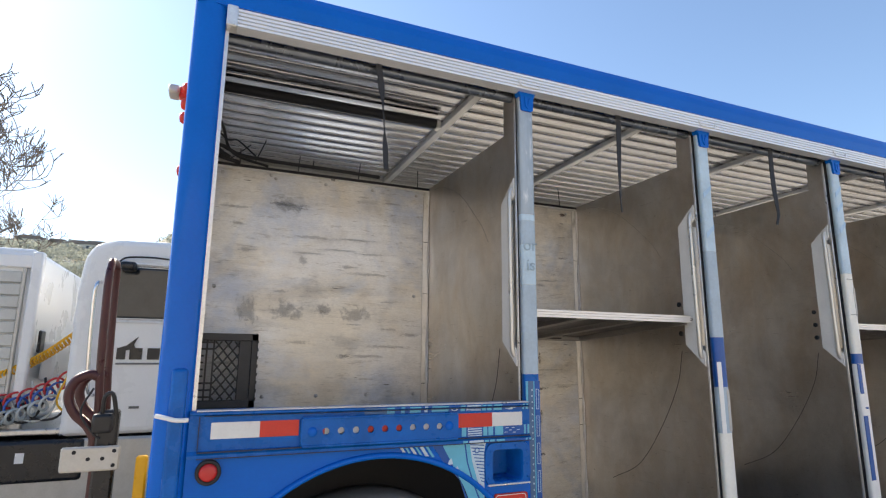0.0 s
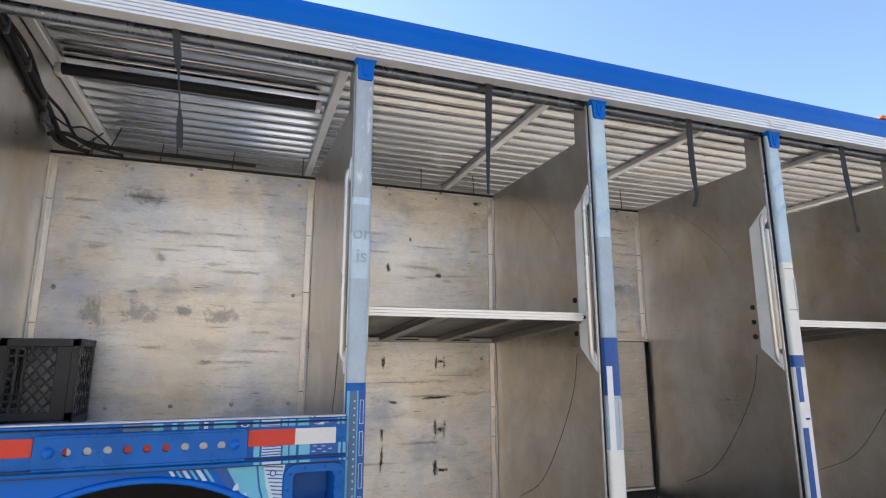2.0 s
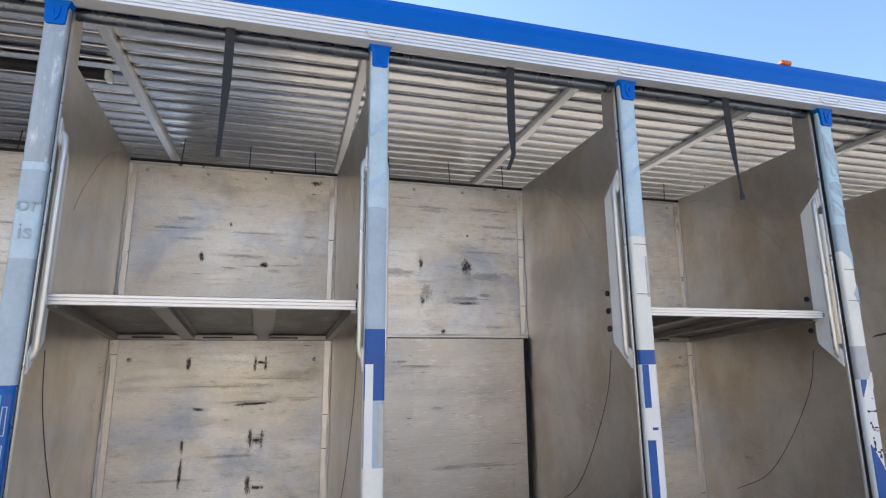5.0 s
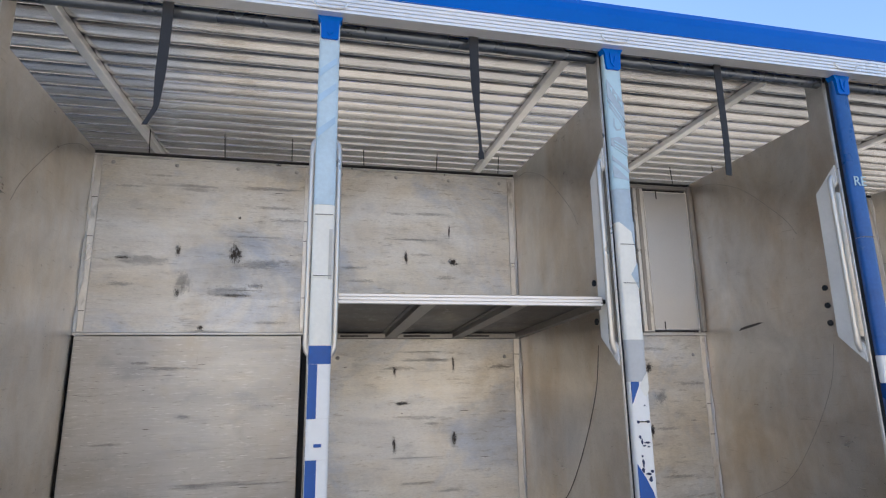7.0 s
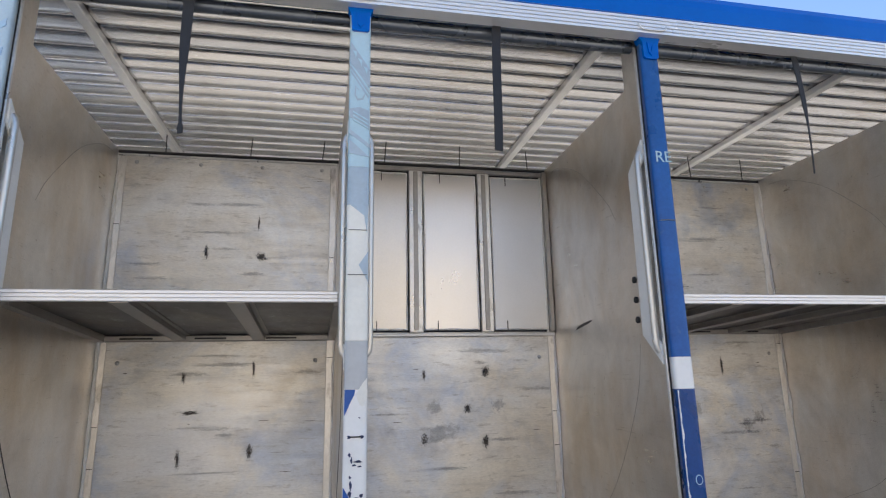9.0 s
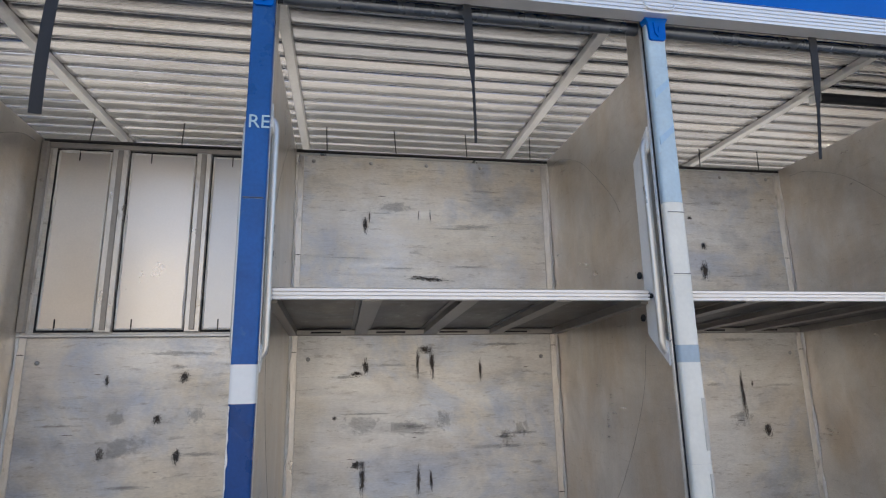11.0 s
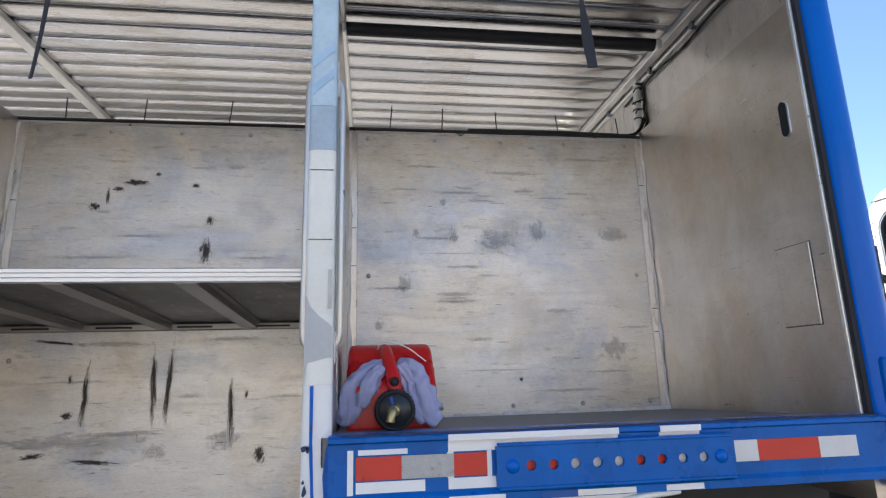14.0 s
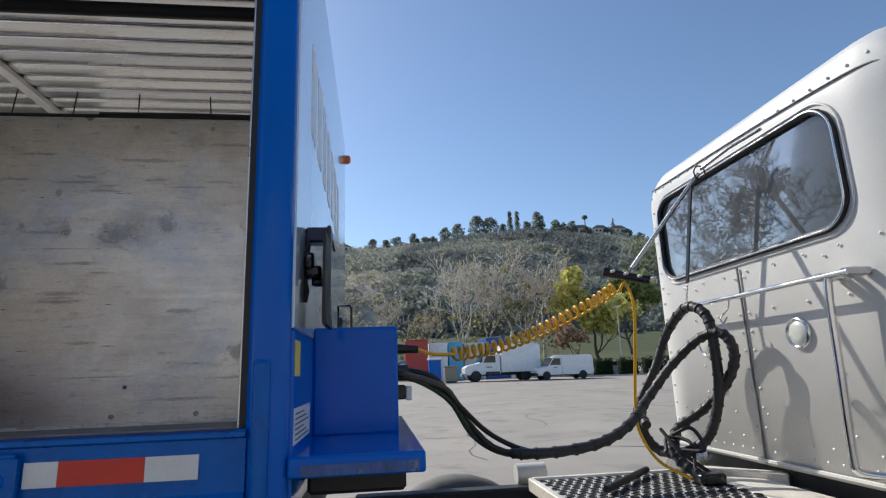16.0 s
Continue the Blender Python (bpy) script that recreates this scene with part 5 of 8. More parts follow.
part("coupling", lathe(bmesh.new(), [(0.0005, 8.925), (0.011, 8.925), (0.013, 8.935), (0.013, 8.956), (0.009, 8.961), (0.0005, 8.961)], "x", (0, 0.20, 1.803), 14), M_BLACKPAINT, fl)
part("coupling_cap", lathe(bmesh.new(), [(0.0005, 0.165), (0.006, 0.166), (0.007, 0.172)], "y", (8.919, 0, 1.870), 12), M_STEEL, fl, "bright coupling cap")
part("hose_tail", sweep(bmesh.new(), [(8.908, 0.19, 1.93), (8.914, 0.185, 1.90), (8.907, 0.19, 1.86), (8.907, 0.19, 1.80), (8.912, 0.188, 1.775), (8.906, 0.19, 1.745)], 0.008, 8), M_BLACK, fl)
part("loop_rack", sweep(bmesh.new(), [(8.968, 0.70, 1.69), (8.966, 0.70, 1.795), (9.008, 0.70, 1.797), (9.014, 0.70, 1.785), (9.014, 0.70, 1.69)], 0.0042, 8), M_BLACKPAINT, trailer, "thin black wire loop on the valve box")
part("valve", box(8.962, 8.982, 0.69, 0.73, 1.69, 1.752, 0.005, 2), M_BLACKPAINT, trailer)
part("valve_cap", lathe(bmesh.new(), [(0.0005, 0.683), (0.008, 0.684), (0.009, 0.692)], "y", (8.988, 0, 1.744), 12), M_STEEL, trailer)

# side rails with reflective tape and punched lock bars
def punched_bar(name, x0, x1, z0, z1, y, holes, zc, r, owner):
    bm, n = bmesh.new(), 16
    cuts = [x0] + [(a + b) / 2 for a, b in zip(holes, holes[1:])] + [x1]
    for c, a, b in zip(holes, cuts, cuts[1:]):
        ring, rim, back = [], [], []
        for j in range(n):
            t = 2 * math.pi * (j + 0.5) / n
            u, v = math.cos(t), math.sin(t)
            su = min(((b - c) if u > 0 else (a - c)) / u if abs(u) > 1e-6 else 9, ((z1 - zc) if v > 0 else (z0 - zc)) / v if abs(v) > 1e-6 else 9)
            ring.append(bm.verts.new((c + r * u, y, zc + r * v)))
            back.append(bm.verts.new((c + r * u, y + 0.009, zc + r * v)))
            rim.append(bm.verts.new((c + su * u, y, zc + su * v)))
        for cx, cz in ((b, z1), (a, z1), (a, z0), (b, z0)):
            best = min(rim, key=lambda q: (q.co.x - cx) ** 2 + (q.co.z - cz) ** 2)
            best.co.x, best.co.z = cx, cz
        for j in range(n):
            k = (j + 1) % n
            bm.faces.new((ring[j], ring[k], rim[k], rim[j]))
            bm.faces.new((ring[k], ring[j], back[j], back[k]))
    bmesh.ops.remove_doubles(bm, verts=bm.verts[:], dist=0.0006)
    bmesh.ops.recalc_face_normals(bm, faces=bm.faces)
    bar = part(name, bm, M_BLUE2, owner, "blue lock bar punched with nine holes")
    bm = bmesh.new()
    for a, b in ((z1, z1 + 0.008), (z0 - 0.008, z0)):
        bx(bm, x0, x1, y - 0.004, y + 0.014, a, b, 0.002)
    for a, b in ((x0 - 0.004, x0), (x1, x1 + 0.004)):
        bx(bm, a, b, y, y + 0.014, z0, z1)
    part("bar_flange", bm, M_BLUE2, bar)
    for x in (x0 + 0.035, x1 - 0.035):
        part("bolt", lathe(bmesh.new(), [(0.017, y), (0.016, y - 0.004), (0.009, y - 0.008), (0.0005, y - 0.009)], "y", (x, 0, zc), 14), M_BLUE, bar)
    return bar


def tape(pieces, z0, z1, y, owner):
    for a, b, m in pieces:
        part("tape", box(a, b, y - 0.0015, y + 0.002, z0, z1), m, owner, "reflective tape")


R, W, S = M_REDTAPE, M_WHTAPE, surface("silver_reflective", (0.42, 0.43, 0.43), 0.35, 0.2, 0.15, 60, 220, 0.3)
prof = [(0.05, 1.462), (-0.025, 1.462), (-0.032, 1.456), (-0.032, 1.450), (-0.026, 1.446), (-0.026, 1.335), (-0.036, 1.322), (-0.036, 1.312), (0.05, 1.312)]
r0 = part("side_rail", prism(bmesh.new(), prof, "x", -1.33, -0.036), M_BLUE2, trailer, "blue side rail under the bay")
part("lip", box(-1.31, -0.04, -0.034, 0.0, 1.459, 1.4645, 0.002), M_TRIM, r0, "worn bright lip")
tape([(-1.262, -1.107, W), (-1.1065, -0.976, R), (-0.965, -0.895, W), (-0.895, -0.885, R), (-0.885, -0.74, W), (-0.74, -0.585, R), (-0.585, -0.39, W), (-0.365, -0.213, R), (-0.2125, -0.074, W)], 1.371, 1.424, -0.029, r0)
punched_bar("lock_bar", -0.966, -0.372, 1.338, 1.424, -0.044, [-0.883 + 0.0545 * k for k in range(9)], 1.382, 0.0125, r0)
prof = [(0.05, 1.433), (-0.03, 1.433), (-0.036, 1.427), (-0.036, 1.418), (-0.026, 1.413), (-0.026, 1.30), (-0.034, 1.29), (-0.034, 1.272), (0.05, 1.272)]
r7 = part("side_rail", prism(bmesh.new(), prof, "x", 7.33, 8.81), M_BLUE2, trailer, "blue side rail under the bay")
tape([(7.395, 7.502, R), (7.5025, 7.628, S), (7.6285, 7.709, R), (7.74, 7.897, R), (7.8975, 8.066, W), (8.0665, 8.178, R), (8.1785, 8.335, W), (8.356, 8.424, W), (8.4245, 8.60, R), (8.6005, 8.712, W)], 1.332, 1.384, -0.029, r7)
punched_bar("lock_bar", 7.734, 8.346, 1.304, 1.396, -0.044, [7.815 + 0.0562 * k for k in range(9)], 1.350, 0.0125, r7)
for a, b, z0, z1 in ((7.40, 7.517, 1.388, 1.400), (7.615, 7.74, 1.388, 1.412), (7.74, 8.047, 1.398, 1.412), (8.158, 8.268, 1.398, 1.412), (7.375, 7.389, 1.30, 1.40), (7.395, 7.558, 1.303, 1.328), (7.612, 7.6275, 1.3285, 1.3875), (7.7095, 7.721, 1.3285, 1.3875), (7.614, 7.742, 1.303, 1.328)):
    part("film", box(a, b, -0.0285, -0.024, z0, z1), M_WHITEFILM, r7)
for a, b in ((7.615, 8.047), (8.158, 8.268)):
    part("film", box(a, b, -0.0385, -0.034, 1.4135, 1.4285), M_WHITEFILM, r7)
for a, b, m in ((7.42, 7.558, M_WHITEFILM), (7.614, 7.75, M_WHITEFILM), (7.84, 7.93, M_NAVY), (7.93, 8.08, M_CREAM), (8.16, 8.26, M_WHITEFILM)):
    part("film", box(a, b, -0.0365, -0.033, 1.274, 1.288), m, r7)
part("lip", box(7.36, 8.79, -0.034, 0.0, 1.430, 1.4345, 0.0015), M_CHIPPED, r7, "chipped dark blue lip")

# lower side panels, wheel arch and wheel
POCKET = (-0.213, -0.073, 1.157, 1.280)      # opening of the step pocket


def arch_panel(x0, x1, z1, z0, cx, cz, rx, rz, owner, name, material):
    bm, n = bmesh.new(), 40
    xs = sorted([x0 + (x1 - x0) * k / n for k in range(n + 1)] + list(POCKET[:2]))

    def low_at(x):
        d = (x - cx) / rx
        return max(z0, cz + rz * math.sqrt(1 - d * d)) if abs(d) < 1 else z0

    for a, b in zip(xs, xs[1:]):
        cut = POCKET[0] - 1e-6 < (a + b) / 2 < POCKET[1] + 1e-6
        spans = [(z1, z1, POCKET[3], POCKET[3]), (POCKET[2], POCKET[2], low_at(a), low_at(b))] if cut else [(z1, z1, low_at(a), low_at(b))]
        for ta, tb, la, lb in spans:
            q = [[bm.verts.new((x, y, z)) for y in (-0.022, 0.0)] for x, z in ((a, ta), (a, la), (b, lb), (b, tb))]
            bm.faces.new([v[0] for v in q]), bm.faces.new([v[1] for v in q[::-1]])
            bm.faces.new((q[1][0], q[1][1], q[2][1], q[2][0]))
    bmesh.ops.remove_doubles(bm, verts=bm.verts[:], dist=0.0002)
    bmesh.ops.recalc_face_normals(bm, faces=bm.faces)
    p = part(name, bm, material, owner, "blue panel round the wheel arch")
    pts = [(cx + rx * math.cos(a), -0.026, cz + rz * math.sin(a)) for a in (math.pi * (0.02 + 0.96 * k / 40) for k in range(41))]
    part("arch_lip", sweep(bmesh.new(), pts, 0.011, 8), M_BLUE, p)
    return p


ap = arch_panel(-1.33, -0.036, 1.312, 0.75, -0.672, 0.63, 0.65, 0.655, trailer, "arch_panel", M_BLUE)
# Near-black boxes put the shade inside the wheel arch into their colour.
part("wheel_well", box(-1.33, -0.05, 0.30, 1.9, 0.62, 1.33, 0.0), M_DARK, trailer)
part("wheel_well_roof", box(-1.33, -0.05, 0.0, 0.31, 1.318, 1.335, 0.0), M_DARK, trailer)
lamp = part("tail_lamp", lathe(bmesh.new(), [(0.040, -0.020), (0.040, -0.036), (0.030, -0.040), (0.0305, -0.034)], "y", (-1.26, 0, 1.268), 24), M_BLACK, ap, "black rubber lamp ring")
part("lens", lathe(bmesh.new(), [(0.029, -0.030), (0.028, -0.038), (0.018, -0.043), (0.0005, -0.044)], "y", (-1.26, 0, 1.268), 20), surface("red_lens", (0.55, 0.03, 0.03), 0.25, 0, 0.1), lamp, "red lens")
# recessed pocket near the first post: a rounded frame round a deep cup
def round_rect(x0, x1, z0, z1, r, n=6):
    out = []
    for cx, cz, a0 in ((x1 - r, z1 - r, 0), (x0 + r, z1 - r, 90), (x0 + r, z0 + r, 180), (x1 - r, z0 + r, 270)):
        out += [(cx + r * math.cos(radians(a0 + 90 * k / n)), cz + r * math.sin(radians(a0 + 90 * k / n))) for k in range(n + 1)]
    return out


def ring_loft(bm, loops):
    vs = [[bm.verts.new((x, y, z)) for x, z in pts] for pts, y in loops]
    for a, b in zip(vs, vs[1:]):
        for j in range(len(a)):
            bm.faces.new((a[j], a[(j + 1) % len(a)], b[(j + 1) % len(a)], b[j]))
    return vs


px0, px1, pz0, pz1 = POCKET
bm = bmesh.new()
ring_loft(bm, [(round_rect(-0.245, -0.036, 1.140, 1.308, 0.042), -0.022), (round_rect(-0.243, -0.038, 1.142, 1.306, 0.041), -0.030), (round_rect(px0, px1, pz0, pz1, 0.020), -0.032), (round_rect(px0 + 0.004, px1 - 0.004, pz0 + 0.004, pz1 - 0.004, 0.018), -0.020)])
bmesh.ops.recalc_face_normals(bm, faces=bm.faces)
pk = part("step_pocket", bm, M_BLUE2, ap, "recessed blue step pocket")
bm = bmesh.new()
cup = ring_loft(bm, [(round_rect(px0 + 0.003, px1 - 0.003, pz0 + 0.003, pz1 - 0.003, 0.018), -0.022), (round_rect(px0 + 0.012, px1 - 0.012, pz0 + 0.008, pz1 - 0.010, 0.016), 0.085)])
bm.faces.new(cup[1])
bmesh.ops.recalc_face_normals(bm, faces=bm.faces)
part("pocket_cup", bm, M_BLUE2, pk)
part("pocket_shelf", box(-0.235, -0.045, -0.040, -0.030, 1.146, 1.152, 0.001), M_TRIM, pk)
for x, z in ((-0.229, 1.175), (-0.231, 1.225), (-0.222, 1.275), (-0.175, 1.294), (-0.108, 1.293), (-0.056, 1.27), (-0.053, 1.22), (-0.053, 1.172)):
    part("rivet", lathe(bmesh.new(), [(0.0055, -0.0305), (0.0045, -0.034), (0.0005, -0.035)], "y", (x, 0, z), 8), M_BLUE2, pk)
sg = part("warning_sign", box(-0.205, -0.055, -0.028, -0.021, 1.035, 1.113, 0.010, 3), M_REDTAPE, ap, "red warning sign with white bars")
part("sign_border", sweep(bmesh.new(), [(x, -0.0285, z) for x, z in round_rect(-0.198, -0.062, 1.041, 1.107, 0.012)], 0.0016, 5, close=True), M_WHITEFILM, sg)
for k in range(2):
    part("sign_bar", box(-0.178, -0.082, -0.0295, -0.0275, 1.056 + 0.022 * k, 1.068 + 0.022 * k), M_WHITEFILM, sg)


def art(outline, m, y=-0.0235, owner=None):
    part("film", slab(outline, y - 0.0012, y + 0.0012), m, owner or ap)


for x0, x1, z0, z1 in ((-1.30, -0.04, 1.3285, 1.3325), (-1.30, -0.04, 1.3095, 1.3125), (-1.3005, -1.2975, 1.335, 1.444), (-1.285, -0.04, 1.4435, 1.4455)):
    part("seam", box(x0, x1, -0.0378 if z0 < 1.33 else -0.0345, -0.02, z0, z1), M_NAVYSTEEL, r0)
# printed film: bands, ladders and wedges in cyan and navy over rail and panel
BANDS = ((-0.74, -0.655, M_SLATE), (-0.655, -0.625, M_TURQ), (-0.625, -0.60, M_NAVY), (-0.60, -0.585, M_TURQ), (-0.585, -0.565, M_NAVY), (-0.565, -0.52, M_TURQ), (-0.52, -0.505, M_NAVY), (-0.505, -0.492, M_PALE), (-0.492, -0.475, M_NAVY), (-0.475, -0.405, M_TURQ), (-0.405, -0.352, M_NAVY),
         (-0.352, -0.333, M_TURQ), (-0.333, -0.326, M_NAVY), (-0.326, -0.264, M_PALE), (-0.264, -0.258, M_NAVY), (-0.258, -0.240, M_TURQ), (-0.240, -0.235, M_NAVY), (-0.235, -0.214, M_TURQ), (-0.214, -0.205, M_NAVY), (-0.205, -0.168, M_TURQ), (-0.168, -0.070, M_NAVY), (-0.070, -0.062, M_TURQ), (-0.062, -0.054, M_NAVY), (-0.054, -0.045, M_TURQ), (-0.045, -0.038, M_SLATE))
for a, b, m in BANDS:
    art(rect(a, b, 1.4335, 1.4455), m, -0.0272, r0)
    art(rect(a, b, 1.4505, 1.4555), m, -0.0330, r0)
    if a >= -0.37:
        art(rect(a + 0.006, b + 0.006, 1.3365, 1.3725), m, -0.0272, r0)
        art(rect(a + 0.008, b + 0.008, 1.3135, 1.3215), m, -0.0370, r0)
for k in range(4):
    art([(-0.320 + 0.001 * k, 1.340 + 0.0088 * k), (-0.258, 1.3415 + 0.0088 * k), (-0.258, 1.3450 + 0.0088 * k), (-0.320 + 0.001 * k, 1.3435 + 0.0088 * k)], M_NAVY, -0.0285, r0)
for k in range(2):
    art(rect(-0.325, -0.265, 1.4350 + 0.0052 * k, 1.4372 + 0.0052 * k), M_NAVY, -0.0285, r0)
for x, z in ((-0.155, 1.345), (-0.135, 1.352), (-0.118, 1.343), (-0.150, 1.362), (-0.122, 1.361), (-0.098, 1.352), (-0.150, 1.4375), (-0.112, 1.4405)):
    art(rect(x, x + 0.013, z, z + 0.0022), M_PALE, -0.0285, r0)
art([(-0.142, 1.4345), (-0.118, 1.4345), (-0.112, 1.4450), (-0.124, 1.4450)], M_PALE, -0.0285, r0)
arc = [(-0.378 + 0.014 * math.cos(t), 1.4415 + 0.007 * math.sin(t)) for t in (math.pi * (0.9 + 1.2 * k / 10) for k in range(11))]
art(arc + [(x * 0.5 - 0.378 * 0.5, z * 0.55 + 1.4415 * 0.45) for x, z in arc[::-1]], M_PALE, -0.0285, r0)
for k in range(3):
    art([(-0.376 + 0.004 * math.cos(t), 1.3425 + 0.0115 * k + 0.004 * math.sin(t)) for t in (2 * math.pi * j / 8 for j in range(8))], M_PALE, -0.0285, r0)
art([(-0.467, 1.309), (-0.427, 1.309), (-0.345, 1.165), (-0.300, 1.06), (-0.312, 1.06), (-0.352, 1.175), (-0.420, 1.245)], M_NAVY)
art([(-0.427, 1.309), (-0.334, 1.309), (-0.324, 1.240), (-0.300, 1.165), (-0.262, 1.075), (-0.295, 1.06), (-0.335, 1.150)], M_TURQ, -0.0238)
art([(-0.334, 1.309), (-0.328, 1.309), (-0.318, 1.240), (-0.294, 1.165), (-0.256, 1.075), (-0.262, 1.075), (-0.300, 1.165), (-0.324, 1.240)], M_NAVY, -0.0241)
art([(-0.328, 1.309), (-0.310, 1.309), (-0.301, 1.245), (-0.279, 1.175), (-0.246, 1.100), (-0.258, 1.085), (-0.294, 1.165), (-0.318, 1.240)], M_TURQ, -0.0238)
art([(-0.310, 1.309), (-0.240, 1.309), (-0.247, 1.270), (-0.247, 1.100), (-0.279, 1.175), (-0.301, 1.245)], M_PALE, -0.0236)
for k in range(12):
    z = 1.300 - 0.0125 * k
    xl = -0.308 + 0.0042 * k
    art([(xl, z + 0.003), (-0.247, z - 0.002), (-0.247, z + 0.0015), (xl, z + 0.0065)], M_NAVY, -0.0246)
art([(-0.279 + 0.011 * math.cos(t), 1.282 + 0.011 * math.sin(t)) for t in (2 * math.pi * j / 14 for j in range(14))], M_NAVY, -0.0252)
art([(-0.279 + 0.007 * math.cos(t), 1.282 + 0.007 * math.sin(t)) for t in (2 * math.pi * j / 12 for j in range(12))], M_PALE, -0.0258)
for k, (a, b) in enumerate(((-0.600, 0.010), (-0.580, 0.008), (-0.562, 0.012), (-0.540, 0.008), (-0.522, 0.014), (-0.498, 0.010))):
    drop = 0.022 + 0.006 * k
    art([(a, 1.309), (a + b, 1.309), (a + b + drop * 0.55, 1.309 - drop * 0.8), (a + drop * 0.55, 1.309 - drop * 0.8)], M_TURQ if k % 2 else M_PALE, -0.0242)
for x, z in ((-0.405, 1.235), (-0.378, 1.205)):
    art([(x, z), (x + 0.022, z + 0.002), (x + 0.016, z + 0.024), (x + 0.006, z + 0.016)], M_PALE, -0.0248)
tyre = part("wheel", lathe(bmesh.new(), [(0.29, 0.04), (0.36, 0.035), (0.49, 0.03), (0.545, 0.05), (0.562, 0.08), (0.567, 0.16), (0.562, 0.26), (0.48, 0.30), (0.30, 0.29)], "y", (-0.672, 0, 0.567), 48), M_TYRE, trailer, "worn grey truck tyre")
part("rim", lathe(bmesh.new(), [(0.29, 0.05), (0.27, 0.10), (0.12, 0.12), (0.10, 0.07), (0.0005, 0.06)], "y", (-0.672, 0, 0.567), 32), M_STEEL, tyre, "steel rim")
far = part("wheel", lathe(bmesh.new(), [(0.29, 2.24), (0.46, 2.25), (0.52, 2.23), (0.54, 2.14), (0.52, 2.02), (0.46, 2.0), (0.30, 2.0)], "y", (-0.672, 0, 0.54), 32), M_TYRE, trailer)
# front lower panel with the maker's plate
part("skirt_panel", box(7.34, 7.56, -0.022, 0.0, 0.9, 1.272, 0.004), M_WHITEFILM, trailer, "white film on the lower skirt")
part("skirt_panel", box(7.562, 7.60, -0.024, 0.0, 0.9, 1.272, 0.004), M_BLUE, trailer)
part("skirt_panel", slab([(7.602, 0.9), (7.72, 0.9), (7.76, 1.06), (7.83, 1.15), (7.93, 1.215), (8.06, 1.255), (8.2, 1.270), (7.602, 1.271)], -0.022, 0.0), M_WHITEFILM, trailer, "white film on the lower skirt")
part("skirt_lip", sweep(bmesh.new(), curve_pts([(7.72, -0.022, 0.9), (7.76, -0.022, 1.06), (7.83, -0.022, 1.15), (7.93, -0.022, 1.215), (8.06, -0.022, 1.255), (8.2, -0.022, 1.270)], 4), 0.009, 7), M_CREAM, trailer)
pl = part("maker_plate", box(7.585, 7.80, -0.032, -0.024, 1.19, 1.266, 0.02, 3), M_BLACKPAINT, trailer, "black oval plate with cream bars")
for k, (a, b) in enumerate(((7.605, 7.635), (7.642, 7.675), (7.682, 7.71), (7.717, 7.745), (7.752, 7.78))):
    part("plate_bar", box(a, b, -0.0335, -0.031, 1.215, 1.245 + 0.006 * (k == 0)), M_CREAM, pl)
part("chassis_beam", box(7.3, 8.85, 0.25, 2.1, 0.95, 1.24, 0.01), M_BLACK, trailer)
part("kingpin_plate", box(8.2, 9.3, 0.6, 1.6, 0.93, 0.96, 0.01), M_BLACK, trailer)

# lamp, cables and pull straps under the roof
lt = part("bay_lamp", sweep(bmesh.new(), [(8.842, 1.13, 3.07), (8.832, 1.13, 2.94), (8.820, 1.13, 2.70)], 0.020, 12), M_WHITEFILM, trailer, "white tubular bay lamp with zip ties")
for zz in (2.84, 2.89, 2.93):
    part("zip_tie", lathe(bmesh.new(), [(0.023, zz), (0.023, zz + 0.006)], "z", (8.829, 1.13, 0), 12), M_BLACK, lt)


def cable(ctrl, r=0.006, material=None, name="cable"):
    return part(name, sweep(bmesh.new(), curve_pts(ctrl, 7), r, 7), material or M_BLACK, trailer)


cable([(8.80, 1.10, 2.73), (8.85, 1.09, 2.80), (8.845, 1.09, 2.88), (8.852, 1.09, 2.95), (8.845, 1.09, 3.02), (8.83, 1.12, 3.04)], 0.007)
for zz, dy in ((2.88, 0.0), (2.93, 0.01), (3.0, 0.0)):
    cable([(8.80, 1.10, zz - 0.02), (8.815, 1.095 + dy, zz), (8.848, 1.09, zz + 0.006)], 0.0035)
cable([(7.9, 1.05, 2.715), (8.3, 1.05, 2.718), (8.6, 1.05, 2.714), (8.74, 1.06, 2.72), (8.81, 1.09, 2.77), (8.852, 1.095, 2.85)], 0.009)
cable([(8.850, 0.2, 3.0), (8.846, 0.45, 3.012), (8.850, 0.7, 3.0), (8.846, 0.95, 3.01), (8.850, 1.3, 3.0)], 0.006)
cable([(8.848, 0.1, 3.04), (8.848, 1.9, 3.04)], 0.010, M_BEAM, "conduit")
for y in (0.36, 0.60, 0.98, 1.477):
    part("conduit_clip", box(8.826, 8.857, y - 0.012, y + 0.012, 3.025, 3.055, 0.004), M_DKTUBE, trailer)
cable([(-1.36, 0.95, 2.73), (-1.30, 1.0, 2.76), (-1.20, 1.045, 2.735), (-1.0, 1.05, 2.725), (-0.7, 1.05, 2.722), (-0.4, 1.05, 2.715)], 0.011)
cable([(-1.352, 0.08, 2.935), (-1.345, 0.35, 2.915), (-1.348, 0.62, 2.88), (-1.342, 0.85, 2.82), (-1.325, 1.0, 2.745), (-1.26, 1.045, 2.71)], 0.017)
cable([(-1.355, 0.10, 2.905), (-1.35, 0.40, 2.885), (-1.355, 0.66, 2.835), (-1.348, 0.86, 2.785), (-1.33, 1.0, 2.715), (-1.20, 1.048, 2.69)], 0.011)
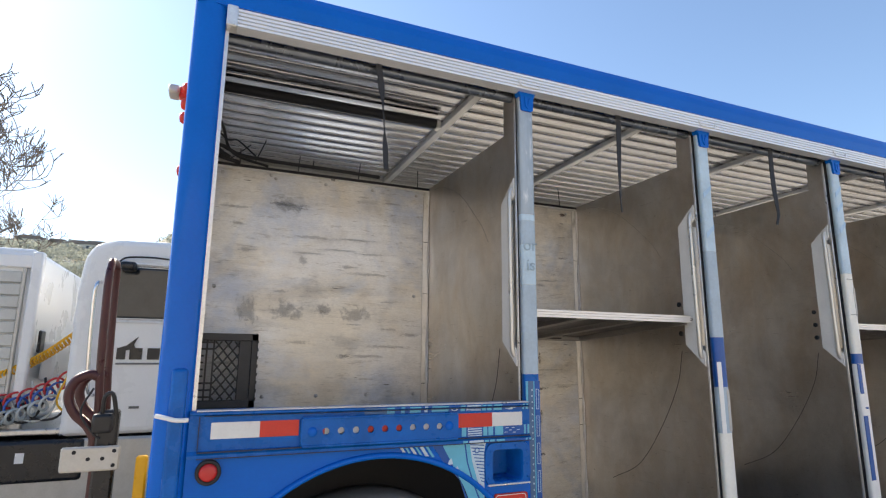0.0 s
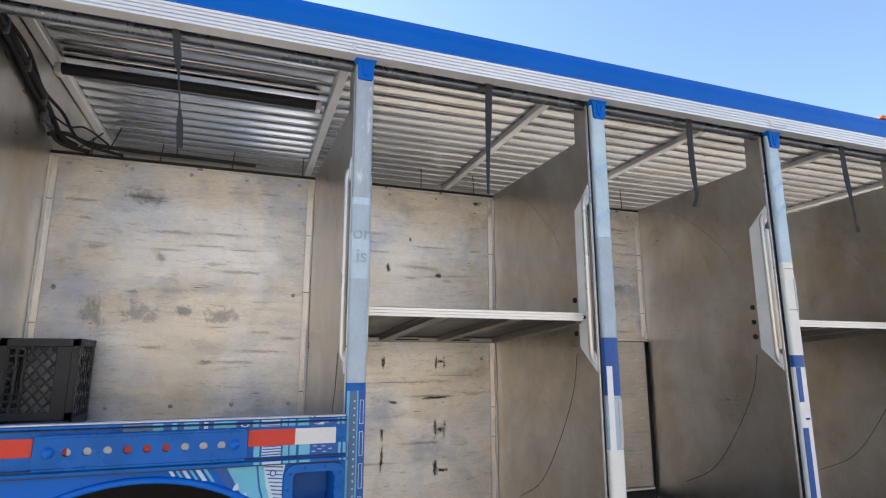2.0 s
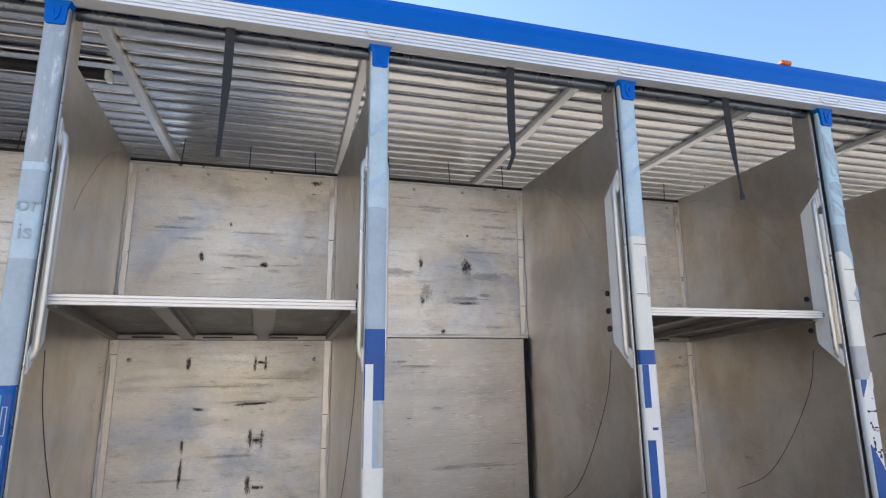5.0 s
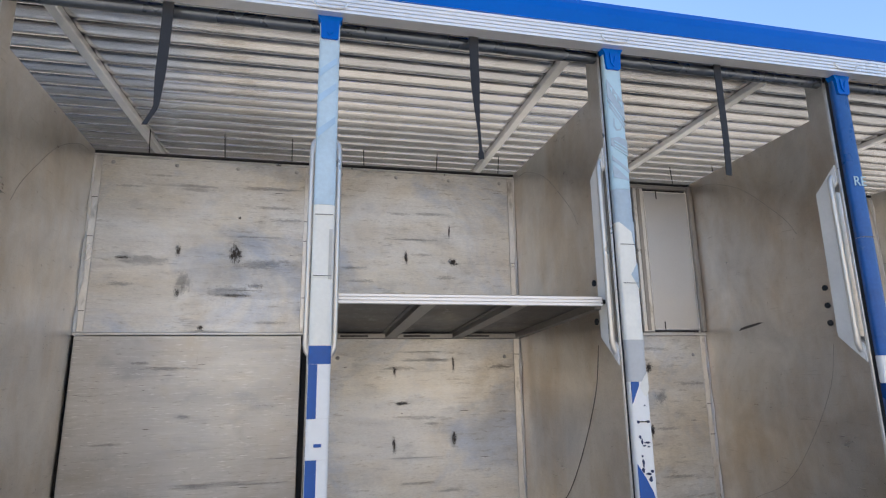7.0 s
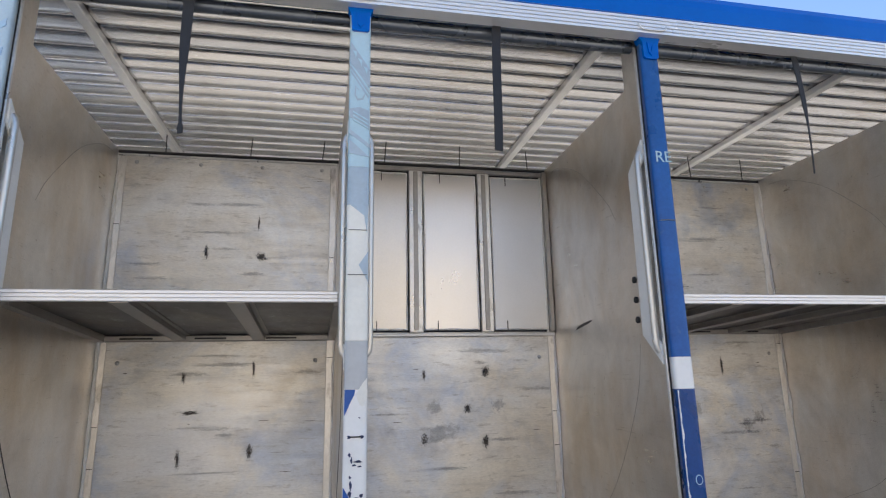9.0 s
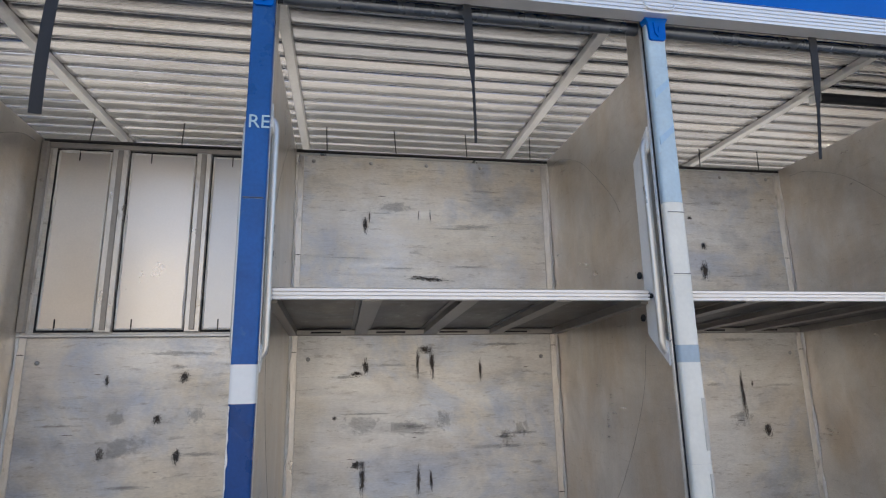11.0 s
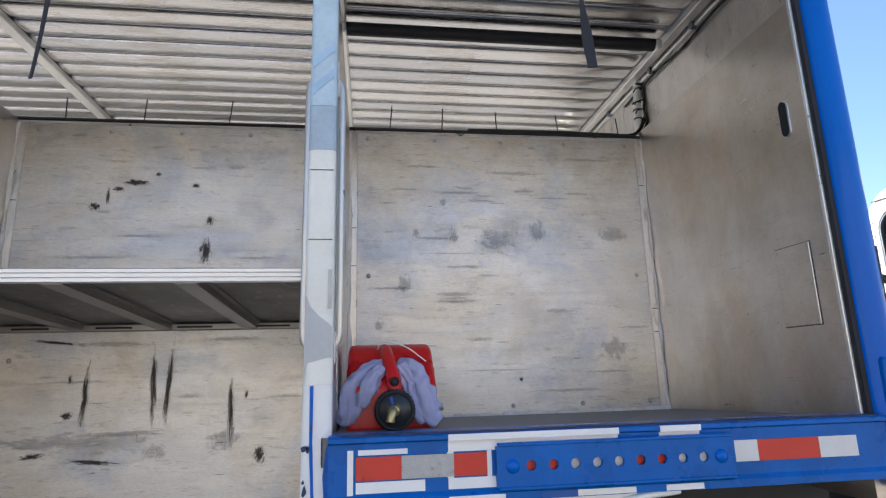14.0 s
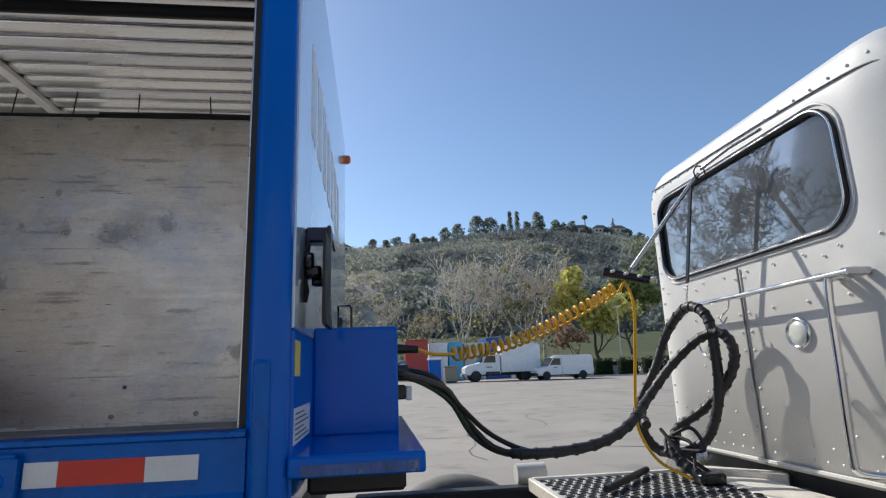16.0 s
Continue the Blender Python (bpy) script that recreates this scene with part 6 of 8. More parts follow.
cable([(-1.345, 0.20, 2.95), (-1.33, 0.5, 2.93), (-1.34, 0.75, 2.87), (-1.30, 0.92, 2.83), (-1.24, 1.03, 2.735), (-1.05, 1.048, 2.69)], 0.008)
cable([(-1.33, 0.88, 2.80), (-1.27, 0.93, 2.77), (-1.22, 1.0, 2.80), (-1.12, 1.045, 2.74)], 0.005)
for y, z in ((0.30, 2.915), (0.55, 2.885), (0.78, 2.835)):
    part("cable_clip", box(-1.368, -1.328, y - 0.009, y + 0.009, z - 0.03, z + 0.035, 0.004), M_DKTUBE, trailer)
for x, dx, dz in ((-1.12, 0.05, 0.13), (-0.80, 0.0, 0.05), (-1.25, 0.10, 0.09)):
    cable([(x, 1.05, 2.71), (x + dx * 0.5, 1.05, 2.71 + dz * 0.5), (x + dx, 1.04, 2.71 + dz)], 0.0035)
part("wire_box", box(-1.368, -1.335, 0.82, 0.96, 2.74, 2.83, 0.01), M_DKTUBE, trailer)

STRAP = ((-0.716, 2.409, 0.05), (0.553, 2.353, 0.0), (1.674, 2.395, 0.01), (2.781, 2.353, 0.015), (3.873, 2.363, -0.02), (5.179, 2.351, 0.01), (6.575, 2.36, -0.04), (8.052, 2.462, 0.045))
STRAP_W = (((0, 12), (0.25, 14), (0.42, 3), (0.65, 3), (0.8, 12), (1, 10)), ((0, 17), (0.4, 16), (0.7, 10), (1, 7)), ((0, 18), (0.6, 17), (0.85, 9), (1, 8)), ((0, 18), (0.4, 17), (0.75, 6), (0.92, 5), (0.96, 11), (1, 10)),
           ((0, 17), (1, 17)), ((0, 15), (0.45, 13), (0.6, 5), (1, 4.5)), ((0, 17), (0.4, 14), (0.6, 6), (1, 5)), ((0, 4), (0.4, 5), (0.75, 17), (1, 14)))
for n, (x, zb, lean) in enumerate(STRAP):
    bm = bmesh.new()
    rings, m, ws = [], 26, STRAP_W[n]
    for k in range(m + 1):
        t = k / m
        z = 2.875 + (zb - 2.875) * t
        cx = x + lean * t + 0.006 * math.sin(3 * t + n) - (0.22 * max(0.0, t - 0.86) if n == 2 else 0)
        w = next(q + (v - q) * (t - p) / (u - p) for (p, q), (u, v) in zip(ws, ws[1:]) if t <= u) / 1000
        tw = 0.5 * math.sin(n * 1.7) * t
        y = 0.018 + 0.02 * math.sin(2.2 * t + n) * t
        u = Vector((math.cos(tw), math.sin(tw), 0)) * w
        d = Vector((-math.sin(tw), math.cos(tw), 0)) * 0.0014
        c = Vector((cx, y, z))
        rings.append([bm.verts.new(p) for p in (c - u - d, c + u - d, c + u + d, c - u + d)])
    for a, b in zip(rings, rings[1:]):
        for j in range(4):
            bm.faces.new((a[j], a[(j + 1) % 4], b[(j + 1) % 4], b[j]))
    bm.faces.new(rings[0]), bm.faces.new(rings[-1][::-1])
    bmesh.ops.recalc_face_normals(bm, faces=bm.faces)
    part("pull_strap", bm, M_WEB, trailer, "black webbing pull strap")

# ---- things in the bays ----
can = thing("fuel_can", "red plastic fuel can with a black cap, on the bay floor", "fuel can")
bm = prism(bmesh.new(), [(0.265, HIGH_FLOOR), (0.66, HIGH_FLOOR), (0.668, 1.625), (0.635, 1.668), (0.455, 1.668), (0.405, 1.652), (0.27, 1.535)], "x", 7.360, 7.628)
bmesh.ops.bevel(bm, geom=bm.edges[:], offset=0.019, segments=3, profile=0.5, affect="EDGES")
part("body", bm, M_CAN, can)
for x in (7.357, 7.622):
    part("rib", box(x, x + 0.009, 0.36, 0.60, 1.46, 1.59, 0.004, 2), M_CAN, can)
part("spout", sweep(bmesh.new(), curve_pts([(7.476, 0.46, 1.636), (7.477, 0.425, 1.648), (7.481, 0.365, 1.630), (7.491, 0.30, 1.588), (7.499, 0.262, 1.545), (7.50, 0.25, 1.495)], 5), 0.0205, 12), M_CAN, can, "red handle tube")
cap = part("cap", lathe(bmesh.new(), [(0.052, 0.27), (0.057, 0.255), (0.057, 0.20), (0.053, 0.185), (0.050, 0.1835), (0.048, 0.187), (0.0005, 0.187)], "y", (7.498, 0, 1.4735), 36), M_BLACK, can, "black ribbed cap")
for k in range(30):
    t = 2 * math.pi * k / 30
    part("grip", box(7.498 + 0.057 * math.cos(t) - 0.0018, 7.498 + 0.057 * math.cos(t) + 0.0018, 0.204, 0.252, 1.4735 + 0.057 * math.sin(t) - 0.0018, 1.4735 + 0.057 * math.sin(t) + 0.0018), M_BLACK, cap)
part("cap_disc", lathe(bmesh.new(), [(0.044, 0.187), (0.043, 0.1845), (0.0005, 0.1845)], "y", (7.498, 0, 1.4735), 28), surface("dark_plastic", (0.03, 0.032, 0.034), 0.35), cap, "dark disc")
M_BRASS = surface("brass", (0.50, 0.40, 0.20), 0.35, 0.8, 0.25, 30)
noz = part("nozzle", lathe(bmesh.new(), [(0.019, 0.187), (0.019, 0.178), (0.013, 0.176), (0.013, 0.160), (0.016, 0.158), (0.016, 0.143), (0.011, 0.139), (0.0005, 0.138)], "y", (7.494, 0, 1.476), 12), M_BRASS, can, "brass nozzle")
part("elbow", sweep(bmesh.new(), curve_pts([(7.494, 0.150, 1.476), (7.490, 0.133, 1.474), (7.485, 0.127, 1.464), (7.482, 0.125, 1.448)], 4), 0.0115, 9), M_BRASS, can, "brass elbow")
part("valve", sweep(bmesh.new(), [(7.490, 0.158, 1.488), (7.488, 0.155, 1.500), (7.484, 0.154, 1.512)], 0.006, 8), surface("blue_valve", (0.03, 0.08, 0.35), 0.35), can, "blue valve lever")
part("clip", lathe(bmesh.new(), [(0.0005, 0.228), (0.009, 0.229), (0.014, 0.237), (0.014, 0.250), (0.008, 0.258)], "y", (7.499, 0, 1.551), 12), M_BLACK, can, "black clip")
part("tag_string", sweep(bmesh.new(), curve_pts([(7.452, 0.375, 1.650), (7.462, 0.36, 1.668), (7.490, 0.345, 1.672), (7.545, 0.345, 1.652), (7.602, 0.335, 1.608)], 5), 0.002, 5), M_WHITEFILM, can)

rag = thing("rag", "lilac grey cloth draped over the fuel can", "cloth")


def bunched(ctrl, radii, seed):
    """A gathered strip of cloth with creases along its length."""
    pts, n = curve_pts(ctrl, 9), 26
    bm, rings = bmesh.new(), []
    for k, p in enumerate(pts):
        f = k / (len(pts) - 1) * (len(radii) - 1)
        i = min(int(f), len(radii) - 2)
        r = radii[i] + (radii[i + 1] - radii[i]) * (f - i)
        t = (pts[min(k + 1, len(pts) - 1)] - pts[max(k - 1, 0)]).normalized()
        u = t.cross(Vector((0, 1, 0))).normalized()
        v = u.cross(t)
        ring = []
        for j in range(n):
            a = 2 * math.pi * j / n
            w = r * (1 + 0.20 * math.sin(3 * a + 0.18 * k + seed) + 0.15 * math.sin(7 * a - 0.25 * k + 2 * seed) + 0.08 * math.sin(0.9 * k + 2 * a + seed) + 0.22 * noise.noise(Vector((p.x * 45 + 2 * math.cos(a), p.z * 45, 2 * math.sin(a) + seed))))
            ring.append(bm.verts.new(p + w * (math.cos(a) * u + 0.62 * math.sin(a) * v)))
        rings.append(ring)
    for a, b in zip(rings, rings[1:]):
        for j in range(n):
            bm.faces.new((a[j], a[(j + 1) % n], b[(j + 1) % n], b[j])).smooth = True
    bm.faces.new(rings[0][::-1]), bm.faces.new(rings[-1])
    return bm


for ctrl, radii, seed in ((((7.512, 0.335, 1.600), (7.540, 0.305, 1.590), (7.566, 0.285, 1.56), (7.580, 0.262, 1.52), (7.598, 0.247, 1.46), (7.625, 0.24, 1.430)), (0.014, 0.026, 0.034, 0.036, 0.033, 0.016), 1.0),
                          (((7.520, 0.30, 1.600), (7.540, 0.285, 1.565), (7.550, 0.265, 1.52), (7.565, 0.245, 1.47), (7.585, 0.235, 1.435)), (0.014, 0.020, 0.022, 0.024, 0.012), 2.7),
                          (((7.480, 0.345, 1.608), (7.440, 0.325, 1.585), (7.402, 0.305, 1.555), (7.383, 0.285, 1.52), (7.365, 0.275, 1.46), (7.352, 0.28, 1.430)), (0.012, 0.027, 0.036, 0.036, 0.031, 0.018), 4.1),
                          (((7.470, 0.30, 1.590), (7.440, 0.285, 1.565), (7.420, 0.265, 1.53), (7.402, 0.26, 1.48)), (0.014, 0.024, 0.024, 0.012), 5.3)):
    part("fold", bunched(ctrl, radii, seed), M_RAG, rag, smooth=True)

crate = thing("milk_crate", "black plastic milk crate standing on its side in the bay", "crate")
CX0, CX1, CY0, CY1, CZ0, CZ1 = -1.355, -1.065, 0.74, 1.02, HIGH_FLOOR, 1.745
bm = bmesh.new()
for a, b in ((CX0, CX0 + 0.03), (CX1 - 0.03, CX1)):
    bx(bm, a, b, CY0, CY0 + 0.018, CZ0, CZ1, 0.003)
for a, b in ((CZ0, CZ0 + 0.035), (CZ1 - 0.035, CZ1)):
    bx(bm, CX0, CX1, CY0, CY0 + 0.018, a, b, 0.003)
part("front_frame", bm, M_CRATE, crate)
lx0, lx1, lz0, lz1 = CX0 + 0.10, CX1 - 0.075, CZ0 + 0.035, CZ1 - 0.035
for s in (-1, 1):
    c = -0.30
    while c < 0.30:
        pts = []
        for k in range(60):
            x = lx0 + (lx1 - lx0) * k / 59
            z = (lz0 + lz1) / 2 + c + s * (x - (lx0 + lx1) / 2) * 1.25
            if lz0 <= z <= lz1:
                pts.append((x, CY0 + 0.010, z))
        if len(pts) > 4:
            part("lattice_bar", sweep(bmesh.new(), [pts[0], pts[-1]], 0.0048, 4), M_CRATE, crate)
        c += 0.052
part("side_plate", box(CX1 - 0.085, CX1 - 0.028, CY0 + 0.004, CY0 + 0.014, CZ0 + 0.03, CZ1 - 0.03, 0.003), M_CRATE, crate)
for k in range(3):
    x = CX0 + 0.035 + 0.03 * k
    part("upright", box(x - 0.004, x + 0.004, CY0 + 0.002, CY0 + 0.016, CZ0 + 0.02, CZ1 - 0.02), M_CRATE, crate)
for k in range(9):
    z = CZ0 + 0.05 + 0.031 * k
    part("crossbar", box(CX0 + 0.02, CX0 + (0.10 if not 3 <= k <= 6 else 0.055), CY0 + 0.002, CY0 + 0.014, z - 0.004, z + 0.004), M_CRATE, crate)
def lattice(at, u0, u1, v0, v1, name):
    """A crate wall: a border, upright and level ribs, and crossed bars."""
    def bar(p, q, r):
        part("lattice_bar", sweep(bmesh.new(), [at(*p), at(*q)], r, 4), M_CRATE, side)
    bm = bmesh.new()
    for a, b, c, d in ((u0, u1, v0, v0 + 0.028), (u0, u1, v1 - 0.028, v1), (u0, u0 + 0.022, v0, v1), (u1 - 0.022, u1, v0, v1)):
        p, q = at(a, c), at(b, d)
        lo, hi = [min(i, j) for i, j in zip(p, q)], [max(i, j) for i, j in zip(p, q)]
        bx(bm, *[w for k in range(3) for w in ((lo[k] - 0.004, hi[k] + 0.004) if hi[k] - lo[k] < 1e-6 else (lo[k], hi[k]))])
    side = part(name, bm, M_CRATE, crate)
    n = 6
    for k in range(1, n):
        bar((u0 + (u1 - u0) * k / n, v0 + 0.02), (u0 + (u1 - u0) * k / n, v1 - 0.02), 0.0035)
        bar((u0 + 0.02, v0 + (v1 - v0) * k / n), (u1 - 0.02, v0 + (v1 - v0) * k / n), 0.0035)
    for k in range(-n + 2, n - 1, 2):
        for s in (1, -1):
            t0, t1 = max(0, -k) / n, min(n, n - k) / n
            p, q = (u0 + (u1 - u0) * t0, v0 + (v1 - v0) * (t0 + k / n)), (u0 + (u1 - u0) * t1, v0 + (v1 - v0) * (t1 + k / n))
            if s < 0:
                p, q = (p[0], v0 + v1 - p[1]), (q[0], v0 + v1 - q[1])
            bar(p, q, 0.0045)


lattice(lambda u, v: (CX1 - 0.006, u, v), CY0 + 0.012, CY1, CZ0 - 0.02, CZ1, "side_wall")
lattice(lambda u, v: (CX0 + 0.006, u, v), CY0 + 0.012, CY1, CZ0 - 0.02, CZ1, "side_wall")
lattice(lambda u, v: (u, v, CZ1 - 0.006), CX0, CX1, CY0 + 0.012, CY1, "side_wall")
part("side_wall", box(CX0, CX1, CY0 + 0.01, CY1, CZ0 - 0.028, CZ0 - 0.016, 0.004), M_CRATE, crate)
for k in range(8):
    z = CZ0 + 0.03 + 0.038 * k
    part("rim_tooth", box(CX1 - 0.006, CX1 + 0.004, CY0, CY0 + 0.02, z, z + 0.014), M_CRATE, crate)
# ---- the tractor in front ----
GROUND_RISE = 0.0165                       # the lot climbs gently beyond the trailer


def ground_z(y):
    return GROUND_RISE * min(max(y - 6.0, 0.0), 50.0)


def rounded(y0, y1, z0, z1, r, n=8):
    out = []
    for cy, cz, a0 in ((y1 - r, z1 - r, 0), (y0 + r, z1 - r, 90), (y0 + r, z0 + r, 180), (y1 - r, z0 + r, 270)):
        out += [(cy + r * math.cos(radians(a0 + 90 * k / n)), cz + r * math.sin(radians(a0 + 90 * k / n))) for k in range(n + 1)]
    return out


def loft(bm, rings, cap_last=True, smooth=True):
    vs = [[bm.verts.new(p) for p in ring] for ring in rings]
    n = len(vs[0])
    for a, b in zip(vs, vs[1:]):
        for j in range(n):
            bm.faces.new((a[j], a[(j + 1) % n], b[(j + 1) % n], b[j])).smooth = smooth
    if cap_last:
        bm.faces.new(vs[-1])
    bmesh.ops.recalc_face_normals(bm, faces=bm.faces)
    return bm


tractor = thing("tractor_truck", "white riveted truck tractor coupled before the trailer", "truck")
OUT = rounded(0.10, 1.96, 1.06, 2.76, 0.24)
IN = rounded(0.15, 1.925, 1.075, 2.68, 0.17)
HOLE = rounded(0.455, 1.835, 2.045, 2.545, 0.13)
bm = loft(bmesh.new(), [[(10.905, y, z) for y, z in HOLE], [(10.90, y, z) for y, z in IN], [(10.93, y, z) for y, z in rounded(0.125, 1.945, 1.065, 2.72, 0.20)], [(11.0, y, z) for y, z in OUT], [(12.75, y, z) for y, z in rounded(0.10, 1.96, 1.06, 2.84, 0.24)]])
cab = part("cab", bm, M_WHITE, tractor, "white riveted cab shell")
# Closed near-black box; its colour stands in for the unlit cab interior.
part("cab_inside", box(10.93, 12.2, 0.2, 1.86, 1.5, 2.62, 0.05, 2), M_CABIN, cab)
part("surround", sweep(bmesh.new(), [(10.897, y, z) for y, z in HOLE], 0.014, 8, close=True), M_BLACK, cab, "black window gasket")
part("chrome_strip", sweep(bmesh.new(), [(10.884, y, z) for y, z in rounded(0.452, 1.838, 2.042, 2.548, 0.13)], 0.005, 6, close=True), M_CHROME, cab, "bright strip in the gasket")
part("window_rim", sweep(bmesh.new(), [(10.902, y, z) for y, z in rounded(0.425, 1.865, 2.015, 2.575, 0.15)], 0.006, 6, close=True), M_WHITE, cab)
bm = bmesh.new()
bm.faces.new([bm.verts.new((10.91, y, z)) for y, z in HOLE])
g = part("pane", bm, M_GLASS, cab, "tinted rear window glass")
g.visible_shadow = False
part("seam", box(10.892, 10.90, 1.155, 1.162, 1.08, 2.0), M_SEAM, cab)
part("lower_sill", box(10.885, 10.90, 0.16, 1.90, 1.085, 1.10, 0.002), M_WHITE, cab)
part("roof_gutter", sweep(bmesh.new(), curve_pts([(10.92, 0.13, 2.53), (10.905, 0.20, 2.575), (10.898, 0.35, 2.606), (10.898, 0.8, 2.628), (10.898, 1.4, 2.64), (10.898, 1.88, 2.645)], 6), 0.004, 6), M_SEAM, cab)
bm = lathe(bmesh.new(), [(0.0005, -0.004), (0.0045, -0.0032), (0.0075, 0.0)], "x", (0, 0, 0), 8)
rivet = part("rivet", bm, M_RIVET, cab)
rivet.matrix_basis = pose(10.899, 1.89, 1.2)
for y0, y1, z0, z1, n in ((1.90, 1.90, 1.13, 2.60, 16), (0.25, 1.85, 2.635, 2.635, 18), (0.25, 1.85, 1.135, 1.135, 22), (0.30, 1.85, 1.19, 1.19, 15), (1.125, 1.125, 1.24, 1.95, 9), (1.195, 1.195, 1.24, 1.95, 9),
                          (0.35, 1.85, 1.975, 1.975, 9), (0.32, 1.8, 1.78, 1.78, 8), (0.40, 1.8, 1.30, 1.30, 7), (0.62, 0.62, 1.25, 1.95, 7), (1.55, 1.55, 1.25, 1.95, 6)):
    for k in range(n):
        t = k / (n - 1)
        twin(rivet, pose(10.899, y0 + (y1 - y0) * t, z0 + (z1 - z0) * t))
for y, z in ((0.82, 1.653), (1.504, 1.643)):
    lm = part("work_lamp", lathe(bmesh.new(), [(0.068, 10.90), (0.068, 10.892), (0.062, 10.884), (0.055, 10.886), (0.053, 10.893)], "x", (0, y, z), 28), M_CHROME, cab, "chrome lamp ring")
    part("lens", lathe(bmesh.new(), [(0.053, 10.892), (0.046, 10.886), (0.024, 10.882), (0.0005, 10.881)], "x", (0, y, z), 24), M_LENS, lm, "frosted white lens")
part("rail", sweep(bmesh.new(), [(10.81, 1.56, 1.848), (10.81, 1.0, 1.848), (10.81, 0.42, 1.85)], 0.012, 10), M_CHROME, cab, "long bright hand rail")
for y in (0.43, 0.56, 1.56):
    part("rail_mount", box(10.80, 10.90, y - 0.02, y + 0.02, 1.835, 1.865, 0.005), M_STEEL, cab)
pts = curve_pts([(10.90, 0.50, 1.85), (10.83, 0.515, 1.85), (10.815, 0.53, 1.80), (10.815, 0.545, 1.5), (10.815, 0.56, 1.20), (10.82, 0.56, 1.145), (10.86, 0.54, 1.13), (10.90, 0.50, 1.128)], 6)
part("grab_handle", sweep(bmesh.new(), pts, 0.0155, 12), M_CHROME, cab, "curved chrome grab handle")
part("latch", box(10.88, 10.90, 1.40, 1.47, 1.40, 1.46, 0.006), M_STEEL, cab)
part("hand_hold", box(10.885, 10.90, 1.70, 1.80, 1.835, 1.855, 0.006), M_STEEL, cab)
# chassis, deck plate, fifth wheel end
part("frame_rail", box(9.0, 12.8, 0.55, 0.65, 0.72, 0.99, 0.01), M_BLACK, tractor)
part("frame_rail", box(9.0, 12.8, 1.42, 1.52, 0.72, 0.99, 0.01), M_BLACK, tractor)
part("fuel_tank", sweep(bmesh.new(), [(10.9, 1.9, 0.75), (12.2, 1.9, 0.75)], 0.3, 24), M_STEEL, tractor)
dk = part("deck_plate", box(9.85, 10.62, 0.66, 1.41, 1.0, 1.02, 0.004), M_DECK, tractor, "perforated grip deck plate")
tread = None
for a in range(16):
    for b in range(15):
        m = pose(9.885 + 0.0475 * a + (0.02 if b % 2 else 0), 0.70 + 0.048 * b, 1.02)
        if tread is None:
            tread = part("grip", lathe(lathe(bmesh.new(), [(0.021, 0.0), (0.0195, 0.004), (0.017, 0.004), (0.0165, 0.001)], "z", (0, 0, 0), 8), [(0.0165, 0.001), (0.0005, 0.0012)], "z", (0, 0, 0), 8, 1), [M_WRAP, M_DARK], dk)
            tread.matrix_basis = m
        else:
            twin(tread, m)
part("deck_edge", box(9.83, 9.86, 0.64, 1.43, 0.97, 1.03, 0.005), M_DIRTYCREAM, dk)
part("deck_edge", box(9.85, 10.64, 1.41, 1.45, 0.97, 1.03, 0.005), M_DIRTYCREAM, dk)
part("cab_step", box(10.62, 10.86, 0.35, 1.38, 0.95, 1.02, 0.01), M_DIRTYCREAM, tractor, "dirty cream chassis rail")
part("cross_piece", prism(bmesh.new(), [(10.60, 1.40), (10.66, 1.46), (10.98, 1.12), (10.92, 1.06)], "z", 1.0, 1.045), M_DIRTYCREAM, tractor, "dirty cream brace")
part("deck_lamp", sweep(bmesh.new(), [(9.80, 1.55, 1.03), (9.95, 1.55, 1.03)], 0.05, 20), M_WHITE, tractor, "white round canister")
part("cross_tube", sweep(bmesh.new(), [(10.05, 1.0, 1.045), (10.4, 1.35, 1.05)], 0.016, 8), M_BLACK, tractor)
part("cab_support", box(10.95, 12.6, 0.3, 1.75, 0.75, 1.08, 0.02), M_BLACK, tractor)
for x in (9.55, 12.4):
    for y in (0.12, 1.94):
        w = part("wheel", lathe(bmesh.new(), [(0.28, y - 0.12), (0.42, y - 0.13), (0.48, y - 0.10), (0.49, y), (0.48, y + 0.10), (0.42, y + 0.13), (0.28, y + 0.12)], "y", (x, 0, 0.49), 32), M_TYRE, tractor)
        part("rim", lathe(bmesh.new(), [(0.28, y - 0.11), (0.25, y - 0.04), (0.10, y - 0.06), (0.0005, y - 0.07)], "y", (x, 0, 0.49), 24), M_STEEL, w)
# hose hanger arm with its spring
hg = part("hose_arm", sweep(bmesh.new(), [(10.74, 1.12, 2.485), (10.72, 1.135, 2.459), (10.37, 1.208, 2.017)], 0.0125, 4), M_STEEL, tractor, "flat steel hose arm")
part("arm_rod", sweep(bmesh.new(), [(10.75, 1.113, 2.505), (10.80, 0.95, 2.55), (10.87, 0.80, 2.585)], 0.008, 8), M_STEEL, hg)
ring = [(10.745 + 0.03 * math.cos(a), 1.12, 2.49 + 0.035 * math.sin(a)) for a in (2 * math.pi * k / 20 for k in range(20))]
part("ring", sweep(bmesh.new(), ring, 0.004, 6, close=True), M_BLACK, hg)
bm = prism(bmesh.new(), [(1.160, 2.44), (1.184, 2.44), (1.332, 1.955), (1.308, 1.955)], "x", 10.716, 10.724)
part("drop_bar", bm, M_BLACKPAINT, hg, "flat black hanging bar")
pts = [Vector((10.72, 1.32, 1.959)).lerp(Vector((10.71, 1.337, 1.843)), k / 24) + Vector((0, 0.007 * math.sin(k * 1.5), 0)) for k in range(25)]
part("chain", sweep(bmesh.new(), pts, 0.004, 5), M_STEEL, hg)
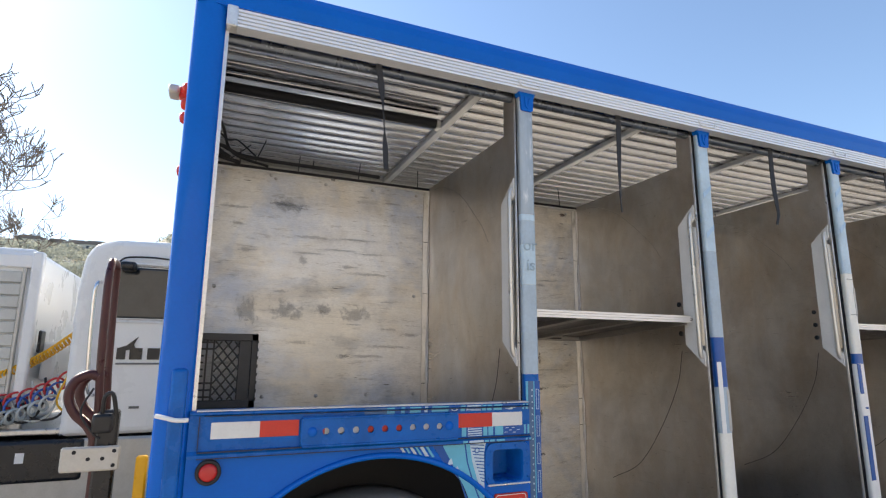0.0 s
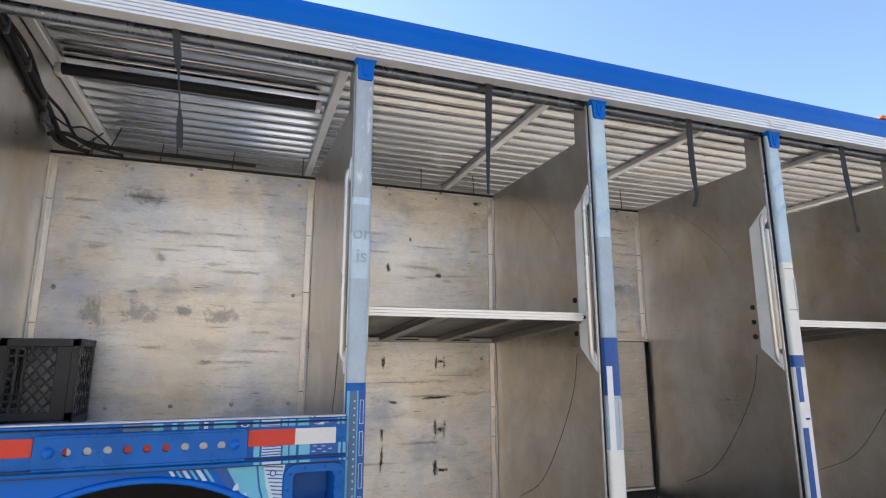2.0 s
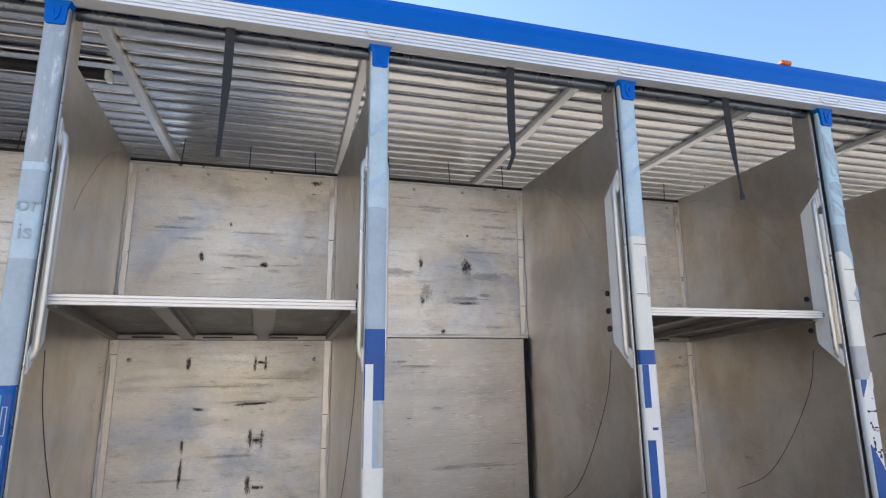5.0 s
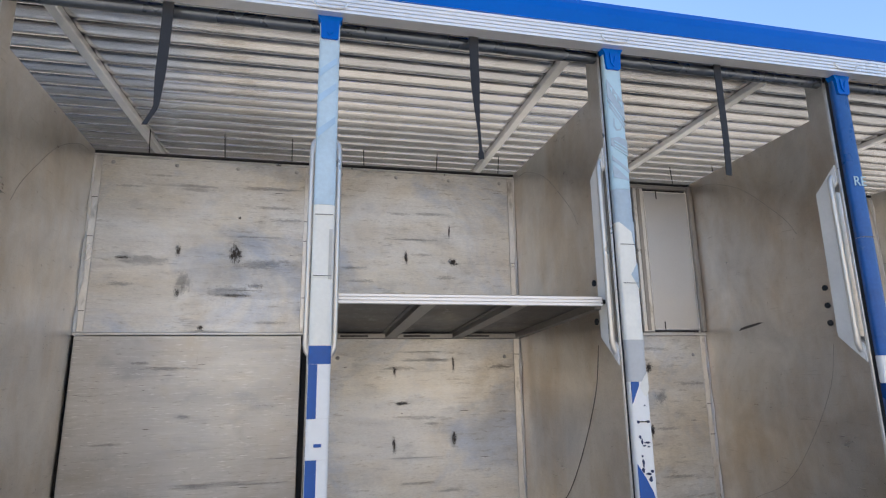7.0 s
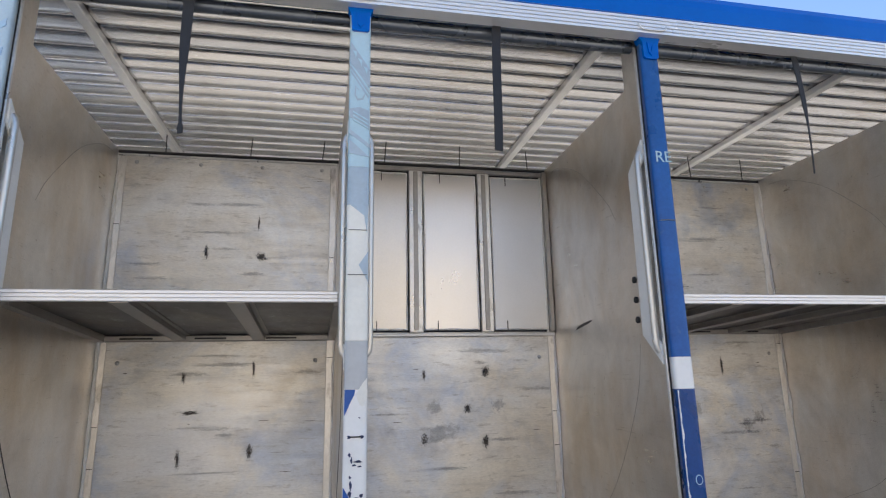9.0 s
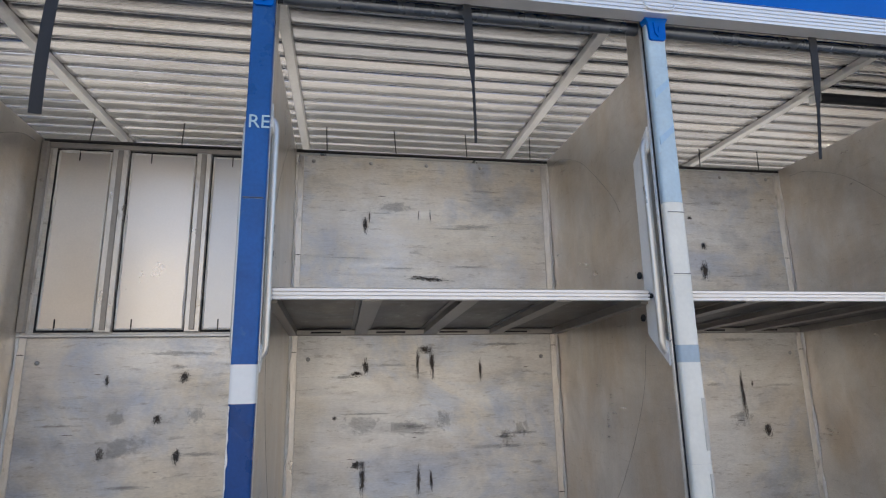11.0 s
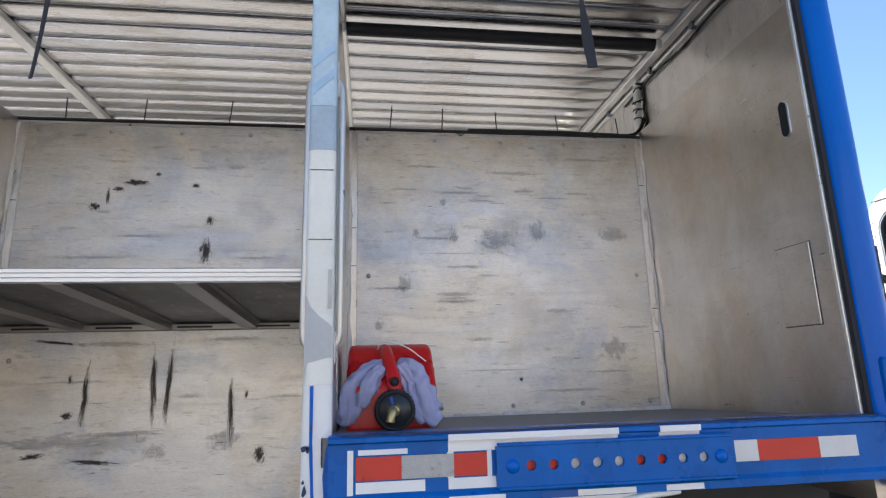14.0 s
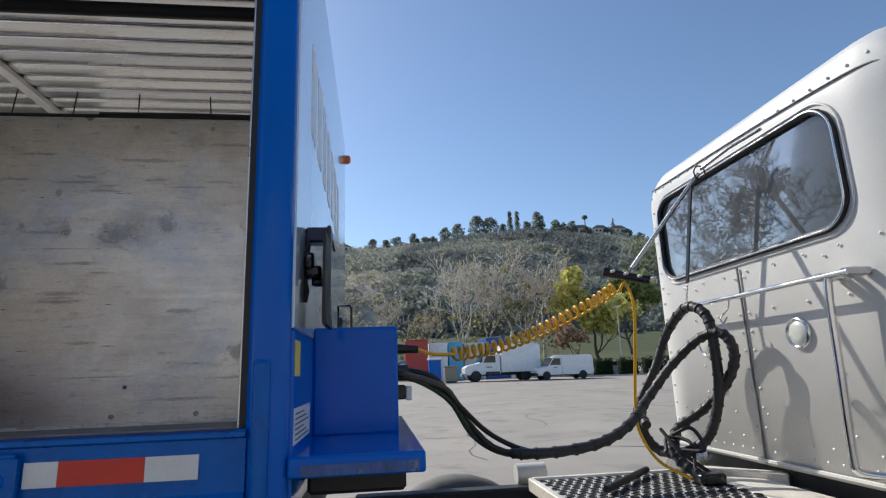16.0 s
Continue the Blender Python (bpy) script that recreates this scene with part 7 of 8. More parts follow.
gl = part("gladhand_bar", sweep(bmesh.new(), [(10.27, 1.31, 2.018), (10.36, 1.26, 1.985), (10.46, 1.215, 1.955)], [0.026, 0.021, 0.026], 10), M_BLACKPAINT, hg, "black coupling head")
for k in range(4):
    part("bolt", lathe(bmesh.new(), [(0.008, -0.03), (0.008, 0.0)], "y", (10.285 + 0.055 * k, 1.26 - 0.03 * k, 2.01 - 0.018 * k), 8), M_STEEL, gl)
hook = curve_pts([(10.84, 1.17, 1.85), (10.83, 1.18, 1.80), (10.80, 1.20, 1.76), (10.79, 1.17, 1.73), (10.80, 1.15, 1.76)], 4)
part("hook", sweep(bmesh.new(), hook, 0.004, 6), M_STEEL, cab)

# hoses between tractor and trailer
coil = thing("air_hose", "yellow coiled air hose hanging from the coupling head", "hose")
mid = curve_pts([(9.41, 0.9, 1.613), (9.537, 0.95, 1.629), (9.672, 1.0, 1.656), (9.815, 1.05, 1.705), (9.968, 1.1, 1.769), (10.135, 1.16, 1.846), (10.278, 1.21, 1.925)], 40)
pts = []
for k, p in enumerate(mid):
    t = (mid[min(k + 1, len(mid) - 1)] - mid[max(k - 1, 0)]).normalized()
    u = t.cross(Vector((0, 0, 1))).normalized()
    v = u.cross(t)
    a = k / len(mid) * 2 * math.pi * 25
    pts.append(p + 0.026 * (math.cos(a) * u + math.sin(a) * v))
part("coil", sweep(bmesh.new(), pts, 0.0062, 7), M_YELLOW, coil)
part("lead", sweep(bmesh.new(), curve_pts([(9.19, 0.75, 1.633), (9.251, 0.75, 1.633), (9.33, 0.85, 1.615), tuple(pts[0])], 5), 0.007, 8), M_YELLOW, coil)
part("plug", sweep(bmesh.new(), [(9.16, 0.74, 1.636), (9.26, 0.755, 1.632)], [0.02, 0.014], 10), M_BLACK, coil, "black plug")
part("drop", sweep(bmesh.new(), curve_pts([tuple(pts[-1]), (10.33, 1.215, 1.943), (10.335, 1.16, 1.827), (10.34, 1.206, 1.616), (10.34, 1.258, 1.404), (10.36, 1.303, 1.243), (10.42, 1.258, 1.104), (10.5, 1.121, 1.04)], 6), 0.0075, 8), M_YELLOW, coil)

for y, z, r, m in ((0.66, 1.555, 0.020, M_BLACKPAINT), (0.80, 1.575, 0.018, M_STEEL)):
    part("hose_port", lathe(bmesh.new(), [(r * 1.3, 9.170), (r * 1.3, 9.182), (r, 9.186), (r, 9.215), (r * 0.7, 9.218)], "x", (0, y, z), 14), m, trailer)
part("outlet_box", box(9.172, 9.205, 0.64, 0.72, 1.455, 1.505, 0.006, 2), M_BLACKPAINT, trailer, "black outlet with a white tag")
part("outlet_tag", box(9.206, 9.228, 0.645, 0.715, 1.452, 1.50, 0.003), M_WHITEFILM, trailer)
bundle = thing("hose_bundle", "black wrapped hose bundle looped behind the cab", "hose")
A = curve_pts([(9.17, 0.62, 1.54), (9.21, 0.633, 1.537), (9.38, 0.885, 1.476), (9.5, 1.102, 1.324), (9.62, 1.11, 1.213), (9.78, 1.06, 1.192), (10.05, 1.104, 1.208), (10.25, 1.182, 1.271), (10.45, 1.33, 1.397), (10.58, 1.314, 1.544), (10.68, 1.2, 1.665), (10.74, 1.107, 1.674), (10.76, 1.076, 1.572), (10.76, 1.171, 1.443), (10.7, 1.291, 1.322), (10.6, 1.36, 1.237), (10.52, 1.28, 1.17), (10.50, 1.20, 1.10), (10.55, 1.10, 1.045)], 9)
B = curve_pts([(10.45, 1.40, 1.25), (10.5, 1.573, 1.329), (10.62, 1.569, 1.533), (10.68, 1.516, 1.711), (10.7, 1.325, 1.828), (10.72, 1.192, 1.769), (10.72, 1.161, 1.603), (10.72, 1.18, 1.392), (10.68, 1.238, 1.208), (10.6, 1.319, 1.125), (10.55, 1.50, 1.115), (10.5, 1.555, 1.215), (10.52, 1.57, 1.33)], 9)
for name, pp, r0, thin in (("hose", A, 0.0225, 40), ("hose", B, 0.0235, 0)):
    rr = [(0.013 if k < thin else r0) * (1 + 0.07 * math.sin(k * 2.1)) for k in range(len(pp))]
    hz = part(name, sweep(bmesh.new(), pp, rr, 10), M_WRAP, bundle, "black wrapped hose")
    for k in range(thin + 2, len(pp) - 2, 3):
        d = (pp[k + 1] - pp[k - 1]).normalized()
        part("wrap_edge", sweep(bmesh.new(), [pp[k] - d * 0.008, pp[k] + d * 0.004], [r0 * 1.13, r0 * 1.2], 10), M_WRAP, hz)
part("hose", sweep(bmesh.new(), curve_pts([(9.16, 0.82, 1.56), (9.21, 0.824, 1.558), (9.33, 0.835, 1.522), (9.45, 0.993, 1.402), (9.6, 1.118, 1.271), (9.75, 1.084, 1.202), (9.9, 1.08, 1.195)], 7), 0.011, 9), M_BLACK, bundle)
part("hose", sweep(bmesh.new(), curve_pts([(9.16, 0.72, 1.53), (9.25, 0.75, 1.52), (9.40, 0.95, 1.43), (9.52, 1.12, 1.27), (9.66, 1.12, 1.19), (9.85, 1.05, 1.19)], 7), 0.012, 9), M_HOSEGREEN, bundle, "dark green hose")
for ctrl in (((10.5, 1.248, 1.216), (10.56, 1.18, 1.25), (10.57, 1.11, 1.16), (10.5, 1.215, 1.144), (10.55, 1.092, 1.045)), ((10.45, 1.225, 1.145), (10.5, 1.30, 1.20), (10.56, 1.2, 1.18), (10.52, 1.12, 1.06)), ((10.47, 1.3, 1.24), (10.5, 1.2, 1.15), (10.6, 1.1, 1.05))):
    part("loose_end", sweep(bmesh.new(), curve_pts(ctrl, 6), 0.009, 7), M_BLACK, bundle)
part("end_fitting", box(10.5, 10.62, 1.04, 1.12, 1.02, 1.07, 0.012, 2), M_BLACKPAINT, bundle)

# ---- the neighbouring truck behind the rear end ----
nt2 = thing("parked_tractor", "white parked truck tractor with dark door lettering bars", "truck")
sh = [(-2.36, 1.02), (-2.36, 2.2), (-2.33, 2.5), (-2.26, 2.62), (-2.1, 2.67), (-0.9, 2.70), (-0.6, 2.0), (0.5, 1.9), (0.6, 1.0), (-2.36, 0.96)]
bm = prism(bmesh.new(), sh, "y", 3.6, 5.5)
bmesh.ops.bevel(bm, geom=bm.edges[:], offset=0.06, segments=3, profile=0.5, affect="EDGES")
body = part("cab", bm, M_LIFTEDWHITE, nt2, "white cab shell")
part("door_glass", box(-2.07, -1.25, 3.592, 3.62, 1.95, 2.43, 0.03, 3), M_DARKGLASS, body, "dark side window")
part("window_frame", sweep(bmesh.new(), [(x, 3.592, z) for x, z in rounded(-2.09, -1.23, 1.93, 2.45, 0.05)], 0.012, 6, close=True), M_LIFTEDWHITE, body)
part("visor", sweep(bmesh.new(), curve_pts([(-2.06, 3.58, 2.46), (-1.99, 3.55, 2.50), (-1.8, 3.54, 2.51), (-1.6, 3.55, 2.50)], 5), 0.008, 6), M_BLACK, body)
part("mirror", box(-2.04, -1.90, 3.42, 3.56, 2.37, 2.45, 0.03, 3), M_BLACKPAINT, body, "black mirror head")
part("hand_rail", sweep(bmesh.new(), curve_pts([(-2.18, 3.60, 2.27), (-2.20, 3.54, 2.25), (-2.21, 3.53, 2.1), (-2.19, 3.53, 1.5), (-2.17, 3.55, 1.33), (-2.14, 3.6, 1.30)], 5), 0.017, 9), M_CHROME, body, "chrome hand rail")
part("door_seam", box(-2.10, -2.093, 3.594, 3.602, 1.02, 2.48), M_SEAM, body)
for k, (a, b) in enumerate(((-2.0, -1.93), (-1.90, -1.80), (-1.76, -1.66), (-1.62, -1.52))):
    part("letter_bar", box(a, b, 3.591, 3.602, 1.60, 1.70), M_BLACKPAINT, body)
part("emblem", slab([(-1.99, 1.70), (-1.93, 1.72), (-1.84, 1.80), (-1.87, 1.73), (-1.86, 1.70), (-1.92, 1.68)], 3.590, 3.602), M_BLACKPAINT, body)
part("letter_bar", box(-2.0, -1.5, 3.591, 3.602, 1.556, 1.572), M_SEAM, body)
part("letter_bar", box(-1.86, -1.78, 3.591, 3.602, 1.18, 1.20), M_SEAM, body)
part("chassis", box(-4.6, 0.5, 4.0, 5.1, 0.70, 0.98, 0.02), M_BLACK, nt2)
part("catwalk", box(-3.2, -2.3, 3.65, 5.2, 0.98, 1.03, 0.01), M_TREAD, nt2, "metal catwalk")
part("battery_box", box(-3.3, -2.15, 3.55, 4.0, 0.62, 0.95, 0.03, 2), M_BLACKPAINT, nt2, "black step box")
part("label", box(-2.62, -2.56, 3.545, 3.555, 0.78, 0.86), M_WHITEFILM, nt2)
for x in (-0.1, -3.9):
    for y in (3.8, 5.3):
        w = part("wheel", lathe(bmesh.new(), [(0.28, y - 0.14), (0.44, y - 0.14), (0.49, y - 0.10), (0.49, y + 0.10), (0.44, y + 0.14), (0.28, y + 0.14)], "y", (x, 0, 0.49), 28), M_TYRE, nt2)
part("side_skirt", box(-2.9, 0.4, 3.57, 3.62, 0.42, 0.95, 0.02), M_GREYMETAL, nt2, "brushed metal side tank")
bt = thing("parked_trailer", "white delivery trailer with a roll-up side door", "trailer")
part("body", box(-9.0, -2.72, 3.78, 6.1, 1.02, 2.56, 0.05, 3), M_LIFTEDWHITE, bt)
part("front_edge", box(-2.75, -2.66, 3.74, 3.84, 1.02, 2.53, 0.02, 2), M_LIFTEDWHITE, bt)
part("door_frame", box(-2.80, -2.775, 3.735, 3.79, 1.05, 2.38, 0.005), M_GREYMETAL, bt)
for k in range(12):
    part("door_slat", box(-8.2, -2.80, 3.752, 3.785, 1.06 + 0.108 * k, 1.16 + 0.108 * k, 0.008), M_SLATGREY, bt)
part("header", box(-8.2, -2.72, 3.745, 3.785, 2.38, 2.50, 0.01), M_LIFTEDWHITE, bt)
for x in (-2.78, -2.50):
    part("rivet_lamp", lathe(bmesh.new(), [(0.02, 3.77), (0.018, 3.755), (0.0005, 3.752)], "y", (x if x < -2.7 else -2.74, 0, 2.46), 10), M_BLACKPAINT, bt)
part("nose_box", box(-2.66, -2.55, 4.1, 5.6, 1.4, 1.75, 0.02), M_LIFTEDWHITE, bt)
part("vent", box(-2.67, -2.645, 3.95, 4.1, 1.65, 1.85, 0.01), M_BLACKPAINT, bt)
for x in (-7.5, -6.2):
    w = part("wheel", lathe(bmesh.new(), [(0.28, 3.86), (0.44, 3.85), (0.49, 3.9), (0.49, 4.1), (0.44, 4.15), (0.28, 4.15)], "y", (x, 0, 0.49), 28), M_TYRE, bt)
part("landing_leg", box(-3.4, -3.25, 4.2, 4.35, 0.0, 1.05, 0.01), M_BLACK, bt)
hs = thing("hose_set", "yellow, red, blue and clear coiled hoses between parked truck and trailer", "hose")


def coil_pts(a, b, sag, turns, r, per=14):
    a, b, out = Vector(a), Vector(b), []
    n = int(turns * per)
    for k in range(n + 1):
        t = k / n
        c = a.lerp(b, t) - Vector((0, 0, sag * 4 * t * (1 - t)))
        out.append(c + Vector((0.7 * r * math.cos(2 * math.pi * turns * t), r * math.cos(2 * math.pi * turns * t), r * math.sin(2 * math.pi * turns * t))))
    return out


part("coil", sweep(bmesh.new(), coil_pts((-2.36, 3.85, 1.82), (-2.98, 3.75, 1.42), 0.06, 26, 0.034, 10), 0.008, 6), M_YELLOW, hs, "yellow coil")
part("coil", sweep(bmesh.new(), coil_pts((-2.35, 3.8, 1.45), (-2.95, 3.7, 1.24), 0.06, 7, 0.06), 0.010, 6), M_REDHOSE, hs, "red coil")
part("coil", sweep(bmesh.new(), coil_pts((-2.40, 3.75, 1.36), (-2.95, 3.68, 1.20), 0.05, 6, 0.06), 0.010, 6), M_BLUEHOSE, hs, "blue coil")
part("coil", sweep(bmesh.new(), coil_pts((-2.45, 3.7, 1.26), (-2.95, 3.62, 1.12), 0.05, 7, 0.05), 0.012, 6), M_CLEARHOSE, hs, "clear grey coil")
for k in range(5):
    x = -2.42 - 0.09 * k
    part("drop_hose", sweep(bmesh.new(), curve_pts([(x + 0.06, 3.8, 1.50 - 0.03 * k), (x + 0.09, 3.74, 1.28), (x + 0.02, 3.70, 1.12 - 0.01 * k), (x - 0.14, 3.70, 1.11), (x - 0.24, 3.72, 1.24 + 0.03 * (k % 3))], 5), 0.011, 6), M_CLEARHOSE if k % 2 else M_BLACK, hs)
part("drop_hose", sweep(bmesh.new(), curve_pts([(-2.37, 3.8, 1.80), (-2.36, 3.74, 1.5), (-2.42, 3.72, 1.25), (-2.32, 3.72, 1.12)], 5), 0.009, 6), M_YELLOW, hs)

# ---- hand truck on the rear end ----
ht = thing("hand_truck_rack", "maroon hand truck held in a black rack behind the trailer", "hand truck")
pts = curve_pts([(-1.66, 0.40, 0.6), (-1.645, 0.40, 1.1), (-1.648, 0.40, 1.40), (-1.66, 0.40, 1.6), (-1.668, 0.40, 1.9), (-1.667, 0.415, 1.985), (-1.666, 0.45, 2.012), (-1.666, 0.55, 2.012), (-1.667, 0.585, 1.985), (-1.668, 0.60, 1.9), (-1.66, 0.60, 1.6), (-1.648, 0.60, 1.40), (-1.645, 0.60, 1.1), (-1.66, 0.60, 0.6)], 6)
part("handle_tube", sweep(bmesh.new(), pts, 0.0145, 10), M_MAROON, ht, "maroon round tube bent over at the top")
for y in (0.40, 0.60):
    pts = curve_pts([(-1.66, y, 1.56), (-1.69, y, 1.57), (-1.735, y, 1.545), (-1.75, y, 1.49), (-1.725, y, 1.43), (-1.68, y, 1.385), (-1.655, y, 1.34), (-1.655, y, 1.30)], 6)
    part("loop_tube", sweep(bmesh.new(), pts, 0.018, 10), M_MAROON, ht, "bent maroon loop")
part("mast", box(-1.645, -1.575, 0.36, 0.42, 0.3, 1.44, 0.008), M_BLACKPAINT, ht, "black rack mast")
part("mast_head", box(-1.66, -1.59, 0.34, 0.40, 1.36, 1.43, 0.012, 2), M_BLACKPAINT, ht)
part("clasp", sweep(bmesh.new(), curve_pts([(-1.63, 0.36, 1.43), (-1.625, 0.34, 1.49), (-1.60, 0.34, 1.50), (-1.585, 0.36, 1.43)], 4), 0.008, 7), M_BLACKPAINT, ht)
ph = part("rack_plate", box(-1.742, -1.555, 0.33, 0.345, 1.232, 1.318, 0.006), M_GREYMETAL, ht, "drilled bare metal plate")
for x, z in ((-1.70, 1.30), (-1.655, 1.275), (-1.61, 1.275), (-1.575, 1.30), (-1.575, 1.25)):
    part("hole", lathe(bmesh.new(), [(0.007, 0.333), (0.007, 0.3285)], "y", (x, 0, z), 10), M_DARK, ph)
part("guard", box(-1.505, -1.465, 0.36, 0.40, 0.7, 1.27, 0.006), M_YELLOW, ht, "yellow guard strip")
part("lock_cable", sweep(bmesh.new(), curve_pts([(-1.67, 0.38, 1.52), (-1.70, 0.36, 1.44), (-1.66, 0.35, 1.37), (-1.63, 0.35, 1.34)], 5), 0.004, 6), M_BLACK, ht)
part("foot", box(-1.70, -1.50, 0.2, 0.6, 0.0, 0.3, 0.02), M_BLACKPAINT, ht)
part("rack_arm", box(-1.60, -1.42, 0.36, 0.42, 1.05, 1.11, 0.006), M_BLACKPAINT, ht)
cm = part("rear_camera", box(-1.505, -1.465, 0.08, 0.16, 2.61, 2.645, 0.010, 2), M_GREYMETAL, trailer, "small grey rear camera")
part("mount", box(-1.468, -1.43, 0.10, 0.14, 2.605, 2.65, 0.005), M_REDTAPE, cm)
part("rear_lamp", lathe(bmesh.new(), [(0.02, -1.43), (0.02, -1.45), (0.0005, -1.455)], "x", (0, 0.15, 2.33), 12), M_REDTAPE, trailer, "small red rear lamp")
# ---- the lot and beyond ----
def height_grid(xs, ys, f):
    bm = bmesh.new()
    vs = [[bm.verts.new((x, y, f(x, y))) for x in xs] for y in ys]
    for a, b in zip(vs, vs[1:]):
        for j in range(len(xs) - 1):
            bm.faces.new((a[j], a[j + 1], b[j + 1], b[j])).smooth = True
    return bm


ys = [-1500, -400, -100, -40, -20, -10, -4, 0, 3, 6, 9, 13, 18, 24, 30, 36, 42, 48, 54, 56.5, 60, 66, 80, 100, 140, 300, 800, 1500]
xs = [-1500, -400, -120, -60, -30, -15, -8, -3, 0, 3, 6, 10, 15, 22, 30, 40, 55, 80, 120, 300, 700, 1500]
tagged(part("ground", height_grid(xs, ys, lambda x, y: ground_z(y)), M_LOT, None), "pale worn asphalt parking lot with fine cracks", "ground", kind="structure")
# Unseen wall added behind the camera to reflect warm sunlight into the bays.
lw = part("bounce_wall", box(-60, 70, -17.3, -17.0, -0.1, 7.5), M_STUCCO, None)
tagged(lw, "plain pale stucco wall, unseen, added to bounce sunlight into the bays", "wall", kind="structure")
rng = random.Random(5)
crack = thing("crack_lines", "thin dark cracks and seams across the asphalt", "cracks", kind="structure")
for k in range(34):
    x, y, a = rng.uniform(8, 30), rng.uniform(7, 40), rng.uniform(-0.5, 0.5) + (1.57 if k % 4 == 0 else 0)
    pts = []
    for s in range(14):
        pts.append((x, y, ground_z(y) + 0.001))
        a += rng.uniform(-0.35, 0.35)
        x, y = x + 0.6 * math.cos(a), y + 0.6 * math.sin(a)
    bm = bmesh.new()
    prev = None
    for (u, v, w) in pts:
        e = rng.uniform(0.008, 0.02)
        cur = (bm.verts.new((u - e, v - e, w + 0.004)), bm.verts.new((u + e, v + e, w + 0.004)))
        if prev:
            bm.faces.new((prev[0], prev[1], cur[1], cur[0]))
        prev = cur
    part("crack", bm, M_CRACK, crack)
part("kerb", box(28, 110, 51.2, 51.5, ground_z(51) - 0.1, ground_z(51) + 0.15, 0.03), M_KERB, None)
tagged(bpy.data.objects["kerb"], "low concrete kerb along the planted strip", "kerb", kind="structure")
part("planter_soil", box(28, 110, 51.5, 56, ground_z(51), ground_z(51) + 0.12), M_SOIL, None)
tagged(bpy.data.objects["planter_soil"], "dark planted strip behind the kerb", "soil", kind="structure")


def clump_mesh(name, centres, sizes, material, seed, faces=14, flat=0.8, owner=None, leaf=0.35):
    """Many small leaf faces scattered in rough clumps."""
    r = np.random.RandomState(seed)
    c = np.repeat(np.asarray(centres, float), faces, axis=0)
    s = np.repeat(np.asarray(sizes, float), faces)[:, None]
    d = r.normal(size=c.shape)
    d /= np.linalg.norm(d, axis=1, keepdims=True)
    d *= (r.uniform(0.25, 1.0, (len(c), 1)) ** 0.5)
    d[:, 2] *= flat
    p = c + d * s
    u = r.normal(size=c.shape)
    u /= np.linalg.norm(u, axis=1, keepdims=True)
    v = np.cross(u, r.normal(size=c.shape))
    v /= np.linalg.norm(v, axis=1, keepdims=True)
    e = s * leaf * r.uniform(0.6, 1.3, (len(c), 1))
    verts = np.stack([p - u * e, p + v * e * 0.7, p + u * e, p - v * e * 0.7], 1).reshape(-1, 3)
    quads = np.arange(len(verts)).reshape(-1, 4)
    me = bpy.data.meshes.new(name)
    me.from_pydata(verts.tolist(), [], quads.tolist())
    me.materials.append(material)
    ob = new(name, me)
    ob.parent = owner
    return ob


def branches(rnd, start, direction, length, radius, depth, out, tips, spread=0.55, lift=0.12):
    p, d = Vector(start), Vector(direction).normalized()
    pts, rad, n = [p.copy()], [radius], 4
    for k in range(n):
        d = (d + Vector((rnd.uniform(-1, 1), rnd.uniform(-1, 1), rnd.uniform(-0.6, 1) + lift)) * 0.27).normalized()
        p = p + d * (length / n)
        pts.append(p.copy())
        rad.append(radius * (1 - 0.42 * (k + 1) / n))
    out.append((pts, rad))
    if depth == 0:
        tips.append(p)
        return
    for k in range(rnd.choice((2, 3, 3)) if depth > 1 else 3):
        side = Vector((rnd.uniform(-1, 1), rnd.uniform(-1, 1), rnd.uniform(-0.35, 0.6)))
        nd = (d * (1 - spread) + side.normalized() * spread).normalized()
        branches(rnd, pts[rnd.choice((2, 3, 4))], nd, length * rnd.uniform(0.62, 0.82), rad[-1] * 0.72, depth - 1, out, tips, spread, lift)


def tree(name, label, at, height, seed, bark, leaf, leaf_size=0.5, leaves=10, depth=4, fork=0.32, spread=0.5, low=None, group="", trunks=1, girth=0.022):
    rnd = random.Random(seed)
    t = thing(name, label, "tree", group)
    t.matrix_basis = Matrix.Translation(at)
    out, tips = [], []
    for k in range(trunks):
        a = 2 * math.pi * k / trunks + seed
        branches(rnd, (0.5 * math.cos(a) * (trunks > 1), 0.5 * math.sin(a) * (trunks > 1), 0), (0.25 * math.cos(a), 0.25 * math.sin(a), 1) if trunks > 1 else (rnd.uniform(-0.1, 0.1), 0, 1), height * fork, height * girth, depth, out, tips, spread, 0.25)
    top = max(p.z for p in tips)
    k = height / top
    bm = bmesh.new()
    for pts, rad in out:
        sweep(bm, [p * k for p in pts], [max(q, height * (0.0013 if leaf is None else 0.0022)) for q in rad], 5)
    part("trunk", bm, bark, t)
    if leaf:
        cs = [tuple(p * k) for p in tips]
        if low:
            cs = [c for c in cs if c[2] < low * height or rnd.random() < 0.12] + [(rnd.gauss(0, height * 0.18), rnd.gauss(0, height * 0.18), rnd.uniform(0.12, low) * height) for _ in range(60)]
        clump_mesh("crown", cs, [leaf_size * rnd.uniform(0.6, 1.5) for _ in cs], leaf, seed, leaves, 0.8, t)
    return t


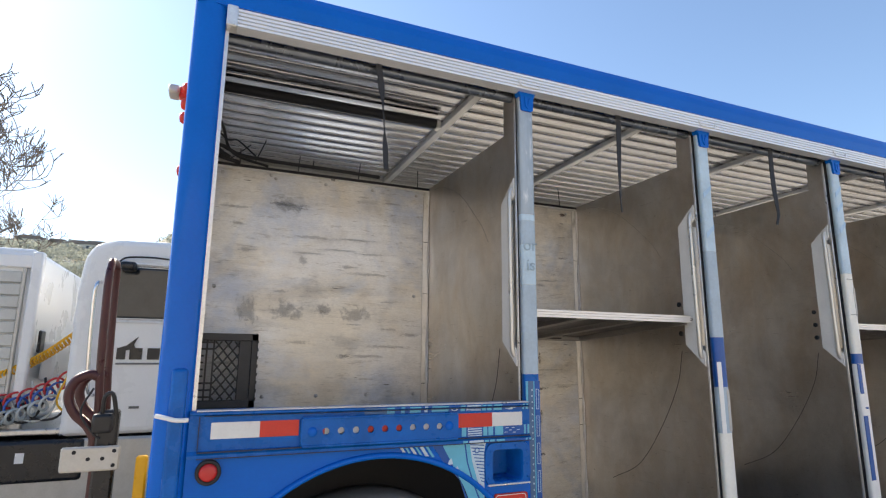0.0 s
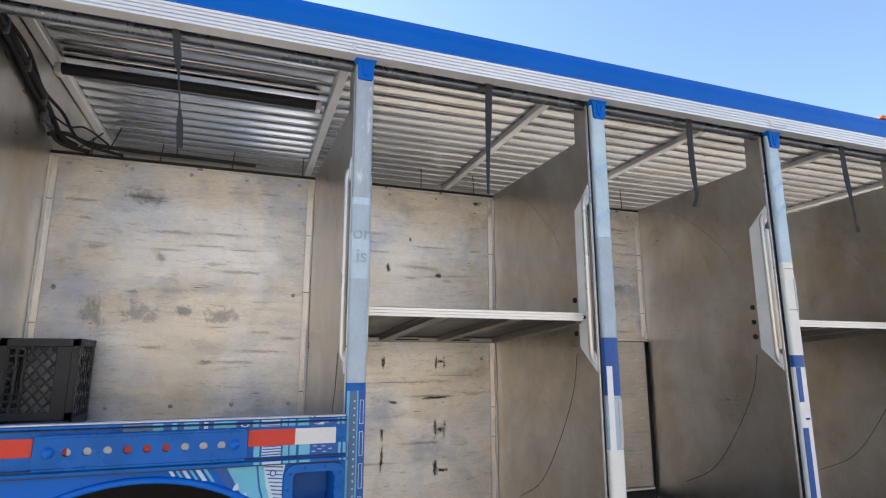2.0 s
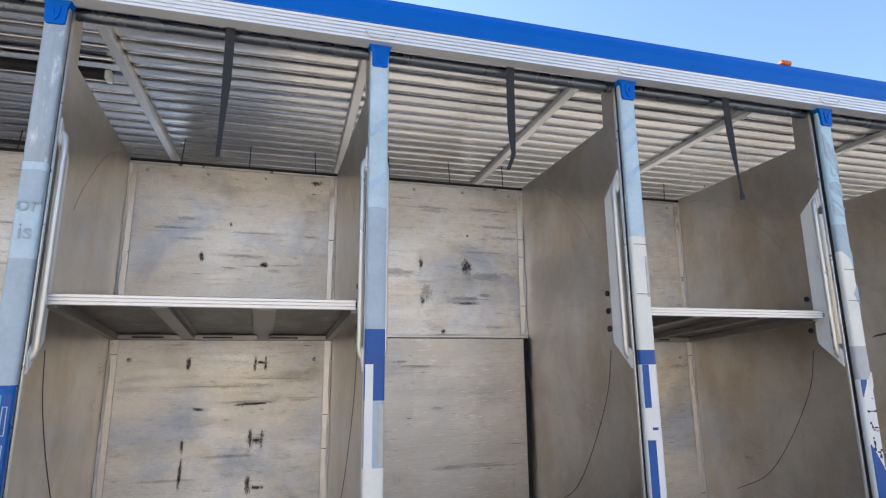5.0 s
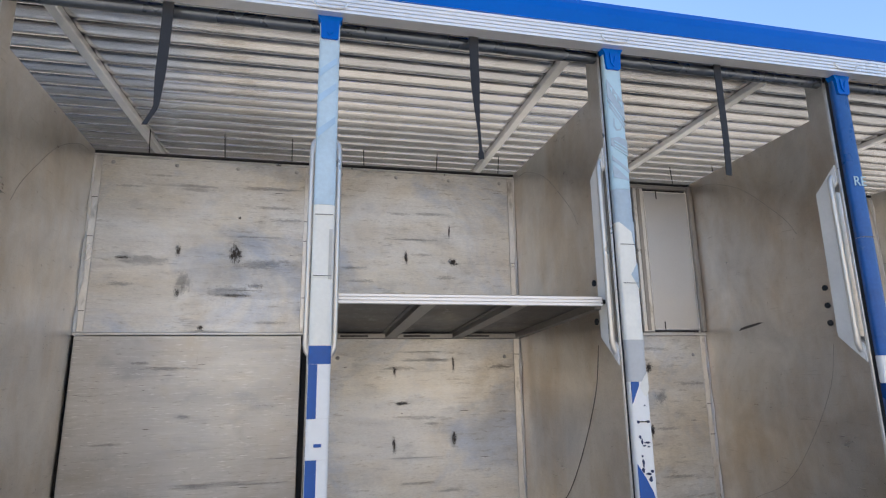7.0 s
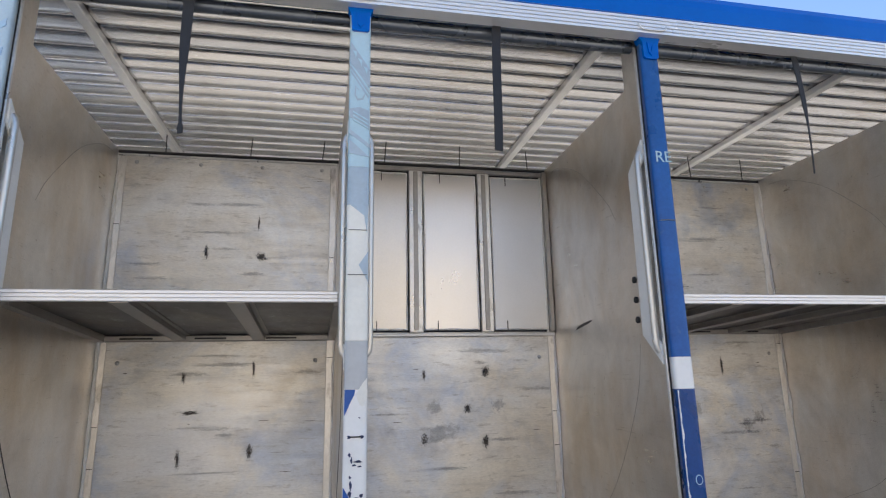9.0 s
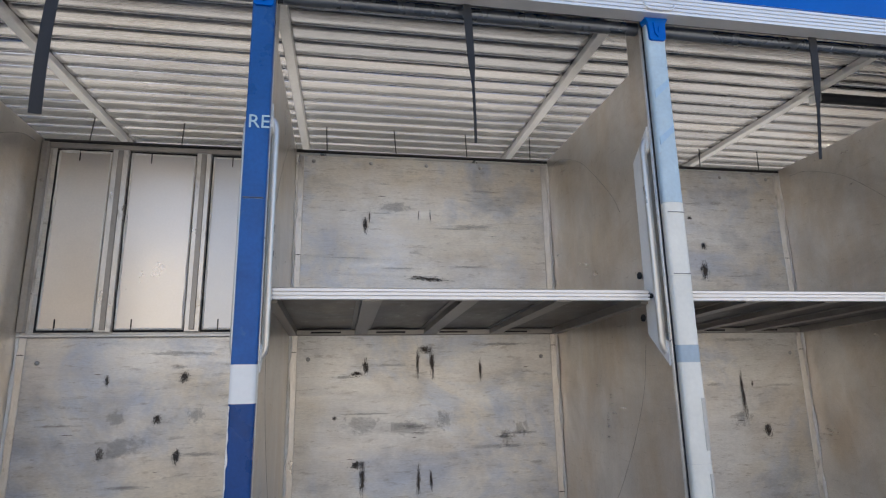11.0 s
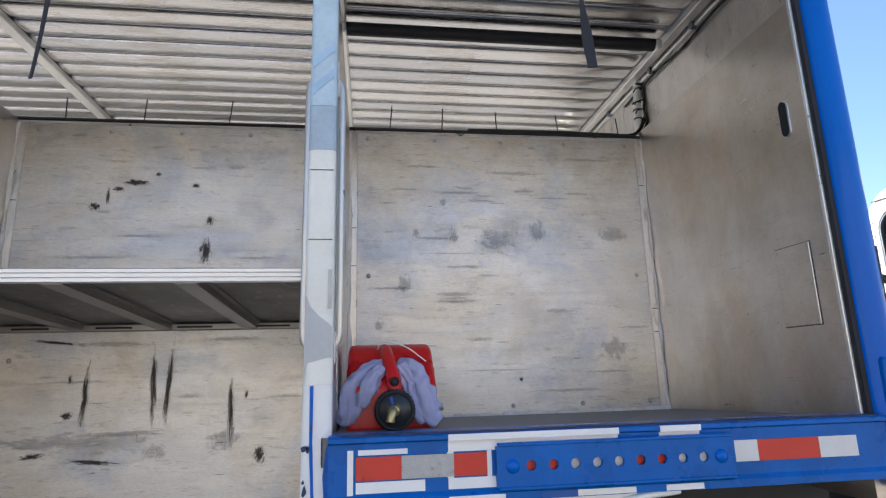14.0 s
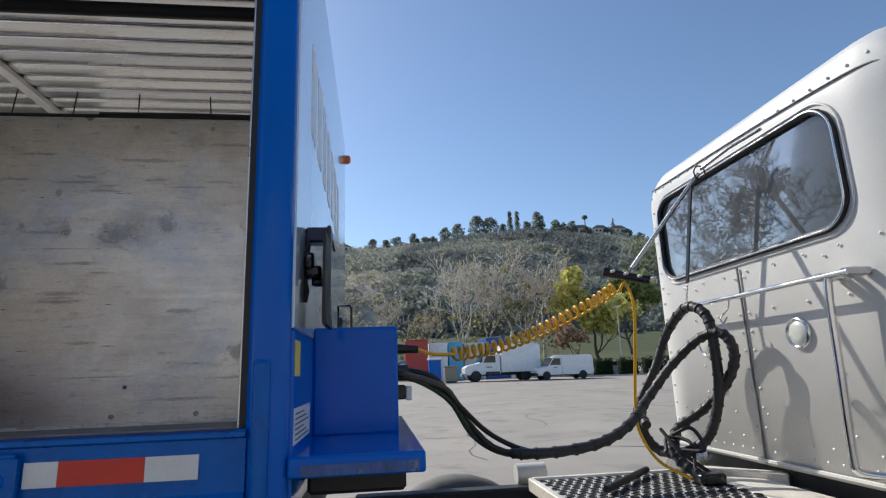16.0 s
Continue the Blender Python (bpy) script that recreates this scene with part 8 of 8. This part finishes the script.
zl = ground_z(56)
for k, (x, y, h, s) in enumerate(((20.8, 76, 17.0, 3), (24.0, 78, 16.0, 5), (28.6, 75, 18.6, 8), (33.2, 77, 16.6, 14), (10.5, 84, 13.0, 21), (14.5, 86, 12.0, 25))):
    tree("sycamore_tree", "tall bare sycamore with pale branches and sparse dry leaves", (x, y, zl), h, s, M_PALEBARK, M_DRYLEAF if k < 4 else M_GREYLEAF, 0.5, 9, 6, 0.24, 0.50, 0.55, "sycamores", 2 if k == 2 else 1, girth=0.022)
tree("yellow_tree", "broad yellow-green leafy tree behind the lot", (39.5, 72, zl), 13.0, 31, M_BARK, M_YELLOWLEAF, 1.1, 40, 4, 0.28, 0.55)
tree("yellow_tree", "yellow-green leafy tree behind the lot", (46.5, 78, zl), 13.5, 33, M_BARK, M_GREENLEAF, 1.15, 40, 4, 0.28, 0.55)
tree("autumn_tree", "small orange-leaved street tree", (33.5, 66, zl), 6.5, 36, M_BARK, M_ORANGELEAF, 0.6, 22, 4, 0.28, 0.6, None, "street trees")
tree("autumn_tree", "small orange-leaved street tree", (47.0, 63, zl), 7.4, 37, M_BARK, M_ORANGELEAF, 0.65, 22, 4, 0.28, 0.6, None, "street trees")
tree("autumn_tree", "small orange-leaved street tree", (57.5, 67, zl), 9.0, 39, M_BARK, M_ORANGELEAF, 0.7, 22, 4, 0.28, 0.6, None, "street trees")
tree("bare_tree", "leafless winter tree with fine twigs", (-16.6, 38.5, zl), 20.5, 44, M_TWIG, None, depth=7, fork=0.2, spread=0.62, girth=0.013)
tree("bare_tree", "leafless winter tree with fine twigs", (-15.0, 38.0, zl), 13.6, 52, M_TWIG, None, depth=7, fork=0.2, spread=0.6, girth=0.015)

# grass bank and hedges
bank = height_grid([5 + 4 * k for k in range(26)], [60 + 2 * k for k in range(20)], lambda x, y: zl + max(0.0, min(1.0, (y - 60) / 22)) * 3.0 + max(0.0, (y - 82) * 0.25) + 0.15 * math.sin(x * 0.7 + y))
tagged(part("grass_bank", bank, M_GRASS, None), "green grass bank rising to the hill", "grass", kind="structure")
for k in range(12):
    x = 29.0 + 2.6 * k
    rnd = random.Random(100 + k)
    cs = [(x + rnd.uniform(-0.95, 0.95), 53.0 + rnd.uniform(-0.7, 0.7), zl + rnd.uniform(0.15, 1.55)) for _ in range(110)]
    hd = thing("hedge", "clipped dark green hedge block on the planted strip", "hedge", "clipped hedges")
    clump_mesh("foliage", cs, [0.24] * len(cs), M_HEDGE, 200 + k, 14, 1.0, hd)
    part("core", box(x - 0.9, x + 0.9, 52.5, 53.6, zl, zl + 1.4, 0.2, 2), M_HEDGE, hd)
wl = part("low_wall", box(28, 110, 58.0, 58.2, zl - 0.3, zl + 0.5), M_KERB, None)
tagged(wl, "low pale wall along the street", "wall", kind="structure")
pole = thing("street_lamp", "slim grey street lamp beside the grass bank", "street lamp")
part("pole", sweep(bmesh.new(), [(37.2, 61, zl), (37.3, 61, 8.4)], [0.10, 0.06], 8), M_GREYMETAL, pole)
part("head", box(36.7, 37.5, 60.9, 61.1, 8.35, 8.5, 0.04, 2), M_GREYMETAL, pole)
pole2 = thing("street_lamp", "slim grey street lamp beside the grass bank", "street lamp")
part("pole", sweep(bmesh.new(), [(56.0, 75, zl), (56.0, 75, 9.5)], [0.10, 0.06], 8), M_GREYMETAL, pole2)


def wheel_at(owner, x, y, z, r=0.36, w=0.22):
    wh = part("wheel", lathe(bmesh.new(), [(r * 0.55, y), (r * 0.9, y - 0.01), (r, y + 0.04), (r, y + w - 0.04), (r * 0.9, y + w), (r * 0.55, y + w)], "y", (x, 0, z + r), 20), M_BLACK, owner)
    part("rim", lathe(bmesh.new(), [(r * 0.55, y + 0.01), (r * 0.45, y + 0.05), (r * 0.15, y + 0.03), (0.0005, y + 0.03)], "y", (x, 0, z + r), 16), M_GREYMETAL, wh)


def body_from(outline, y0, y1, bev):
    bm = prism(bmesh.new(), outline, "y", y0, y1)
    bmesh.ops.bevel(bm, geom=bm.edges[:], offset=bev, segments=3, profile=0.5, affect="EDGES")
    return bm


# white cargo van
vz = ground_z(48)
van = thing("cargo_van", "white cargo van parked on the lot", "van")
X = 23.0
part("body", body_from([(X, vz + 0.35), (X, vz + 0.95), (X + 1.0, vz + 1.15), (X + 1.55, vz + 1.95), (X + 2.0, vz + 2.08), (X + 5.1, vz + 2.08), (X + 5.25, vz + 1.9), (X + 5.3, vz + 0.35)], 47.0, 48.9, 0.10), M_LIFTEDWHITE, van)
part("side_window", slab([(X + 1.25, vz + 1.25), (X + 1.66, vz + 1.82), (X + 2.25, vz + 1.82), (X + 2.25, vz + 1.25)], 46.985, 47.02), M_DARKGLASS, van)
part("windscreen", slab([(X + 0.98, vz + 1.2), (X + 1.48, vz + 1.88), (X + 1.56, vz + 1.88), (X + 1.10, vz + 1.2)], 46.98, 48.9), M_DARKGLASS, van)
part("bumper", box(X - 0.08, X + 0.15, 46.95, 48.95, vz + 0.35, vz + 0.62, 0.04, 2), M_BLACKPAINT, van)
part("bumper", box(X + 5.2, X + 5.38, 46.95, 48.95, vz + 0.38, vz + 0.58, 0.04, 2), M_BLACKPAINT, van)
part("headlamp", box(X - 0.02, X + 0.22, 46.97, 47.3, vz + 0.72, vz + 0.92, 0.04, 2), M_LENS, van)
part("sill_strip", box(X + 1.3, X + 4.0, 46.985, 47.02, vz + 0.34, vz + 0.42), M_BLACKPAINT, van)
part("door_bar", box(X + 1.6, X + 1.95, 46.985, 47.02, vz + 1.0, vz + 1.08), M_SEAM, van)
part("door_seam", box(X + 2.35, X + 2.37, 46.985, 47.02, vz + 0.5, vz + 1.95), M_SEAM, van)
for x in (X + 0.95, X + 4.25):
    wheel_at(van, x, 46.96, vz, 0.37)
    wheel_at(van, x, 48.75, vz, 0.37)
# white box truck
bz = ground_z(50)
bxt = thing("box_truck", "white box truck with a hooded cab parked on the lot", "truck")
X = 17.05
part("cab", body_from([(X, bz + 0.6), (X + 0.02, bz + 1.25), (X + 0.35, bz + 1.45), (X + 1.35, bz + 1.62), (X + 1.75, bz + 2.35), (X + 2.1, bz + 2.45), (X + 3.3, bz + 2.45), (X + 3.3, bz + 0.6)], 49.1, 51.2, 0.10), M_LIFTEDWHITE, bxt)
part("box", box(X + 3.35, X + 7.0, 48.9, 51.4, bz + 0.75, bz + 3.15, 0.06, 2), M_LIFTEDWHITE, bxt, "plain white cargo box")
part("door_window", slab([(X + 1.75, bz + 1.65), (X + 2.0, bz + 2.25), (X + 2.85, bz + 2.25), (X + 2.85, bz + 1.65)], 49.08, 49.13), M_DARKGLASS, bxt)
part("windscreen", slab([(X + 1.36, bz + 1.64), (X + 1.70, bz + 2.28), (X + 1.78, bz + 2.28), (X + 1.46, bz + 1.64)], 49.08, 51.2), M_DARKGLASS, bxt)
part("bumper", box(X - 0.1, X + 0.2, 49.1, 51.2, bz + 0.45, bz + 0.75, 0.04, 2), M_GREYMETAL, bxt)
part("fender", sweep(bmesh.new(), [(X + 1.0 + 0.62 * math.cos(a), 49.12, bz + 0.55 + 0.62 * math.sin(a)) for a in (math.pi * k / 12 for k in range(13))], 0.05, 6), M_LIFTEDWHITE, bxt)
part("tank", box(X + 1.9, X + 3.2, 49.05, 49.5, bz + 0.5, bz + 0.85, 0.06, 2), M_BLACKPAINT, bxt)
part("door_bar", box(X + 2.0, X + 2.5, 49.08, 49.13, bz + 1.2, bz + 1.3), M_SEAM, bxt)
part("mirror", box(X + 1.5, X + 1.6, 48.85, 49.05, bz + 1.7, bz + 2.15, 0.03, 2), M_BLACKPAINT, bxt)
part("chassis", box(X + 0.4, X + 6.9, 49.6, 50.7, bz + 0.5, bz + 0.8), M_BLACK, bxt)
for x in (X + 1.0, X + 5.6):
    wheel_at(bxt, x, 49.0, bz, 0.48, 0.28)
    wheel_at(bxt, x, 50.9, bz, 0.48, 0.28)
# red tractor, containers, portable toilet and dumpster far off
rt = thing("red_truck", "red truck tractor seen end-on among containers", "truck")
part("cab", box(12.2, 14.6, 57.5, 60, zl + 0.9, zl + 4.3, 0.15, 3), M_REDPAINT, rt)
part("chassis", box(12.0, 15.6, 57.6, 59.8, zl + 0.45, zl + 0.95, 0.05), M_BLACK, rt)
for x in (12.8, 15.0):
    wheel_at(rt, x, 57.5, zl, 0.5, 0.3)
for k, (x0, x1, m, z1) in enumerate(((14.9, 16.9, M_LIFTEDWHITE, 4.3), (17.0, 18.6, M_CYAN, 4.35), (18.7, 21.0, M_SLATGREY, 4.2), (21.2, 23.6, M_NAVY, 4.7), (23.8, 27.0, M_LIFTEDWHITE, 4.0))):
    ct = thing("shipping_container", ("white", "light blue", "pale grey", "dark blue", "white")[k] + " steel container beyond the lot", "container", "containers")
    part("body", box(x0, x1, 59.5, 65, zl, zl + z1 - 0.3, 0.05), m, ct)
    for j in range(int((x1 - x0) / 0.3)):
        part("rib", box(x0 + 0.1 + 0.3 * j, x0 + 0.22 + 0.3 * j, 59.44, 59.5, zl + 0.1, zl + z1 - 0.45), m, ct)
    part("roof_bar", box(x0 - 0.02, x1 + 0.02, 59.42, 59.55, zl + z1 - 0.42, zl + z1 - 0.28), m, ct)
pt = thing("portable_toilet", "blue portable toilet cabin with a pale roof", "toilet cabin")
part("cabin", box(13.9, 15.0, 49.6, 50.7, bz, bz + 2.05, 0.05, 2), M_BLUE, pt)
part("roof", box(13.85, 15.05, 49.55, 50.75, bz + 2.05, bz + 2.25, 0.08, 3), M_LIFTEDWHITE, pt)
part("door", box(14.1, 14.8, 49.57, 49.6, bz + 0.1, bz + 1.95, 0.01), M_BLUE2, pt)
db = thing("dumpster", "tan ribbed waste bin beside the toilet cabin", "bin")
part("bin", box(15.4, 16.5, 49.6, 50.9, bz + 0.1, bz + 1.35, 0.06, 2), M_TAN, db)
part("lid", box(15.35, 16.55, 49.55, 50.95, bz + 1.35, bz + 1.47, 0.04, 2), M_TAN, db)
part("base", box(15.5, 16.4, 49.7, 50.8, bz, bz + 0.1), M_BLACK, db)
# cars beyond the hedges
for k, (x, col) in enumerate(((31.5, M_SLATGREY), (36.8, M_LIFTEDWHITE), (41.5, M_SLATGREY), (48.0, M_LIFTEDWHITE))):
    car = thing("parked_car", "pale car parked behind the hedge", "car", "cars behind the hedge")
    y = 55.6
    part("body", body_from([(x, zl + 0.3), (x, zl + 0.75), (x + 0.9, zl + 0.9), (x + 1.5, zl + 1.4), (x + 3.0, zl + 1.42), (x + 3.8, zl + 0.95), (x + 4.3, zl + 0.85), (x + 4.35, zl + 0.3)], y, y + 1.7, 0.09), col, car)
    part("glass", slab([(x + 1.05, zl + 0.93), (x + 1.55, zl + 1.34), (x + 2.95, zl + 1.34), (x + 3.55, zl + 0.95)], y - 0.015, y + 0.05), M_DARKGLASS, car)
    for u in (x + 0.8, x + 3.5):
        wheel_at(car, u, y - 0.03, zl, 0.31)

# ---- hill ----
EDGE = [(-1.2, 48), (-0.5, 50), (-0.324, 49.5), (-0.216, 49.0), (-0.13, 53), (-0.059, 69.5), (0.092, 71.5), (0.198, 75.5), (0.308, 77.5), (0.432, 79.0), (0.478, 78.5), (0.511, 75.0), (0.556, 71.0), (0.62, 67.5), (0.699, 72.5), (0.75, 77.5), (1.0, 80), (1.6, 70)]


def ridge(u):
    for (a, p), (b, q) in zip(EDGE, EDGE[1:]):
        if u <= b:
            t = max(0.0, min(1.0, (u - a) / (b - a)))
            return p + (q - p) * t * t * (3 - 2 * t)
    return EDGE[-1][1]


def hill_z(x, y):
    u = (x - 9.0) / (y + 1.4)
    t = max(0.0, min(1.0, (y - 98.0) / 202.0))
    n = noise.fractal(Vector((x * 0.012, y * 0.012, 0)), 1.0, 2.0, 4) * 9 * min(1, 4 * t) * (1 - t * 0.85)
    gully = 5 * math.sin(x * 0.045 + 1.4 * math.sin(y * 0.02)) * t * (1 - t) * 2
    crest = ridge(u)
    return 3.0 + (crest - 3.0) * (0.62 * t + 0.38 * t ** 0.45) + n + gully if y <= 300 else crest - (y - 300) * 0.12


HX = [-330 + 7 * k for k in range(115)]
HY = [96 + 6 * k for k in range(35)] + [302, 315, 340, 380]
tagged(part("hill", height_grid(HX, HY, hill_z), M_HILL, None), "scrub covered hillside behind the lot, soil colour paled to imitate haze", "hill", kind="structure")
r = random.Random(77)
dark, dry, thick = [[], []], [[], []], [[], []]
for _ in range(10800):
    y = 98 + 205 * r.random() ** 1.2
    x = 9 + (y + 1.4) * r.uniform(-0.42, 1.25)
    z = hill_z(x, y)
    band = noise.noise(Vector((x * 0.02, y * 0.03, 3.3)))
    grp = dark if band > -0.12 else dry
    u = (x - 9.0) / (y + 1.4)
    if 0.045 + 0.05 * band < u < 0.46 and y < 262 + 40 * band:
        grp = thick if band > -0.28 else dark
    s = r.uniform(0.8, 2.3) * (1.25 if grp is not dry else 0.7)
    grp[0].append((x, y, z + s * 0.25))
    grp[1].append(s)
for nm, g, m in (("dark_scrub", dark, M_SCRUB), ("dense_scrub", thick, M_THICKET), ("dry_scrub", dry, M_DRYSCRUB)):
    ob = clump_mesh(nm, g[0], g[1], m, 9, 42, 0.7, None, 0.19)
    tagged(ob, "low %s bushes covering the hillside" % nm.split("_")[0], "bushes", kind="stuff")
# trees and houses on the crest
cs, sz = [], []
for u, h, w in ((0.132, 8, 6), (0.156, 9, 6), (0.193, 12, 8), (0.218, 11, 8), (0.243, 7, 4), (0.257, 15, 2.6), (0.271, 14, 2.6), (0.290, 8, 5), (0.310, 14, 5), (0.318, 12, 4), (0.346, 9, 6), (0.362, 7, 5), (0.379, 8, 4.5), (-0.003, 5, 4), (0.022, 4, 4), (0.042, 5, 5), (0.072, 6, 4), (0.095, 4, 5), (0.11, 4, 4), (0.41, 4, 5), (0.45, 4, 5), (0.49, 4, 4), (0.515, 4, 4), (-0.26, 4, 3), (-0.235, 5, 3), (-0.30, 3, 3), (0.60, 6, 6), (0.64, 8, 7), (0.67, 10, 8), (0.70, 9, 8), (0.73, 10, 9), (0.76, 9, 8), (0.66, 13, 4), (0.08, 3, 3), (0.82, 8, 7), (0.87, 10, 8), (0.93, 9, 8), (0.98, 11, 7), (1.04, 9, 8), (1.10, 8, 8)):
    y = 292
    x = 9 + u * (y + 1.4)
    z0 = hill_z(x, y)
    for _ in range(int(24 + h * w * 2.0)):
        a, q, v = r.uniform(0, 2 * math.pi), r.random() ** 0.5, r.random()
        wide = 0.62 * w * (math.sin(math.pi * min(1.0, 0.12 + 0.86 * v)) ** 0.6 if w > 3 else 1.15 - v)
        cs.append((x + wide * q * math.cos(a), y + wide * q * math.sin(a), z0 + h * (0.04 + 0.94 * v)))
        sz.append(r.uniform(0.6, 1.25))
tagged(clump_mesh("crest_trees", cs, sz, M_FARTREE, 12, 22, 0.9, None, 0.30), "trees standing along the crest, leaf colour paled to imitate haze", "trees", kind="stuff")
lowc, lows = [], []
for _ in range(340):
    u = r.uniform(0.50, 0.78)
    y = r.uniform(150, 230)
    x = 9 + u * (y + 1.4)
    z0 = hill_z(x, y)
    for _ in range(5):
        lowc.append((x + r.gauss(0, 1.3), y + r.gauss(0, 1.3), z0 + 6.0 * r.random()))
        lows.append(r.uniform(0.8, 1.6))
tagged(clump_mesh("slope_trees", lowc, lows, M_SLOPETREE, 15, 12, 0.9, None, 0.36), "olive green trees on the lower slope, colour paled to imitate haze", "trees", kind="stuff")
palm = thing("palm_tree", "tall thin palm on the crest", "palm")
part("trunk", sweep(bmesh.new(), [(130.6, 299, 78), (130.9, 299, 86.8)], [0.35, 0.25], 6), M_BARK, palm)
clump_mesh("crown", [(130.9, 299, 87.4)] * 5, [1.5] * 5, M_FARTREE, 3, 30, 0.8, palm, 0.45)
con = thing("pine_tree", "slender conifer on the crest", "pine")
part("trunk", sweep(bmesh.new(), [(147.6, 299, 77.5), (147.9, 299, 87)], [0.35, 0.1], 6), M_BARK, con)
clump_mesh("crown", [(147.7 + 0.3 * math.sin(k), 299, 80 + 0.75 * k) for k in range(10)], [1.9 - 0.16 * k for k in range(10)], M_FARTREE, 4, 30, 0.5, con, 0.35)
for u, w, h, y in ((0.392, 9, 3.5, 296), (0.43, 8, 3.2, 296), (0.465, 10, 3.0, 297), (-0.285, 12, 3.5, 295), (-0.25, 10, 3, 295), (-0.225, 9, 3.2, 280), (-0.20, 14, 3, 270), (-0.06, 10, 3, 285)):
    hx = 9 + u * (y + 1.4)
    hz = hill_z(hx, y) - 0.5
    hs_ = thing("hill_house", "small pale house on the hillside", "house", "houses on the hill")
    part("wall", box(hx - w / 2, hx + w / 2, y - 3, y + 3, hz, hz + h, 0.05), M_HOUSE, hs_)
    part("roof", prism(bmesh.new(), [(hx - w / 2 - 0.5, hz + h), (hx + w / 2 + 0.5, hz + h), (hx + w / 4, hz + h + 1.6), (hx - w / 4, hz + h + 1.6)], "y", y - 3.4, y + 3.4), M_HOUSEROOF, hs_)
    for k in range(3):
        part("window", box(hx - w * 0.3 + w * 0.27 * k, hx - w * 0.3 + w * 0.27 * k + 1.1, y - 3.06, y - 2.9, hz + 1.2, hz + 2.3), M_DARKGLASS, hs_)
